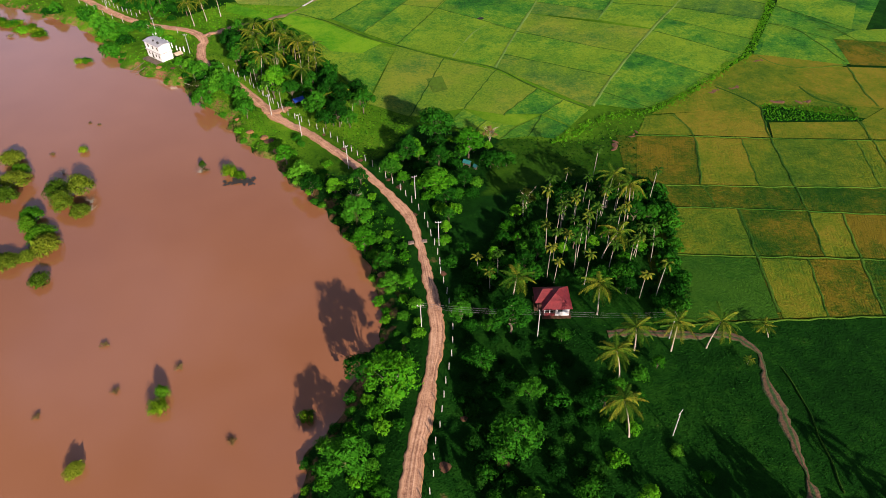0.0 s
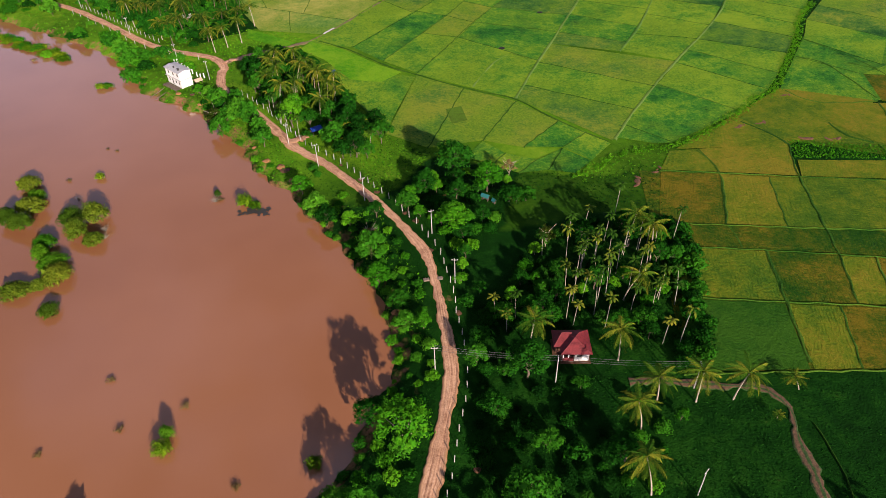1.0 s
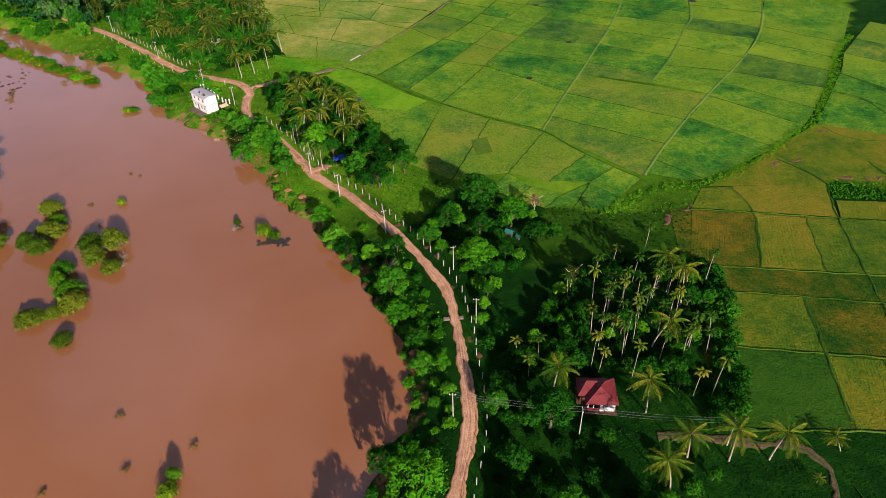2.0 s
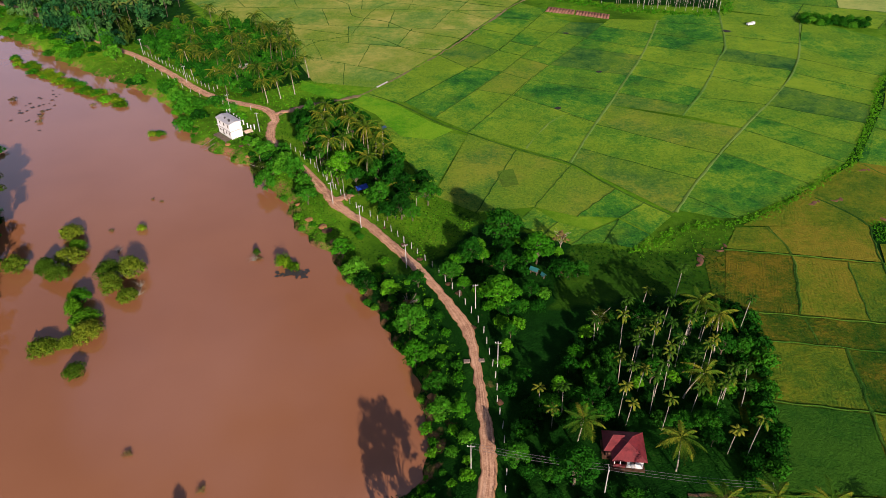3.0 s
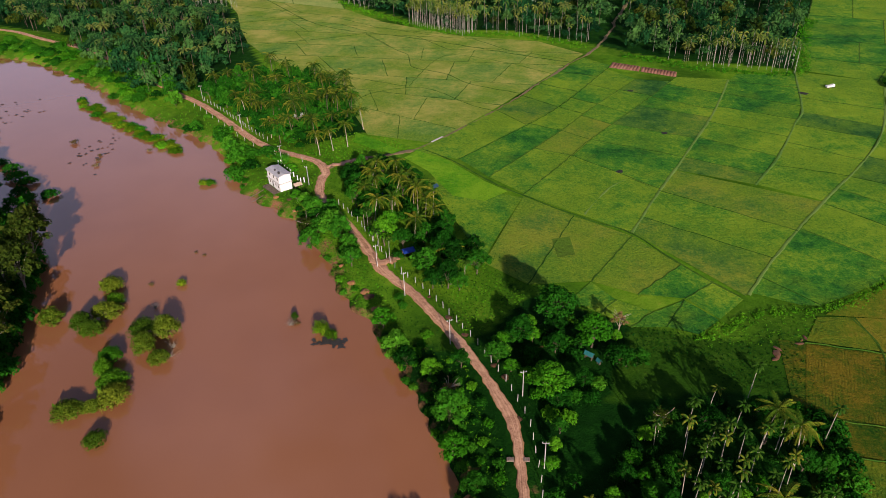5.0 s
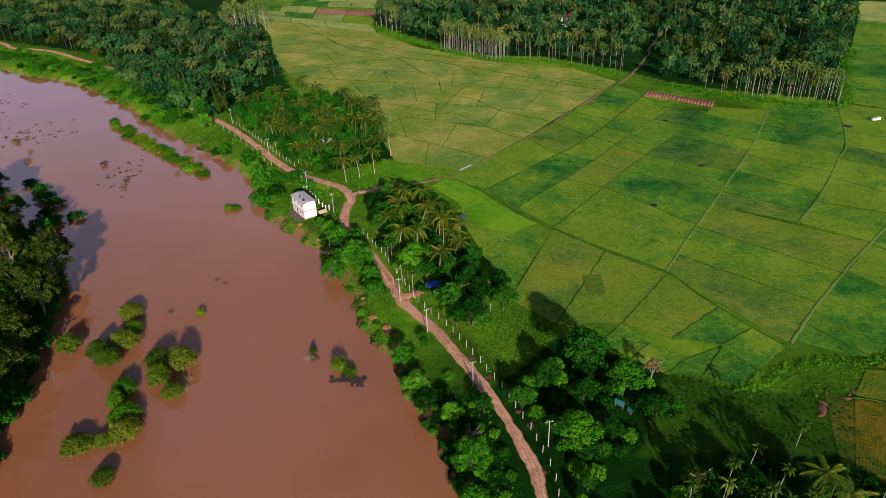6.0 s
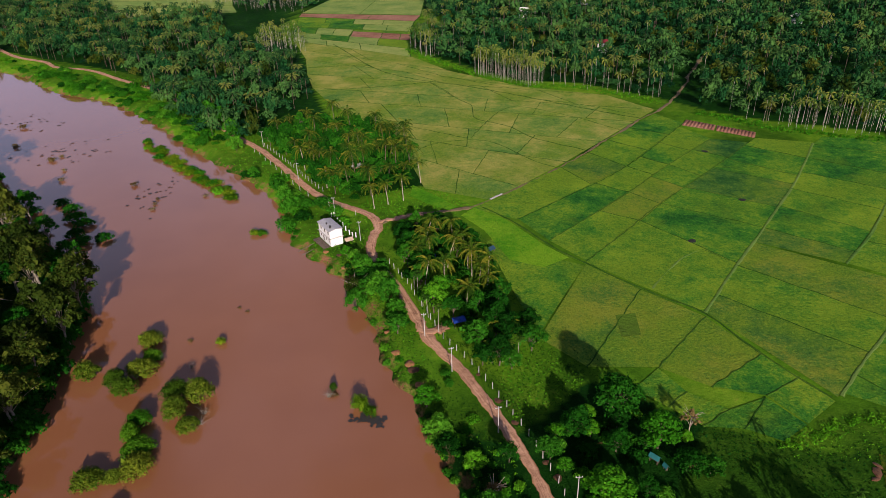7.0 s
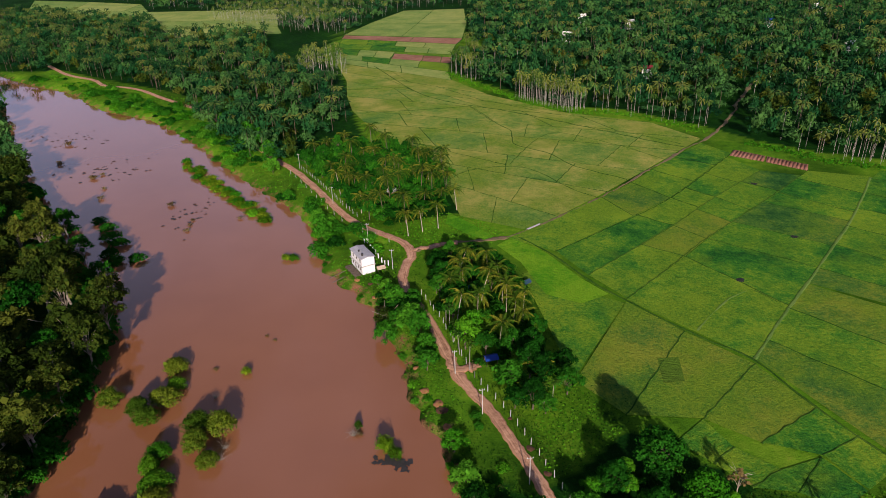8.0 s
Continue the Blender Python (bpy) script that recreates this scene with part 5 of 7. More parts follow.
for x, y, k in ((-65, 87, 0.9), (-59, 76, 0.9), (-71, 71, 0.8), (-49, 81, 0.9), (-36, 65, 0.9), (-103, 155, 0.8), (-96, 170, 0.6), (-99, 171, 0.6), (-60, 145, 1.0), (-183, 236, 1.8), (-162, 219, 1.2), (-164, 223, 1.0), (-166, 227, 1.0), (-237, 252, 1.5), (-235, 256, 1.2), (-284, 285, 2.2), (-264, 261, 1.6), (-267, 263, 1.4), (-235, 251, 1.8), (-215, 234, 1.6), (-222, 243, 1.2), (-150, 233, 1.2)):
    shrub("dry", x, y, k, k, z=WATER_Z - 0.1, group="dry bushes in the flood")
for i in range(44):                                        # the long spit of reeds near the bank
    u = i / 43
    x, y = -209 + 68 * u, 277 - 42 * u
    shrub("reed" if i % 4 else "low", x + rngp.uniform(-2, 2), y + rngp.uniform(-2, 2), rngp.uniform(0.8, 1.5), rngp.uniform(1.1, 1.9) * (1.0 if 0.1 < u else 0.7), "low green reeds on a drowned spit of land", WATER_Z - 0.1, "spit reeds")
for x, y, h, w in ((-183, 206, 1.4, 2.0), (-177, 203, 1.3, 1.8), (-168, 192, 1.3, 1.8), (-163, 196, 1.2, 1.6), (-190, 212, 1.2, 1.8), (-198, 216, 1.1, 1.7), (-174, 196, 1.3, 1.8), (-203, 207, 1.4, 2.0)):
    shrub("bush", x, y, h, w, "dark green bush standing in the river off the wooded bank", WATER_Z - 0.15, "bushes off the wooded bank")

# the wooded far side of the river
left_bank = [(-105, 70), (-111, 100), (-119, 119), (-130, 137), (-139, 150), (-153, 165), (-173, 179), (-206, 199), (-251, 232), (-262, 210), (-225, 176), (-188, 150), (-166, 128), (-146, 95), (-136, 60)]
joined = []
for x, y in scatter(left_bank, 5.6, 5):
    kind, h, w = rngp.choice(["forest", "forest", "forest", "forest", "forest_green", "olive"]), rngp.uniform(0.7, 1.3), rngp.uniform(0.85, 1.25)
    if 92 < y < 215 and x > -205 and sample(SHORE, np.array([x]), np.array([y]))[0] < 14.9:
        plant(kind, x, y, h, w, "trees on the wooded bank")
    else:
        joined.append((TREES[kind], x, y, h, w))
    if sample(SHORE, np.array([x]), np.array([y]))[0] < 8:
        joined.append((BUSHES["bush"], x + 2.5, y + 1.5, 1.6, 1.9))
for x, y in bank_l[::1]:
    if 90 < y < 235:
        k = rngp.uniform(1.1, 2.3)
        joined.append((BUSHES["bush"], x - rngp.uniform(0.2, 1.8), y - rngp.uniform(0.2, 1.5), k, k * rngp.uniform(0.8, 1.1)))
for x, y, h, w in ((-112, 106, 1.0, 1.0), (-119, 119, 1.1, 1.05), (-124, 130, 1.0, 1.0), (-131, 146, 1.15, 1.1), (-138, 158, 1.2, 1.15), (-144, 166, 1.1, 1.05), (-159, 178, 0.85, 0.85), (-178, 189, 0.9, 0.9), (-198, 202, 1.0, 1.0)):
    plant("forest" if x > -150 else "forest_green", x, y, h, w, "trees on the wooded bank")
for model, keep in (("forest", 3), ("forest_green", 3), ("olive", 2), ("wide", 4)):  # a thinner crown for the trees that stand farther back
    (v, f), leaf = SHAPES[TREES[model]][0]
    q = v.reshape(-1, 4, 3)[::keep]
    q = q.mean(1, keepdims=True) + (q - q.mean(1, keepdims=True)) * keep ** 0.45
    SHAPES[model] = [((q.reshape(-1, 3), np.arange(len(q) * 4).reshape(-1, 4)), leaf)]
joined = [(next(k for k in ("forest", "forest_green", "olive") if TREES[k] is m) if m in (TREES["forest"], TREES["forest_green"], TREES["olive"]) else m, *r) for m, *r in joined]
thicket("riverside_woods", joined, "thick dark woods with olive crowns along the far river bank", 3)

# ---------- palms ----------
COCO = [coconut_palm(41, 8.5, 0.9), coconut_palm(42, 9.5, 1.6), coconut_palm(43, 7.5, 2.4), coconut_palm(44, 10.5, 0.8),
        *[coconut_palm(45 + i, (8.5, 9.5, 10.0)[i], 1.0, "coconut palm of a dense grove with drooping dark green fronds", FRONDS_GREEN, BARK) for i in range(3)]]
coco_used = set()


def coco(x, y, h=None, kind=None, group="coconut palms", w=1.0):
    k = rngp.randrange(4) if kind is None else kind
    base_h = (8.5, 9.5, 7.5, 10.5, 8.5, 9.5, 10.0)[k]
    f = 1.0 if h is None else h / base_h
    m = Matrix.Translation((x, y, settle(x, y))) @ pose(0, 0, 0, 0, 0, rngp.uniform(0, 360)) @ Matrix.Diagonal((w, w, f, 1) if f > 0.5 else (2.2 * f, 2.2 * f, f, 1))
    if k in coco_used:
        ob = copy_thing(COCO[k], Matrix.Identity(4))
    else:
        coco_used.add(k)
        ob = COCO[k]
    ob.matrix_basis = m
    ob["group"] = group


for x, y, h in ((13, 92, 7.5), (29, 89, 7.5), (34, 80, 7.5), (30, 74, 7.5), (29, 62, 7.5), (40.5, 79.5, 7), (47, 80, 7.5), (41, 117, 9), (37, 122, 9.5), (33, 105, 8), (59, 82, 2.2), (53, 76, 1.6)):
    coco(x, y, h, group="coconut palms by the red-roofed house", w=1.0)
for x, y, h in ((-54, 198, 9), (-50, 200, 9.5), (-52, 185, 9), (-39, 178, 9), (-44, 199, 9), (-39, 192, 8), (-37, 193, 9), (-26, 168, 6), (-58, 196, 8), (-46, 206, 8), (-42, 196, 9.5), (-48, 190, 9), (-57, 204, 9), (-51, 210, 9), (-35, 187, 8), (-60, 211, 8.5)):
    coco(x, y, h, group="coconut palms beside the road")
for x, y, h in ((-84, 231, 8), (-81, 236, 8), (-77, 240, 8.5), (-76, 256, 8)):
    coco(x, y, h, group="coconut palms of the grove")
grove3 = [(-157, 287), (-143, 306), (-111, 306), (-90, 286), (-79, 256), (-91, 238), (-103, 238), (-127, 258)]
road_ok = lambda X, Y: sample(FROM_ROAD, X, Y) > 5.0
for x, y in scatter(grove3, 4.7, 8, keep=road_ok):
    if rngp.random() < (0.78 if x > -108 else 0.4):
        coco(x, y, rngp.uniform(6.5, 12), rngp.choice([0, 1, 4, 5, 6, 4, 5, 6]), group="coconut palms of the grove")
    else:
        plant(rngp.choice(["round", "wide", "tall"]), x, y, rngp.uniform(0.6, 0.95), rngp.uniform(0.6, 0.9), "trees of the grove")

ARECA = [areca_palm(51, 8.0), areca_palm(52, 9.0), areca_palm(53, 7.0)]
areca_used = set()


def areca(x, y, h, group="areca palms round the house"):
    k = rngp.randrange(3)
    m = Matrix.Translation((x, y, settle(x, y))) @ pose(0, 0, 0, rngp.uniform(-3, 3), rngp.uniform(-3, 3), rngp.uniform(0, 360)) @ Matrix.Diagonal((1, 1, h / (8.0, 9.0, 7.0)[k], 1))
    ob = copy_thing(ARECA[k], Matrix.Identity(4)) if k in areca_used else ARECA[k]
    areca_used.add(k)
    ob.matrix_basis = m
    ob["group"] = group


grove = [(9, 97), (8, 103), (17, 124), (29, 131), (42, 132), (48, 124), (44, 102), (41, 92), (27, 97), (15, 97)]
house_ok = lambda X, Y: ~((np.abs(X - 20.5) < 6) & (np.abs(Y - 91.5) < 6)) & ~inside(X, Y, HOLLOW)
for x, y in scatter(grove, 2.9, 9, keep=house_ok):
    r = rngp.random()
    if x > 20 and r < 0.52 or r < 0.14:
        areca(x, y, rngp.uniform(6, 10))
    elif r < 0.8:
        plant(rngp.choice(["round", "wide", "tall", "fresh"]), x, y, rngp.uniform(0.4, 0.62), rngp.uniform(0.4, 0.6), "trees round the house")
for x, y, h in ((11, 100, 7), (9, 96, 6), (18, 118, 7), (27, 118, 7.5), (25, 106, 7), (22, 98, 6.5), (26, 115, 7), (32, 117, 8), (31, 110, 8), (35, 118, 8.5), (40, 105, 9), (38, 102, 8), (38, 93, 7), (33, 113, 8), (39, 121, 8.5), (7, 101, 5)):
    areca(x, y, h)
for x, y in scatter([(40, 88), (47, 90), (51, 126), (44, 133), (42, 128), (45, 110)], 2.6, 10):
    shrub("bush", x, y, rngp.uniform(0.9, 1.6), label="dense bush at the edge of the palm grove", group="grove bushes")

joined = []
for x, y in scatter(grove3, 6.2, 14, keep=road_ok):
    joined.append((BUSHES["bush"], x, y, rngp.uniform(0.6, 1.2), rngp.uniform(1.0, 1.4)))
for x, y in scatter(grove3, 3.9, 15, keep=road_ok):
    k = 0.8 if x > -100 else 1.1
    joined.append(("wide", x, y, k * rngp.uniform(0.5, 0.95), rngp.uniform(0.6, 0.85)))
thicket("grove_growth", joined, "dense dark bushes under the coconut grove", 6)

# rough ground between the road and the house
for x, y in scatter([(2, 42), (40, 40), (38, 78), (26, 84), (13, 84), (8, 100), (2, 122), (-2, 128), (0, 100), (3, 84)], 3.6, 11, keep=lambda X, Y: road_ok(X, Y) & house_ok(X, Y)):
    r = rngp.random()
    if r < 0.16:
        plant(rngp.choice(["round", "wide", "fresh"]), x, y, rngp.uniform(0.35, 0.55), rngp.uniform(0.35, 0.6), "small trees on rough ground")
    elif r < 0.55:
        shrub(rngp.choice(["bush", "low", "bush", "feather"]), x, y, rngp.uniform(0.5, 1.2), group="bushes on rough ground", label="green bush on rough grassy ground")
rank = lambda X, Y: road_ok(X, Y) & house_ok(X, Y)
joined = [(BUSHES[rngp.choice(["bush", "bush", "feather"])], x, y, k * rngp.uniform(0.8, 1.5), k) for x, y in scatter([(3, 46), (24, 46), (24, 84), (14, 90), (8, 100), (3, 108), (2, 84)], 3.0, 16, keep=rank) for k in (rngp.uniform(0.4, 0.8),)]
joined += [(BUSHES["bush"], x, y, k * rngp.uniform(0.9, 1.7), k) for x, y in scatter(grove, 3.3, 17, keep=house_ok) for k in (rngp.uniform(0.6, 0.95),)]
# these bushes take the darkened leaf, which paints the shade under the trees
thicket("rough_growth", joined, "dense bushes crowding rough ground by the house, leaves darkened for shade", 8, LEAF_SHADED)
clump1 = [(-69, 203), (-69, 222), (-57, 227), (-41, 206), (-26, 178), (-24, 163), (-33, 160), (-42, 170), (-54, 187)]
shed_ok = lambda X, Y: road_ok(X, Y) & (np.hypot(X + 38.5, Y - 168) > 5.5)
for x, y in scatter(clump1, 4.2, 12, keep=shed_ok):
    if rngp.random() < 0.5:
        plant(rngp.choice(["round", "wide", "tall"]), x, y, rngp.uniform(0.5, 0.75), rngp.uniform(0.5, 0.7), "trees of the clump by the road")
    else:
        shrub("bush", x, y, rngp.uniform(0.8, 1.4), label="dense bush under the roadside trees", group="clump bushes")
for x, y in scatter([(-16, 140), (-8, 150), (2, 155), (12, 147), (17, 139), (8, 124), (0, 122), (-6, 130)], 2.9, 13, keep=lambda X, Y: road_ok(X, Y) & ~inside(X, Y, HOLLOW) & (np.hypot(X - 6.8, Y - 137.5) > 4.2)):
    r = rngp.random()
    if r < 0.2:
        plant(rngp.choice(["round", "fresh", "wide"]), x, y, rngp.uniform(0.4, 0.6), rngp.uniform(0.45, 0.65), "trees of the field clump")
    elif r < 0.8:
        shrub(rngp.choice(["bush", "low", "feather"]), x, y, rngp.uniform(0.7, 1.3), label="bush among the trees beside the fields", group="field clump bushes")


# ---------- growth that nobody could count ----------
def far_tree(seed, n, size, core=1):
    rng = np.random.default_rng(seed)
    bits = []
    for c, r in crown_clumps(rng, 1.0, 0.52, 9, 0.35):
        p, o = shell(c, r * 1.05, n // 9, rng, 0.85)
        bits.append(sprays(p, o, size, rng, 0.75, 0.45))
        bits.append(sprays(np.asarray(c) + rng.normal(0, 0.3 * r, (core, 3)), rng.normal(0, 1, (core, 3)), r * 1.25, rng, 0.8, 0.5))
    return join(bits)


def far_palm(seed, n=12, flat=0.7):
    rng = np.random.default_rng(seed)
    bits = []
    for i in range(n):
        a, el = i * 2.4, 0.95 - 1.25 * i / n
        u = np.linspace(0, 1, 4)
        out, up = 0.40 * np.cumsum(np.cos(el - 1.5 * u)) / 4, 0.40 * np.cumsum(np.sin(el - 1.5 * u)) / 4
        mid = np.stack([out * math.cos(a), out * math.sin(a), 1 + up * flat], 1)
        sw = np.array([-math.sin(a), math.cos(a), -0.35]) * 0.042
        w = np.array([0.4, 1.0, 0.9, 0.1])[:, None]
        for s in (-1, 1):
            e = mid + s * np.array([sw[0], sw[1], 0]) * w - (0, 0, 0.03)
            for k in range(3):
                bits.append((np.stack([mid[k], mid[k + 1], e[k + 1], e[k]]), np.arange(4)[None]))
    return join(bits)


EDGE_TREES = [far_tree(57 + i, 153, 0.118, 2) for i in range(4)]
FAR_TREES = [far_tree(61 + i, 81, 0.155) for i in range(4)]
FARTHER_TREES = [far_tree(65 + i, 36, 0.24) for i in range(4)]
FAR_PALMS = [far_palm(71 + i) for i in range(3)]
FAR_ARECAS = [far_palm(81 + i, 7) for i in range(2)]
POLE = tube([(0, 0, -0.05), (0.01, 0, 0.5), (0, 0, 1.0)], [0.012, 0.010, 0.008], 4)


def woods(name, trees, palms, arecas, seed, label):
    """Joins far trees, coconut palms and areca palms, given as places, into a crown part each and their stems."""
    rng = np.random.default_rng(seed)
    root = tagged(new(name), label, "woods", kind="stuff")
    def grown(models, places, low, high, wide_lo, wide_hi):
        vs, fs, ts, k = [], [], [], 0
        for x, y in places:
            v, f = models[int(rng.integers(len(models)))]
            h, w, a = low + (high - low) * (math.sin(x * 12.9898 + y * 78.233) * 43758.5453 % 1.0), rng.uniform(wide_lo, wide_hi), rng.uniform(0, 6.28)
            c, s = math.cos(a), math.sin(a)
            vs.append(np.stack([(v[:, 0] * c - v[:, 1] * s) * w + x, (v[:, 0] * s + v[:, 1] * c) * w + y, v[:, 2] * h], 1))
            fs.append(f + k)
            ts.append(np.full(len(v), rng.uniform(0, 1)))
            k += len(v)
        return np.concatenate(vs), np.concatenate(fs), np.concatenate(ts)
    for part_name, models, places, dims, mat in (("tree_crowns", EDGE_TREES, [p for p in trees if p[1] < 425 and int(p[0] * 7) % 7], (3.5, 13, 4.5, 10), LEAF_HAZED), ("olive_crowns", EDGE_TREES, [p for p in trees if p[1] < 560 and int(p[0] * 7) % 7 == 0], (6, 13, 5, 9), by_tint(LEAF_OLIVE)), ("tree_crowns", FAR_TREES, [p for p in trees if 425 <= p[1] < 500], (3.5, 13, 4.5, 10), LEAF_HAZED), ("tree_crowns", FARTHER_TREES, [p for p in trees if p[1] >= 500], (4, 13, 5, 11), LEAF_HAZED), ("palm_crowns", FAR_PALMS, palms, (8.5, 14, 9, 12), FROND_HAZED), ("areca_crowns", FAR_ARECAS, arecas, (8.5, 14.5, 4.6, 7), FROND_LIGHT)):
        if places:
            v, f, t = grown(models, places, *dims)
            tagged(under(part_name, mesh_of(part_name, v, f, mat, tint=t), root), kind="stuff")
    for part_name, places, dims, mat in (("palm_trunks", palms, (8.5, 14, 8, 10), BARK), ("areca_trunks", arecas, (8.5, 14.5, 4.0, 5.4), BARK_LIMED)):
        if places:
            v, f, t = grown([POLE], places, *dims)
            tagged(under(part_name, mesh_of(part_name, v, f, mat), root), kind="stuff")
    return root


def sorts(places, palm_share, areca_share, seed):
    rng, out = random.Random(seed), ([], [], [])
    for p in places:
        r = rng.random()
        out[1 if r < palm_share else 2 if r < palm_share + areca_share else 0].append(p)
    return out


woods_left = [(-459, 400), (-408, 406), (-330, 385), (-251, 349), (-195, 303), (-170, 294), (-162, 298), (-164, 346), (-204, 410), (-235, 424), (-300, 480), (-351, 565), (-427, 528), (-514, 608), (-740, 640), (-740, 420)]
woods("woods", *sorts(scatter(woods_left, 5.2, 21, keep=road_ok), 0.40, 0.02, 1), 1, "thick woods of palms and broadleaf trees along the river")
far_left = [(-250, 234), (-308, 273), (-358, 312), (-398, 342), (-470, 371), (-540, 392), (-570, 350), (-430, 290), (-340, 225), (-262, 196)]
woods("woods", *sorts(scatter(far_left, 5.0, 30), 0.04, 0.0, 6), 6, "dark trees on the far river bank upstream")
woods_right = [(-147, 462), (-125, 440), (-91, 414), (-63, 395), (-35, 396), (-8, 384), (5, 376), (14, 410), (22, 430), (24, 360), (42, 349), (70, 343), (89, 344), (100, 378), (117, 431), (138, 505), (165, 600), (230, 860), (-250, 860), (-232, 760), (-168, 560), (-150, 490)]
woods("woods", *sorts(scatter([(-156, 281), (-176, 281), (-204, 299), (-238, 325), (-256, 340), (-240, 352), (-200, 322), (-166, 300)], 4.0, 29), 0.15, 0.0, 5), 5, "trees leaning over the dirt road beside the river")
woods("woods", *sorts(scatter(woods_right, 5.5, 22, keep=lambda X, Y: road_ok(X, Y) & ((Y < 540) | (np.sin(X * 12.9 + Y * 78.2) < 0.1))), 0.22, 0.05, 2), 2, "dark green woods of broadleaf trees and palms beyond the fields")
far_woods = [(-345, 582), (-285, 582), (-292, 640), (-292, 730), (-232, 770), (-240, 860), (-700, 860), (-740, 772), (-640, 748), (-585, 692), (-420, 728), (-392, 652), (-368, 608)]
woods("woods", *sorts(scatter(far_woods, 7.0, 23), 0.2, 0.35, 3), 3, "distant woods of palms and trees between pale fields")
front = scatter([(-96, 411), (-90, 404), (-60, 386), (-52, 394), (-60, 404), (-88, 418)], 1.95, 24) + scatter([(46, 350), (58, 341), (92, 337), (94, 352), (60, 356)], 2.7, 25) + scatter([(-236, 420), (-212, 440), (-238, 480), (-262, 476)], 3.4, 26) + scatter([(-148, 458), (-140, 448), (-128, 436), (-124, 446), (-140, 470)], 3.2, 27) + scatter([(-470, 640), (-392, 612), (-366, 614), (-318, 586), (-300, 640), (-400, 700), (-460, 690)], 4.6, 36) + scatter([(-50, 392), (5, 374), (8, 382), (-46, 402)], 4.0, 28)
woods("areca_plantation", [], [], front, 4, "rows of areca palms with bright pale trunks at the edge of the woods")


# added out of view behind the start, to cast shade on the meadow
woods("woods", *sorts(scatter([(14, 4), (126, 4), (122, 34), (62, 33), (40, 31), (14, 30)], 4.6, 34), 0.25, 0.05, 7), 7, "dark trees and palms behind the rough meadow")


def herbs(name, places, mat, size, lo, hi, per, label, seed, spread=1.1):
    """Low growth: tufts of leaf sprays at many places."""
    rng = np.random.default_rng(seed)
    P = np.array(places)
    k = len(P)
    c = np.repeat(np.column_stack([P, height(P[:, 0], P[:, 1])]), per, axis=0)
    tall = np.repeat(rng.uniform(lo, hi, k), per)
    d = rng.normal(0, 1, (k * per, 3))
    d[:, 2] = np.abs(d[:, 2])
    d /= np.linalg.norm(d, axis=1)[:, None]
    pos = c + d * np.stack([tall * spread * 1.6, tall * spread * 1.6, tall], 1) * rng.uniform(0.5, 1, k * per)[:, None]
    v, f = sprays(pos, d, size, rng, 0.5, 0.5)
    ob = thing(name, mesh_of(name, v, f, mat, tint=np.repeat(np.repeat(rng.uniform(0.15, 0.65, k), per), 4)), label, "undergrowth", kind="stuff")
    return ob


near_ground = [(-34, 36), (48, 36), (60, 60), (48, 92), (44, 136), (34, 152), (16, 156), (-14, 176), (-30, 200), (-46, 222), (-70, 226), (-100, 222), (-66, 176), (-38, 140), (-14, 92), (-24, 62)]
clear = lambda X, Y: (sample(SHORE, X, Y) > 0.1) & (sample(FROM_ROAD, X, Y) > 2.3) & house_ok(X, Y)
clumped = lambda X, Y: clear(X, Y) & (waves(X, Y, 0.31) + 0.6 * waves(Y, X, 0.83) > np.sin(X * 12.9 + Y * 78.2) * 0.9)
herbs("undergrowth", scatter(near_ground, 0.72, 31, 4, clumped), HERB, 0.28, 0.1, 0.45, 6, "low weeds and grass tufts covering rough ground", 32)
herbs("undergrowth", scatter([(-70, 215), (-66, 232), (-90, 240), (-150, 292), (-260, 360), (-410, 402), (-420, 382), (-270, 328), (-190, 275), (-118, 224), (-92, 200)], 1.9, 33, 4, clear), REED, 0.6, 0.2, 0.7, 6, "bright green grass along the river bank", 34)
ditch = smooth_line([(30, 150), (38, 156), (46, 162), (57, 164.3), (66, 169.5), (78, 179.5), (90, 192), (97, 197), (105, 212), (115, 230), (127, 255), (137, 269)], 0.8)
rngd = np.random.default_rng(35)
herbs("ditch_growth", np.concatenate([ditch + rngd.normal(0, 0.9, ditch.shape) for _ in range(4)]), REED, 0.42, 0.3, 1.1, 11, "thick green growth along a field ditch", 36, 0.5)
herbs("tall_crop", scatter([(88.8, 166.2), (113.6, 162.5), (112.0, 156.4), (87.2, 157.5)], 0.6, 37, 4), CROP, 0.42, 0.35, 0.8, 9, "dense strip of tall bright green crop", 38, 0.4)


# ---------- buildings ----------
def roof_planes(bm, *polys, thick=0.12):
    for poly in polys:
        top = [bm.verts.new(p) for p in poly]
        low = [bm.verts.new((p[0], p[1], p[2] - thick)) for p in poly]
        bm.faces.new(top)
        bm.faces.new(low[::-1])
        for i in range(len(poly)):
            bm.faces.new((top[i], low[i], low[(i + 1) % len(poly)], top[(i + 1) % len(poly)]))
    return bm


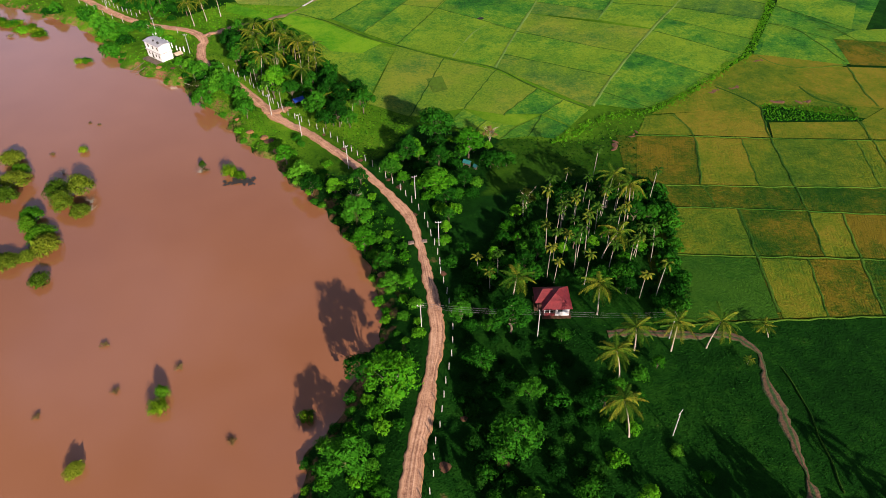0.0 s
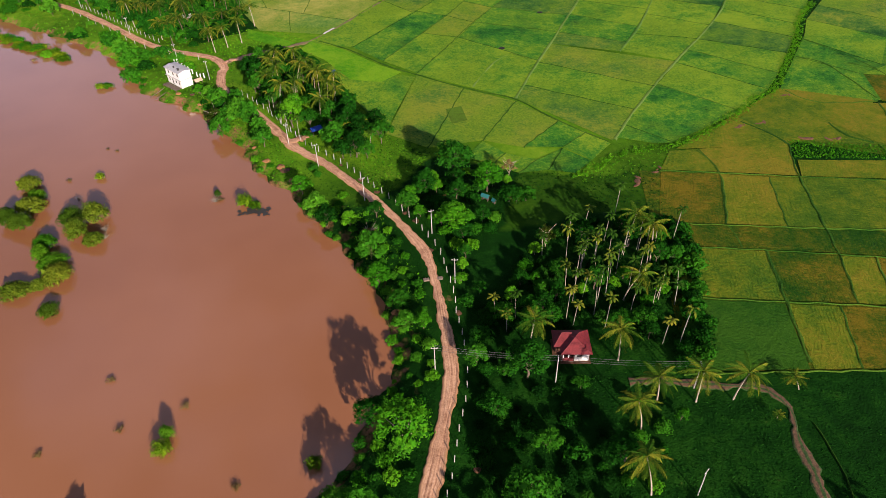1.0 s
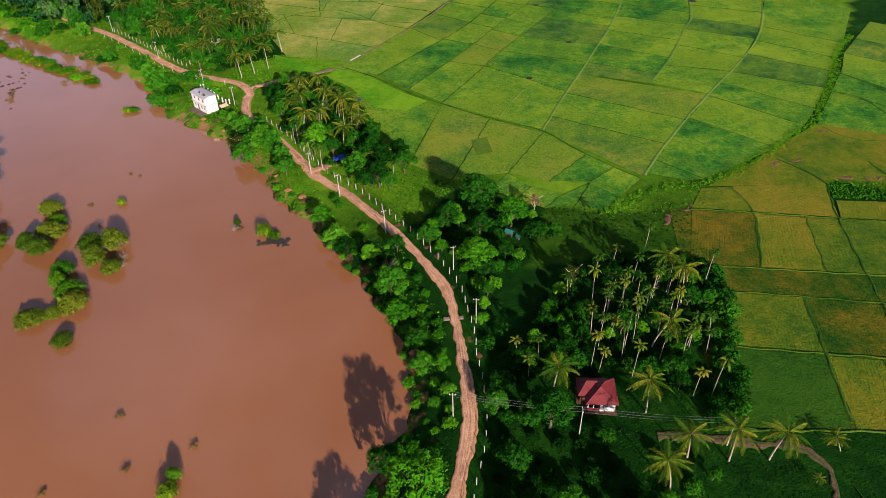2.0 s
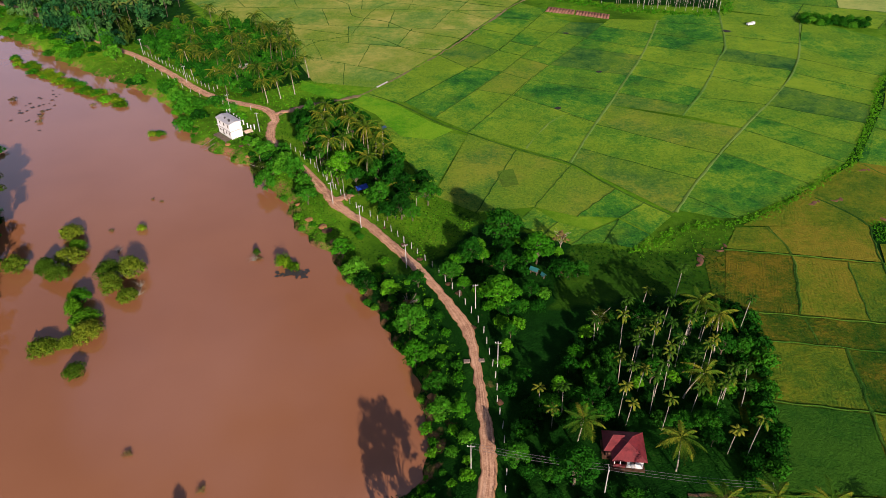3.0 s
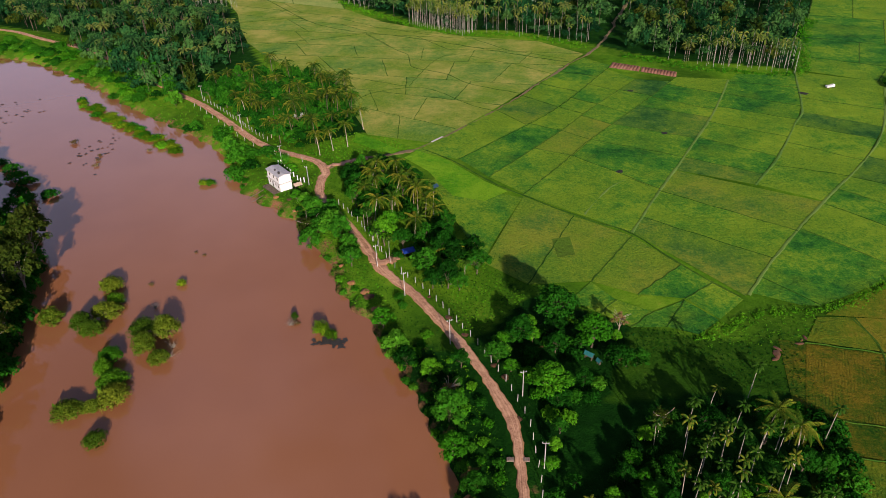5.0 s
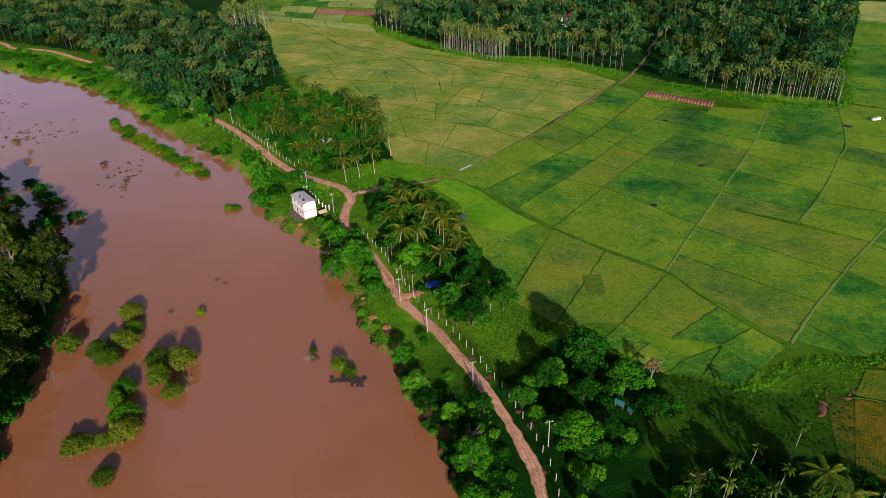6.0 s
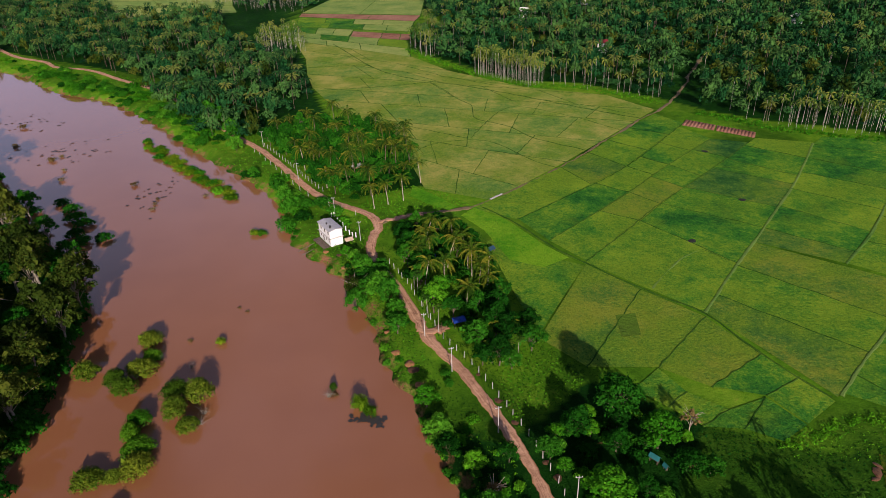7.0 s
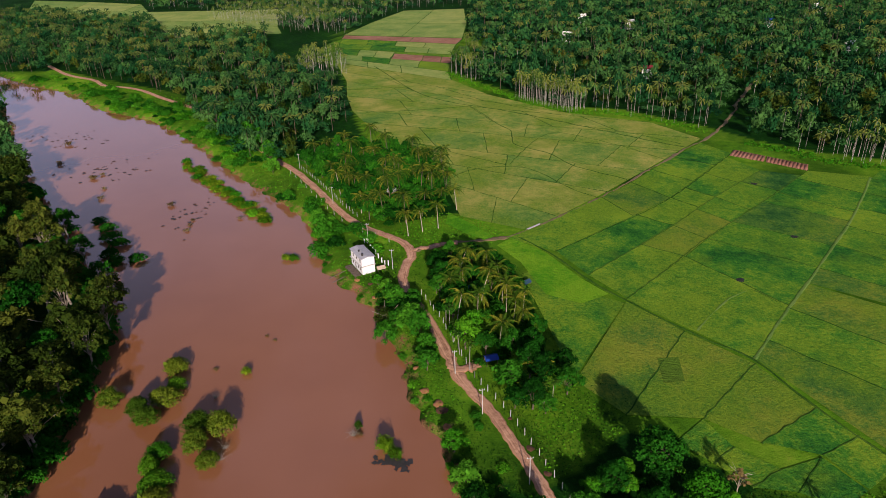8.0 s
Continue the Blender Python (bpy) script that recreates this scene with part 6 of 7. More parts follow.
def wall(parent, a, b, z0, z1, holes, mat, thick=0.2):
    """A wall from a to b, thickness to its left, with openings (start, end, sill, head) cut through it."""
    a, b = Vector((*a, 0)), Vector((*b, 0))
    L = (b - a).length
    m = Matrix.Translation(a) @ Matrix.Rotation(math.atan2(b.y - a.y, b.x - a.x), 4, "Z")
    us = sorted({0.0, L, *[h[0] for h in holes], *[h[1] for h in holes]})
    zs = sorted({z0, z1, *[h[2] for h in holes], *[h[3] for h in holes]})
    full = lambda i, j: 0 <= i < len(us) - 1 and 0 <= j < len(zs) - 1 and not any(h[0] <= us[i] + 1e-6 and h[1] >= us[i + 1] - 1e-6 and h[2] <= zs[j] + 1e-6 and h[3] >= zs[j + 1] - 1e-6 for h in holes)
    bm, seen_v = bmesh.new(), {}

    def vert(i, j, k):
        if (i, j, k) not in seen_v:
            seen_v[(i, j, k)] = bm.verts.new(m @ Vector((us[i], thick * k, zs[j])))
        return seen_v[(i, j, k)]

    for i in range(len(us) - 1):
        for j in range(len(zs) - 1):
            if not full(i, j):
                continue
            bm.faces.new((vert(i, j, 0), vert(i + 1, j, 0), vert(i + 1, j + 1, 0), vert(i, j + 1, 0)))
            bm.faces.new((vert(i, j + 1, 1), vert(i + 1, j + 1, 1), vert(i + 1, j, 1), vert(i, j, 1)))
            for di, dj, p, q in ((-1, 0, (i, j), (i, j + 1)), (1, 0, (i + 1, j + 1), (i + 1, j)), (0, -1, (i + 1, j), (i, j)), (0, 1, (i, j + 1), (i + 1, j + 1))):
                if not full(i + di, j + dj):
                    bm.faces.new((vert(*p, 0), vert(*q, 0), vert(*q, 1), vert(*p, 1)))
    return part("wall", bm, mat, parent)


def bar(bm, a, b, r, sides=5):
    v, f = tube([a, ((Vector(a) + Vector(b)) / 2)[:], b], [r, r, r], sides)
    vs = [bm.verts.new(p) for p in v]
    for q in f:
        bm.faces.new([vs[i] for i in q])
    bm.faces.new(vs[:sides][::-1])
    bm.faces.new(vs[-sides:])
    return bm


def white_house():
    """Two storeys on a slope down to the river; x to the back, y along its length."""
    root = thing("house", None, "two-storey whitewashed house with a grey roof on the river bank", "house")
    root.matrix_basis = Matrix.Translation((-87.3, 204.0, 0.15)) @ Matrix.Rotation(radians(49.0), 4, "Z")
    W, L, H = 4.0, 8.2, 5.1
    river = [(0.9, 1.6, 0.9, 1.9), (2.6, 3.3, 0.9, 1.9), (4.6, 5.4, 0.1, 2.0), (6.4, 7.1, 0.9, 1.9), (0.9, 1.7, 3.4, 4.5), (3.4, 4.2, 3.4, 4.5), (6.0, 6.8, 3.4, 4.5)]
    wall(root, (0, L), (0, 0), -0.8, H, [(L - h[1], L - h[0], h[2], h[3]) for h in river], WHITEWASH)
    wall(root, (0.203, 0.0), (W - 0.203, 0), -0.8, H, [], WHITEWASH)
    wall(root, (W, 0), (W, L), -0.8, H, [(1.5, 2.4, 0.1, 2.1), (5.0, 6.0, 0.9, 2.0)], WHITEWASH)
    wall(root, (W - 0.203, L), (0.203, L), -0.8, H, [(1.5, 2.4, 3.4, 4.5)], WHITEWASH)
    for u0, u1, z0, z1 in river:
        w = part("window" if z0 > 0.5 else "door", boxes((0.10, 0.14, u0, u1, z0, z1)), DARK, root, "dark window opening")
        part("window_frame", boxes((0.02, 0.09, u0, u0 + 0.07, z0, z1), (0.02, 0.09, u1 - 0.07, u1, z0, z1), (0.02, 0.09, u0 + 0.07, u1 - 0.07, z1 - 0.07, z1)), BARK, w)
    part("ledge", boxes((-0.45, -0.003, -0.4, L + 0.2, 2.55, 2.68), (-0.45, W + 0.2, -0.45, -0.003, 2.55, 2.68), bevel=0.02), CONCRETE, root, "concrete sunshade ledge between the storeys")
    rid = H + 0.45
    part("roof", roof_planes(bmesh.new(), [(-0.3, -0.3, H + 0.02), (W / 2, -0.3, rid), (W / 2, L + 0.3, rid), (-0.3, L + 0.3, H + 0.02)], [(W / 2, -0.3, rid), (W + 0.3, -0.3, H + 0.02), (W + 0.3, L + 0.3, H + 0.02), (W / 2, L + 0.3, rid)]), ROOF_GREY, root, "grey sheet roof with dark stains")
    g = bmesh.new()
    for y in (0.1, L - 0.1):
        vs = [g.verts.new((x, y + d, z)) for d in (-0.1, 0.1) for x, z in ((0.02, H), (W - 0.02, H), (W / 2, rid - 0.18))]
        g.faces.new(vs[:3])
        g.faces.new(vs[3:][::-1])
        for i in range(3):
            g.faces.new((vs[i], vs[3 + i], vs[3 + (i + 1) % 3], vs[(i + 1) % 3]))
    part("gable", g, WHITEWASH, root)
    part("roof_tank", bar(bmesh.new(), (1.0, 1.6, H + 0.3), (1.0, 1.6, H + 0.95), 0.35, 12), DARK, root, "small black water tank")
    part("roof_tank", bar(bmesh.new(), (1.2, 4.6, H + 0.3), (1.2, 4.6, H + 0.75), 0.28, 12), DARK, root, "small black water tank")
    part("terrace", boxes((-2.6, -0.46, -0.6, L - 0.4, -1.6, -0.25), bevel=0.05), SOIL, root, "dark earth terrace on the river side")
    for i in range(12):
        part("roof_board", boxes((-2.7, -0.5, -0.6 + i * 0.66, -0.03 + i * 0.66, 0.35 - 0.002 * i, 0.40)), BARK, root, "dark board of the low lean-to")
    for y in (-0.4, 2.4, 5.2, 7.1):
        part("post", boxes((-2.55, -2.43, y, y + 0.12, -0.25, 0.35)), BARK, root)
    for y in (3.2, 6.0):
        part("boat_ramp", bar(bmesh.new(), (-2.6, y, -0.3), (-8.0, y + 1.2, -2.3), 0.11, 6), BARK, root, "log slipway down to the river")


def red_house():
    root = thing("house", None, "small single-storey house with a red hipped tile roof among palms", "house")
    root.matrix_basis = Matrix.Translation((21.4, 89.6, 0.12)) @ Matrix.Diagonal((0.88, 0.86, 0.94, 1)) @ Matrix.Translation((-21.4, -89.6, 0))
    x0, x1, y0, y1, e = 18.5, 23.9, 88.9, 95.0, 2.35
    wall(root, (x0 + 2.403, y0), (x1 - 0.203, y0), 0, e, [(0.5, 1.5, 0.95, 1.8)], WHITEWASH)
    wall(root, (x1, y0), (x1, y1), 0, e, [(1.5, 2.4, 0.9, 1.8), (4.0, 4.9, 0.9, 1.8)], WHITEWASH)
    wall(root, (x1 - 0.203, y1), (17.503, y1), 0, e, [(2.0, 2.9, 0.05, 1.95)], WHITEWASH)
    wall(root, (17.3, y1), (17.3, 91.2), 0, e, [(1.2, 2.1, 0.9, 1.8)], MUD)
    wall(root, (17.503, 91.2), (x0 + 2.197, 91.2), 0, e, [(1.0, 1.9, 0.05, 1.95)], MUD)
    wall(root, (x0 + 2.2, 91.2), (x0 + 2.2, y0), 0, e, [], MUD)
    w = part("window", boxes((x0 + 2.7, x0 + 3.7, y0 + 0.1, y0 + 0.14, 0.95, 1.8)), DARK, root, "dark barred window")
    for i in range(5):
        part("bar", boxes((x0 + 2.78 + i * 0.21, x0 + 2.81 + i * 0.21, y0 + 0.05, y0 + 0.08, 0.95, 1.8)), WIRE, w)
    part("verandah_wall", boxes((x0, x0 + 2.2 - 0.003, y0 + 0.0, y0 + 0.15, 0, 0.85), (x0, x0 + 0.15, y0 + 0.153, 91.19, 0, 0.85), bevel=0.01), ROOF_TILE, root, "low red verandah wall")
    for x in (x0 + 0.02, x0 + 1.1):
        part("verandah_post", boxes((x, x + 0.16, y0, y0 + 0.16, 0.85, e)), WHITEWASH, root)
    part("plinth", boxes((x0 - 0.5, x1 + 0.4, y0 - 0.9, y1 + 0.3, -0.5, 0.0), (16.6, x0 - 0.51, 90.6, y1 + 0.3, -0.5, 0.0), bevel=0.04), SOIL, root, "red earth plinth")
    o, rz = 0.5, 4.25
    A, B, C, D = (x0 - o, y0 - o, e - 0.1), (x1 + o, y0 - o, e - 0.1), (x1 + o, y1 + o, e - 0.1), (x0 - o, y1 + o, e - 0.1)
    R1, R2 = (21.0, 91.2, rz), (21.9, 92.6, rz)
    WL1, WL2, WR = (16.7, 90.6, e - 0.1), (16.7, y1 + o, e - 0.1), (18.5, 93.0, rz - 0.3)
    WJ = (20.6, 93.0, rz - 0.3)
    for poly in ([A, B, R1], [B, C, R2, R1], [C, D, R1, R2], [D, A, R1]):
        part("roof", tiled(poly), ROOF_TILE, root)
    for poly in ([WL1, (x0 - o + 1.6, 90.6, e - 0.1), WJ, WR], [(x0 + 1.0, y1 + o + 0.01, e - 0.09), WL2, WR, WJ], [WL2, WL1, WR]):
        part("roof", tiled(poly), ROOF_TILE, root)
    for p, q in ((A, R1), (B, R1), (R1, R2), (C, R2), (D, R1), (WR, WJ), (WL1, WR), (WL2, WR)):
        part("ridge_tiles", bar(bmesh.new(), (p[0], p[1], p[2] + 0.05), (q[0], q[1], q[2] + 0.05), 0.09, 6), ROOF_TILE, root, "row of weathered ridge tiles")


def tiled(poly, course=0.42):
    """A sloping roof face, laid in overlapping courses."""
    p = [Vector(q) for q in poly]
    lo, hi = min(q.z for q in p), max(q.z for q in p)
    n = (p[1] - p[0]).cross(p[2] - p[0]).normalized()
    if n.z < 0:
        p.reverse()
        n = -n
    k = max(3, int((hi - lo) / course * 2.2))
    bm, kept = bmesh.new(), {}

    def corner(q):
        key = tuple(round(c, 3) for c in q)
        if key not in kept:
            kept[key] = bm.verts.new(q)
        return kept[key]

    for i in range(k):
        z0, z1 = lo + (hi - lo) * i / k, lo + (hi - lo) * (i + 1) / k
        pts = []
        for a, b in zip(p, p[1:] + p[:1]):
            if z0 - 1e-6 <= a.z <= z1 + 1e-6:
                pts.append(a.copy())
            for z in ((z0, z1) if b.z > a.z else (z1, z0)):
                if (a.z - z) * (b.z - z) < -1e-9:
                    pts.append(a.lerp(b, (z - a.z) / (b.z - a.z)))
        if len(pts) < 3:
            continue
        top = [bm.verts.new(q + n * (0.07 - 0.05 * ((q.z - z0) / (z1 - z0)))) for q in pts]
        low = [corner(q - n * 0.08) for q in pts]
        try:
            bm.faces.new(top)
            bm.faces.new(low[::-1])
            for j in range(len(pts)):
                bm.faces.new((top[j], low[j], low[(j + 1) % len(pts)], top[(j + 1) % len(pts)]))
        except ValueError:
            pass
    return bm


white_house()
red_house()


def shed(x, y, turn, w, d, h, mat, label):
    root = thing("shed", None, label, "shed", "sheds among the trees")
    root.matrix_basis = Matrix.Translation((x, y, settle(x, y, 0.0))) @ Matrix.Rotation(radians(turn), 4, "Z")
    for a in (-1, 1):
        for b in (-1, 1):
            part("post", boxes((a * w / 2 - 0.06, a * w / 2 + 0.06, b * d / 2 - 0.06, b * d / 2 + 0.06, -0.3, h - 0.12)), BARK, root)
    part("back_wall", boxes((-w / 2, w / 2, d / 2 + 0.07, d / 2 + 0.12, 0, h - 0.15)), BARK, root)
    part("roof", roof_planes(bmesh.new(), [(-w / 2 - 0.3, -d / 2 - 0.3, h - 0.25), (w / 2 + 0.3, -d / 2 - 0.3, h - 0.25), (w / 2 + 0.3, 0, h + 0.45), (-w / 2 - 0.3, 0, h + 0.45)],
                             [(-w / 2 - 0.3, 0, h + 0.45), (w / 2 + 0.3, 0, h + 0.45), (w / 2 + 0.3, d / 2 + 0.3, h - 0.25), (-w / 2 - 0.3, d / 2 + 0.3, h - 0.25)], thick=0.05), mat, root, "sagging sheet cover")


shed(-39.8, 174.0, 35, 2.6, 2.0, 1.9, BLUE, "open shed under a blue plastic sheet in the trees")
shed(-53.5, 203.5, 20, 1.8, 1.5, 2.0, BLUE, "open shed under a blue plastic sheet among palms")
shed(-40.5, 211.8, 60, 2.0, 1.4, 1.2, plain("dark_sheet", (0.008, 0.03, 0.05), (0.025, 0.07, 0.10), 1.0, 0.5), "low stack under a dark blue-green sheet at the field's edge")
shed(6.6, 140.4, -30, 1.5, 0.6, 1.4, TEAL, "lean shelter under a torn teal sheet")
shed(8.6, 139.0, -50, 0.6, 0.3, 1.0, TEAL, "lean shelter under a torn teal sheet")
shed(-104, 262, 10, 5.0, 4.0, 2.6, ROOF_GREY, "grey-roofed hut inside the palm grove")
for x, y, mat, turn in ((-101, 668, WHITEWASH, 10), (-97, 577, WHITEWASH, -15), (-58, 641, ROOF_GREY, 30), (-30, 470, ROOF_TILE, 5), (91, 752, WHITEWASH, 20), (104, 737, ROOF_TILE, -10), (47, 663, BLUE, 15), (91, 569, WHITEWASH, 40)):
    root = thing("house", None, "distant house roof showing among dense trees", "house", "houses in the woods")
    root.matrix_basis = Matrix.Translation((x, y, 0.1)) @ Matrix.Rotation(radians(turn), 4, "Z")
    part("wall", boxes((-3.0, 3.0, -2.4, 2.4, -0.5, 6.0)), WHITEWASH, root)
    part("roof", roof_planes(bmesh.new(), [(-3.5, -3.0, 5.9), (3.5, -3.0, 5.9), (3.5, 0, 7.6), (-3.5, 0, 7.6)], [(-3.5, 0, 7.6), (3.5, 0, 7.6), (3.5, 3.0, 5.9), (-3.5, 3.0, 5.9)]), mat, root)
    for k in (-2.0, 0.8):
        part("window", boxes((k, k + 1.0, -2.44, -2.402, 3.8, 5.0)), DARK, root)

# ---------- poles, wires, posts ----------
def utility_pole(x, y, h=6.6, turn=0.0, arm=True):
    root = thing("utility_pole", None, "pale concrete utility pole with a short crossarm", "utility pole", "utility poles along the road")
    root.matrix_basis = Matrix.Translation((x, y, settle(x, y, 0.0))) @ Matrix.Rotation(radians(turn), 4, "Z")
    v, f = tube([(0, 0, -0.8), (0, 0, h * 0.5), (0, 0, h)], [0.10, 0.085, 0.06], 8)
    under("shaft", mesh_of("shaft", v, f, CONCRETE), root)
    if arm:
        part("crossarm", boxes((-0.6, 0.6, -0.04, 0.04, h - 0.43, h - 0.35), bevel=0.01), CONCRETE, root)
        for k in (-0.52, 0.0, 0.52):
            part("insulator", bar(bmesh.new(), (k, 0, h - 0.34), (k, 0, h - 0.12), 0.045, 6), WHITEWASH, root, "white insulator")


POLES = [(-6, 127, 20), (-0.8, 110, 0), (-4.4, 86, 0), (17, 84, 90), (41, 82.5, 90), (36, 62, 45), (-36.3, 155.6, 30), (-22.6, 139.9, 30), (-95, 224, 30), (-151, 277, 30), (-79.6, 208.4, 10), (-120, 247.5, 35), (-46, 166.5, 30), (-6.0, 58, 0)]
for x, y, a in POLES[:13]:
    utility_pole(x, y, 6.6, a)


def wires(a, b):
    root = thing("overhead_wires", None, "sagging overhead wires between utility poles", "wires", "wires along the poles")
    A, B = Vector((a[0], a[1], settle(*a[:2], 0.0) + 6.45)), Vector((b[0], b[1], settle(*b[:2], 0.0) + 6.45))
    s = Vector((-(B - A).y, (B - A).x, 0)).normalized()
    for k in (-0.52, 0.0, 0.52):
        u = np.linspace(0, 1, 9)
        p = [((A + s * k).lerp(B + s * k, t) - Vector((0, 0, 0.55 * 4 * t * (1 - t))))[:] for t in u]
        under("wire", mesh_of("wire", *tube(p, [0.018] * 9, 4), WIRE), root)


for a, b in ((2, 3), (3, 4)):
    wires(POLES[a], POLES[b])

post_mesh = mesh_of("fence_post", *join([tube([(0, 0, -0.4), (0, 0, 0.9), (0.01, 0, 1.75)], [0.085, 0.08, 0.07], 6), tube([(0.01, 0, 1.75), (0.01, 0, 1.76)], [0.07, 0.005], 6)]), CONCRETE)


def fence_post(x, y, group):
    ob = thing("fence_post", post_mesh, "slim whitish concrete fence post", "post", group)
    ob.matrix_basis = Matrix.Translation((x, y, settle(x, y, 0.0))) @ pose(0, 0, 0, rngp.uniform(-3, 3), rngp.uniform(-3, 3), rngp.uniform(0, 360))


d_ = np.gradient(road_line, axis=0)
d_ /= np.linalg.norm(d_, axis=1)[:, None]
for i in range(28, len(road_line), 5):
    x, y = road_line[i]
    nx, ny = d_[i, 1], -d_[i, 0]
    if y < 196 or 236 < y < 276:
        fence_post(x + nx * 3.0 + rngp.uniform(-0.2, 0.2), y + ny * 3.0, "fence posts along the road")
    if 226 < y < 276 and i % 2:
        fence_post(x - nx * 2.9, y - ny * 2.9, "fence posts along the road")
pillar_mesh = mesh_of("pillar", *join([tube([(0, 0, -0.5), (0, 0, 1.2), (0, 0, 1.5)], [0.17, 0.17, 0.16], 8), tube([(0, 0, 1.5), (0, 0, 1.62), (0, 0, 1.63)], [0.21, 0.21, 0.01], 8)]), WHITEWASH)
for x, y in ((-96.0, 223.3), (-95.1, 223.4), (-92.2, 219.8), (-90.7, 218.5), (-89.3, 217.3), (-87.3, 215.0), (-85.1, 212.7), (-83.5, 211.3), (-82.3, 211.2)):
    ob = thing("pillar", pillar_mesh, "short whitewashed pillar in a row behind the house", "pillar", "pillars behind the white house")
    ob.matrix_basis = Matrix.Translation((x, y, settle(x, y, 0.0))) @ pose(0, 0, 0, rngp.uniform(-2, 2), rngp.uniform(-2, 2), 0)

# ---------- small things of the land ----------
def mound(name, x, y, r, h, mat, label, seed, group=""):
    rng = np.random.default_rng(seed)
    k, rings = 14, [(1.0, -0.15), (0.8, 0.35), (0.5, 0.8), (0.2, 1.0), (0.004, 1.02)]
    v = [[rr * r * (1 + 0.18 * math.sin(3 * a + seed) + rng.normal(0, 0.06)) * math.cos(a), rr * r * (1 + 0.18 * math.cos(2 * a + seed)) * math.sin(a), z * h * (1 + rng.normal(0, 0.08))] for rr, z in rings for a in np.arange(k) * 2 * math.pi / k]
    f = [(i * k + j, i * k + (j + 1) % k, (i + 1) * k + (j + 1) % k, (i + 1) * k + j) for i in range(4) for j in range(k)]
    ob = thing(name, mesh_of(name, v, f, mat, smooth=True), label, name.replace("_", " "), group, "")
    ob.location = (x, y, settle(x, y, 0.0))
    return ob


for i, (x, y, r) in enumerate(((2.5, 66.4, 1.2), (-1.0, 57.4, 1.4), (8.3, 57.9, 1.1), (13, 142, 1.8), (-10, 131.5, 1.0), (-12.6, 134.6, 1.1), (-20, 143.4, 1.0), (-24.6, 148.8, 0.9), (-6.2, 120.6, 1.0), (-0.2, 101, 0.8), (-30.5, 156, 0.8), (-42, 151, 1.3), (-45, 155, 1.4), (-83, 200, 1.2), (-263, 352, 3.5), (-258, 362, 3.0), (-33, 219, 1.0))):
    mound("earth_mound", x, y, r * (0.65 + 0.35 * ((i * 7) % 5) / 4), 0.13 * r, SOIL, "small mound of bare reddish earth", i, "earth mounds")
for i, (x, y, r) in enumerate(((15.6, 231.0, 1.5), (32, 264, 1.5), (22, 307.5, 1.5), (88.5, 311, 2.2))):
    mound("field_well", x, y, r, 0.42, POND, "small dark pond hole in the paddy field", 30 + i, "field wells")
truck = thing("pickup_truck", None, "small white pickup truck parked on a field bund", "truck")
truck.matrix_basis = Matrix.Translation((100.2, 318.5, 0.3)) @ Matrix.Rotation(radians(25), 4, "Z") @ Matrix.Scale(0.72, 4)
part("cab", boxes((1.0, 2.6, -0.85, 0.85, 0.5, 1.9), bevel=0.15), WHITEWASH, truck)
part("windscreen", boxes((2.55, 2.63, -0.7, 0.7, 1.15, 1.7)), DARK, truck)
part("cargo_bed", boxes((-2.4, 0.95, -0.9, 0.9, 0.55, 1.5), bevel=0.06), WHITEWASH, truck)
for x in (-1.5, 1.8):
    for y in (-0.85, 0.85):
        part("wheel", bar(bmesh.new(), (x, y - 0.1, 0.33), (x, y + 0.1, 0.33), 0.33, 12), DARK, truck)
for i, (x, y, r) in enumerate(((-42.5, 151.5, 2.0), (-46.5, 157, 2.2), (-40, 147.5, 1.6), (-51, 160.5, 1.8), (-56, 168, 1.5), (-79, 194.5, 1.6), (-88, 201.5, 1.7), (-14.5, 99, 1.3), (-15.5, 91, 1.2), (-13, 103, 1.2), (-105, 214, 1.6))):
    mound("bank_scarp", x, y, r * 0.6, 0.3, CLAY, "bare orange earth scarp on the river bank", 70 + i, "earth scarps")
slab = thing("culvert_slab", None, "pale concrete slab over a field channel", "slab", kind="structure")
slab.matrix_basis = Matrix.Translation((-47, 249.6, 0)) @ Matrix.Rotation(radians(60), 4, "Z")
part("slab", boxes((-3.0, 3.0, -0.34, 0.34, 0.1, 0.42), bevel=0.04), CONCRETE, slab)
rngf = np.random.default_rng(91)
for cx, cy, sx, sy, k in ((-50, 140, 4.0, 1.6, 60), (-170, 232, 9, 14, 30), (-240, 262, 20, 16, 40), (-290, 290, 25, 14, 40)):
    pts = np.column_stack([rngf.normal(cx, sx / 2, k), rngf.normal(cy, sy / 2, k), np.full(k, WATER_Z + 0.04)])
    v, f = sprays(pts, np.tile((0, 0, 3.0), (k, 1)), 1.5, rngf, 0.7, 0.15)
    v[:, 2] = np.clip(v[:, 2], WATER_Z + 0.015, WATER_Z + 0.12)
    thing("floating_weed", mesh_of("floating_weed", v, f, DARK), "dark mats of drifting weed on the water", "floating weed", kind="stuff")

herbs("bright_grass", scatter([(-20, 140), (-12, 152), (-8, 160), (-21, 174), (-26, 160), (-24, 148)], 0.95, 41, 4, clear), REED, 0.40, 0.08, 0.32, 8, "sunny patch of yellow-green grass and weeds", 42)
herbs("bright_grass", scatter([(-32, 140), (-38, 150), (-46, 162), (-58, 180), (-74, 200), (-78, 210), (-104, 212), (-92, 200), (-70, 180), (-54, 160), (-44, 148)], 1.0, 43, 4, clear), REED, 0.42, 0.1, 0.4, 8, "yellow-green grass and weeds on the river bank", 44)

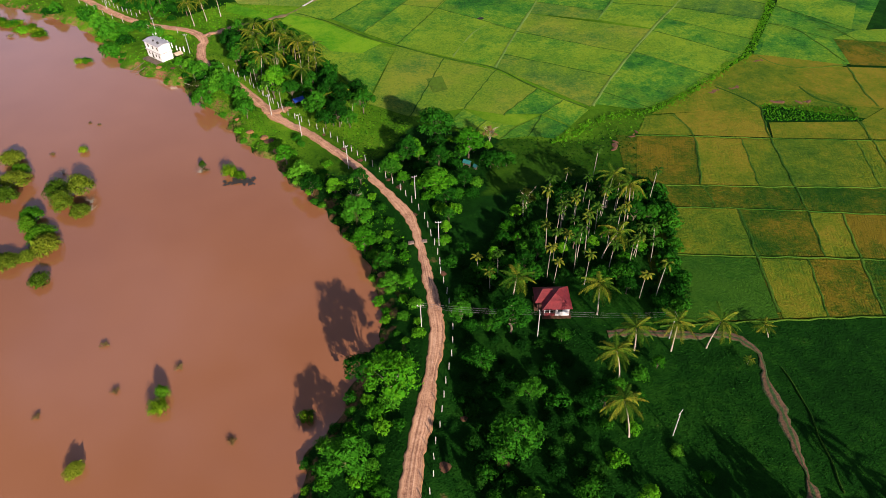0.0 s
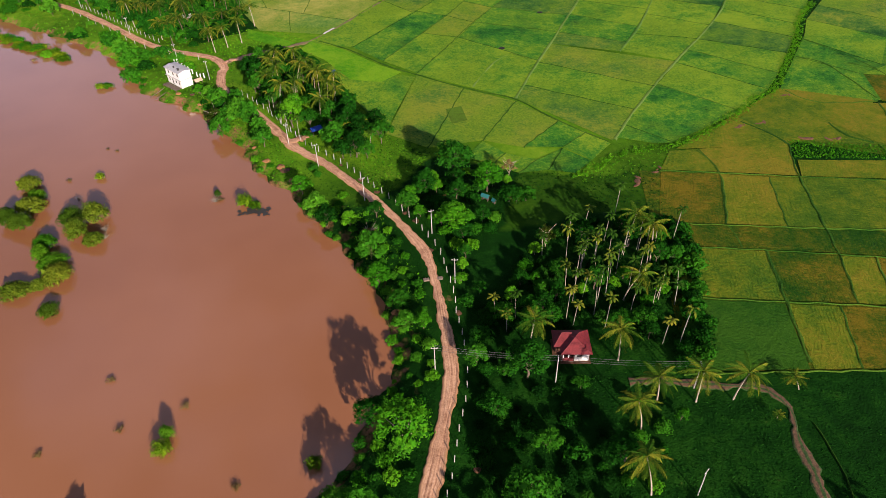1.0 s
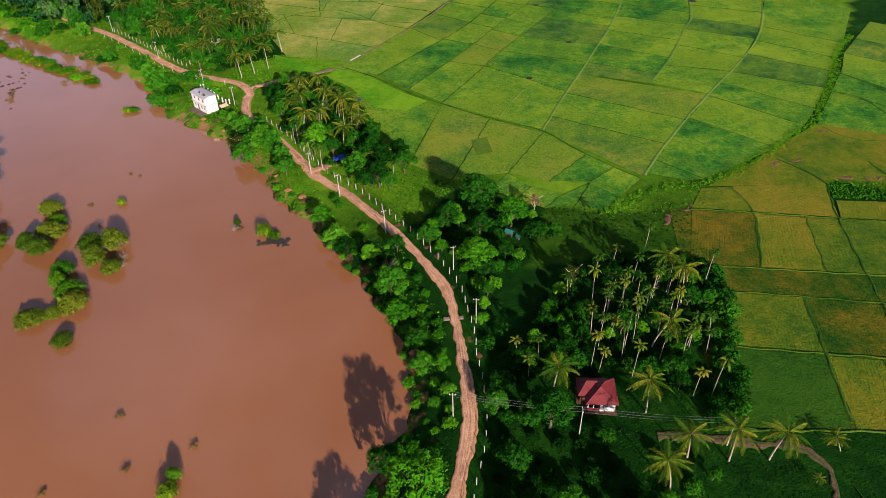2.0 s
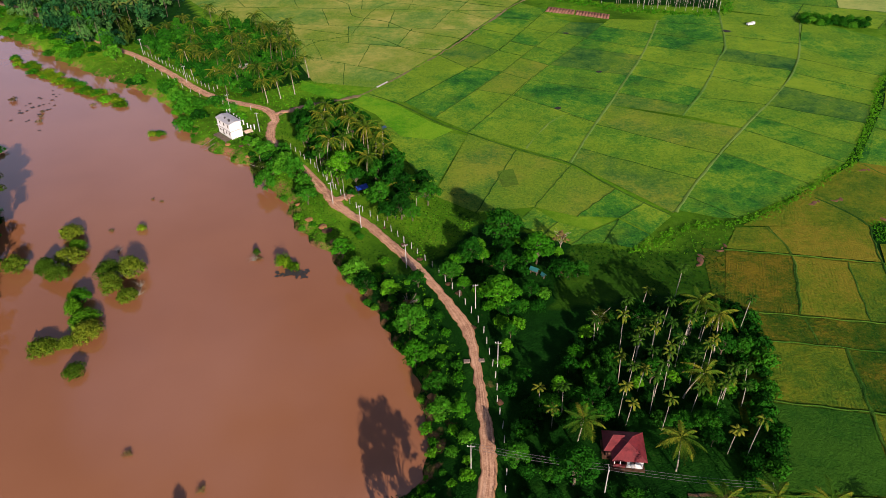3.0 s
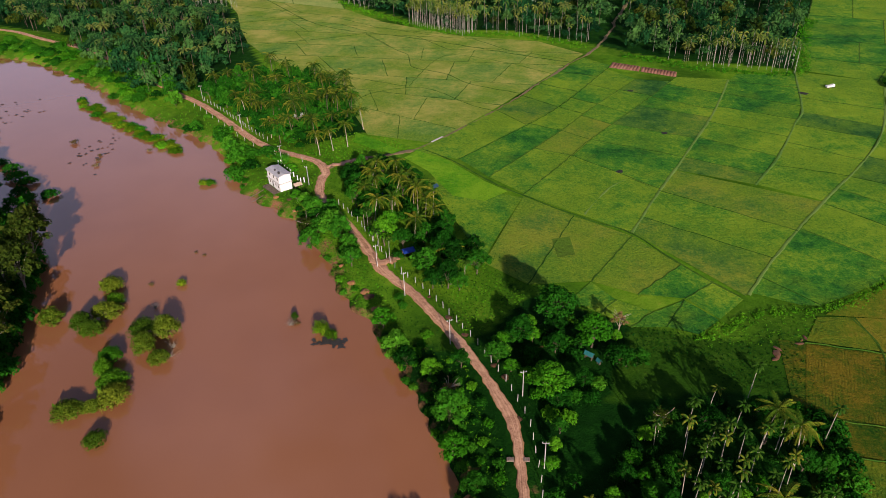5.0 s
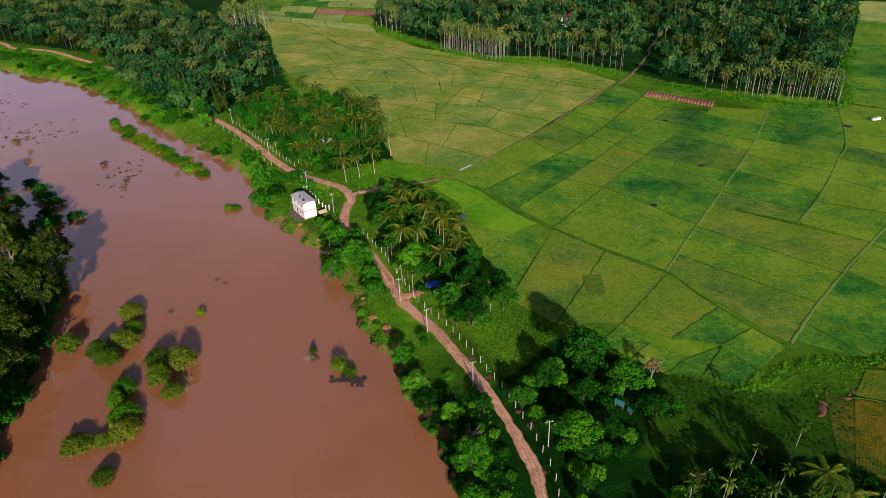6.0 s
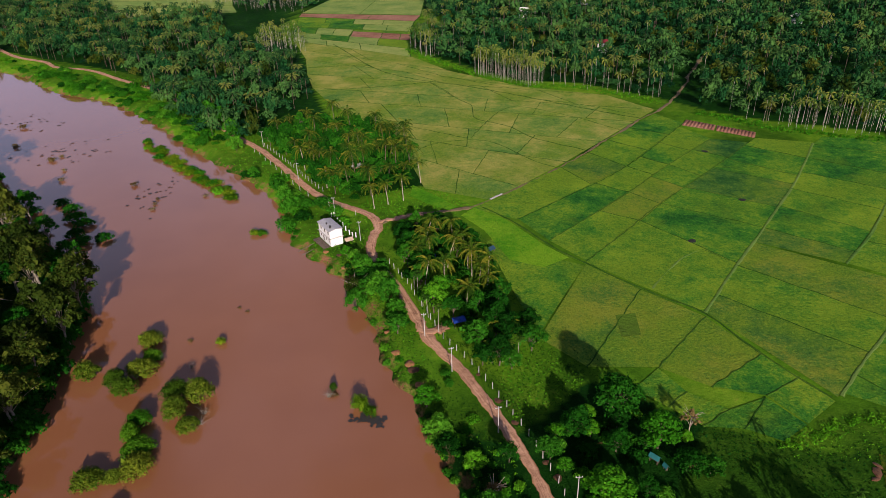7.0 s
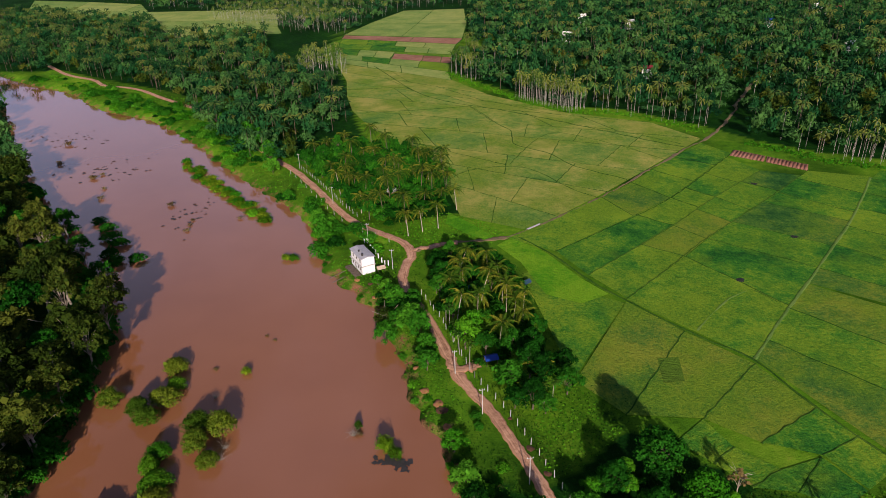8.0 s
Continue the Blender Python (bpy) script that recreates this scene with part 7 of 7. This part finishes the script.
off_track = lambda X, Y: clear(X, Y) & (np.min([np.hypot(X - a, Y - b) for a, b in track_line[::2]], axis=0) > 1.8)
herbs("bright_grass", scatter([(-90, 229), (-88, 243), (-79, 253), (-66, 250), (-50, 238), (-58, 234), (-74, 229)], 1.0, 45, 4, off_track), REED, 0.5, 0.08, 0.3, 8, "sunny yellow-green grass beside the road fork", 46)

herbs("meadow_grass", scatter([(40, 40), (100, 40), (108, 83), (62, 85), (57, 80), (58, 60), (54, 40)], 1.15, 51, 4, clear), HERB, 0.25, 0.10, 0.32, 6, "deep green meadow grass in tufts", 52)
herbs("undergrowth", scatter([(12, 154), (30, 150), (50, 156), (50, 134), (42, 137), (30, 135), (18, 128), (12, 140)], 1.2, 53, 4, clear), HERB, 0.40, 0.15, 0.5, 6, "rank green weeds in a hollow, darkened to stand for shade", 54)
herbs("bright_grass", scatter([(28, 151), (44, 160), (56, 162), (52, 153), (38, 149)], 1.3, 55, 4), REED, 0.40, 0.15, 0.45, 6, "bright weeds beside the field ditch", 56)
PINK_SOIL = plain("pinkish_soil", (0.055, 0.030, 0.012), (0.19, 0.080, 0.036), 0.9, 0.95)
for i, (x, y, r, a) in enumerate(((79, 174, 2.0, 40), (85, 176, 1.9, 30), (94, 167.6, 2.0, -5), (101, 167.2, 1.7, -5), (44.6, 147.6, 1.9, 80), (51, 152.4, 1.3, 60), (98, 192, 1.6, 20))):
    for k in range(3):                                     # each patch is broken up by grass
        px, py = x + (k - 1) * r * 0.8 * math.cos(radians(a)) + 0.35 * math.sin(5 * k + i), y + (k - 1) * r * 0.8 * math.sin(radians(a)) + 0.5 * math.cos(7 * k + i)
        patch = mound("soil_patch", px, py, r * (0.42 + 0.16 * math.sin(3 * i + 2 * k)), 0.14, PINK_SOIL, "flat patch of bare reddish earth beside a plot", 60 + 3 * i + k, "soil patches")
        patch.rotation_euler = (0, 0, radians(a + 50 * (k - 1)))
        patch.scale = (1.4, 0.65, 1.0)
        patch.location.z = ground_z(px, py) + 0.1

for x, y, h in ((-50.5, 179, 6), (-47.5, 174, 6.5), (-44, 171, 6), (-25, 163.5, 5), (-23.5, 165, 5.5), (-26.5, 162.5, 4.5), (-53, 183, 7), (-55.5, 187, 6.5), (-30, 163, 5)):
    areca(x, y, h, "slim palms beside the road")
TAN = plain("tan_sheet", (0.30, 0.22, 0.14), (0.52, 0.42, 0.30), 1.2, 0.8)
shed(-83.3, 208.0, 45, 2.0, 1.5, 1.2, TAN, "low stack under a tan sheet beside the house")
culvert = thing("road_culvert", None, "rough stone culvert with head walls across the dirt road", "culvert", kind="structure")
culvert.matrix_basis = Matrix.Translation((-5.3, 111.0, ground_z(-5.3, 111.0))) @ Matrix.Rotation(radians(8), 4, "Z")
for a, b in ((-2.1, -0.85), (0.8, 1.95)):
    wall = part("head_wall", boxes((a, b, -0.42, 0.42, -0.9, 0.12), bevel=0.06), STONE, culvert)
    for i in range(4):
        w = (b - a) / 4
        part("coping_stone", boxes((a + i * w + 0.02, a + (i + 1) * w - 0.02, -0.46 + 0.05 * (i % 2), 0.45 - 0.04 * (i % 3), 0.122, 0.20 + 0.03 * ((i * 3) % 4)), bevel=0.03), STONE, wall)

for pts, seed in (([(-150, 460), (-128, 436), (-92, 407), (-62, 388), (-35, 390), (-8, 377), (3, 369)], 61), ([(22, 357), (44, 345), (58, 339), (92, 336), (102, 374), (120, 430)], 62)):
    ln = smooth_line(pts, 0.9)
    rg = np.random.default_rng(seed)
    herbs("woodside_growth", np.concatenate([ln + rg.normal(0, 2.0, ln.shape) for _ in range(3)]), REED if seed == 61 else CROP, 0.8, 0.4, 1.8, 7, "bright brush and tall grass along the edge of the woods", seed, 0.6)
thicket("hedge", [(BUSHES[("feather", "bush")[i % 2]], x, y, (1.1, 1.2)[i % 2], 1.1) for i, (x, y) in enumerate(scatter([(121, 322), (146, 314), (150, 324), (124, 332)], 2.7, 63))], "dense tall hedge of bushes between fields", 63)
herbs("bright_grass", scatter([(-14, 90), (-5, 92), (-8, 112), (-20, 137), (-31, 140), (-22, 121), (-17, 106)], 1.1, 57, 4, clear), REED, 0.36, 0.1, 0.4, 7, "yellow-green grass between the bushes on the river bank", 58)
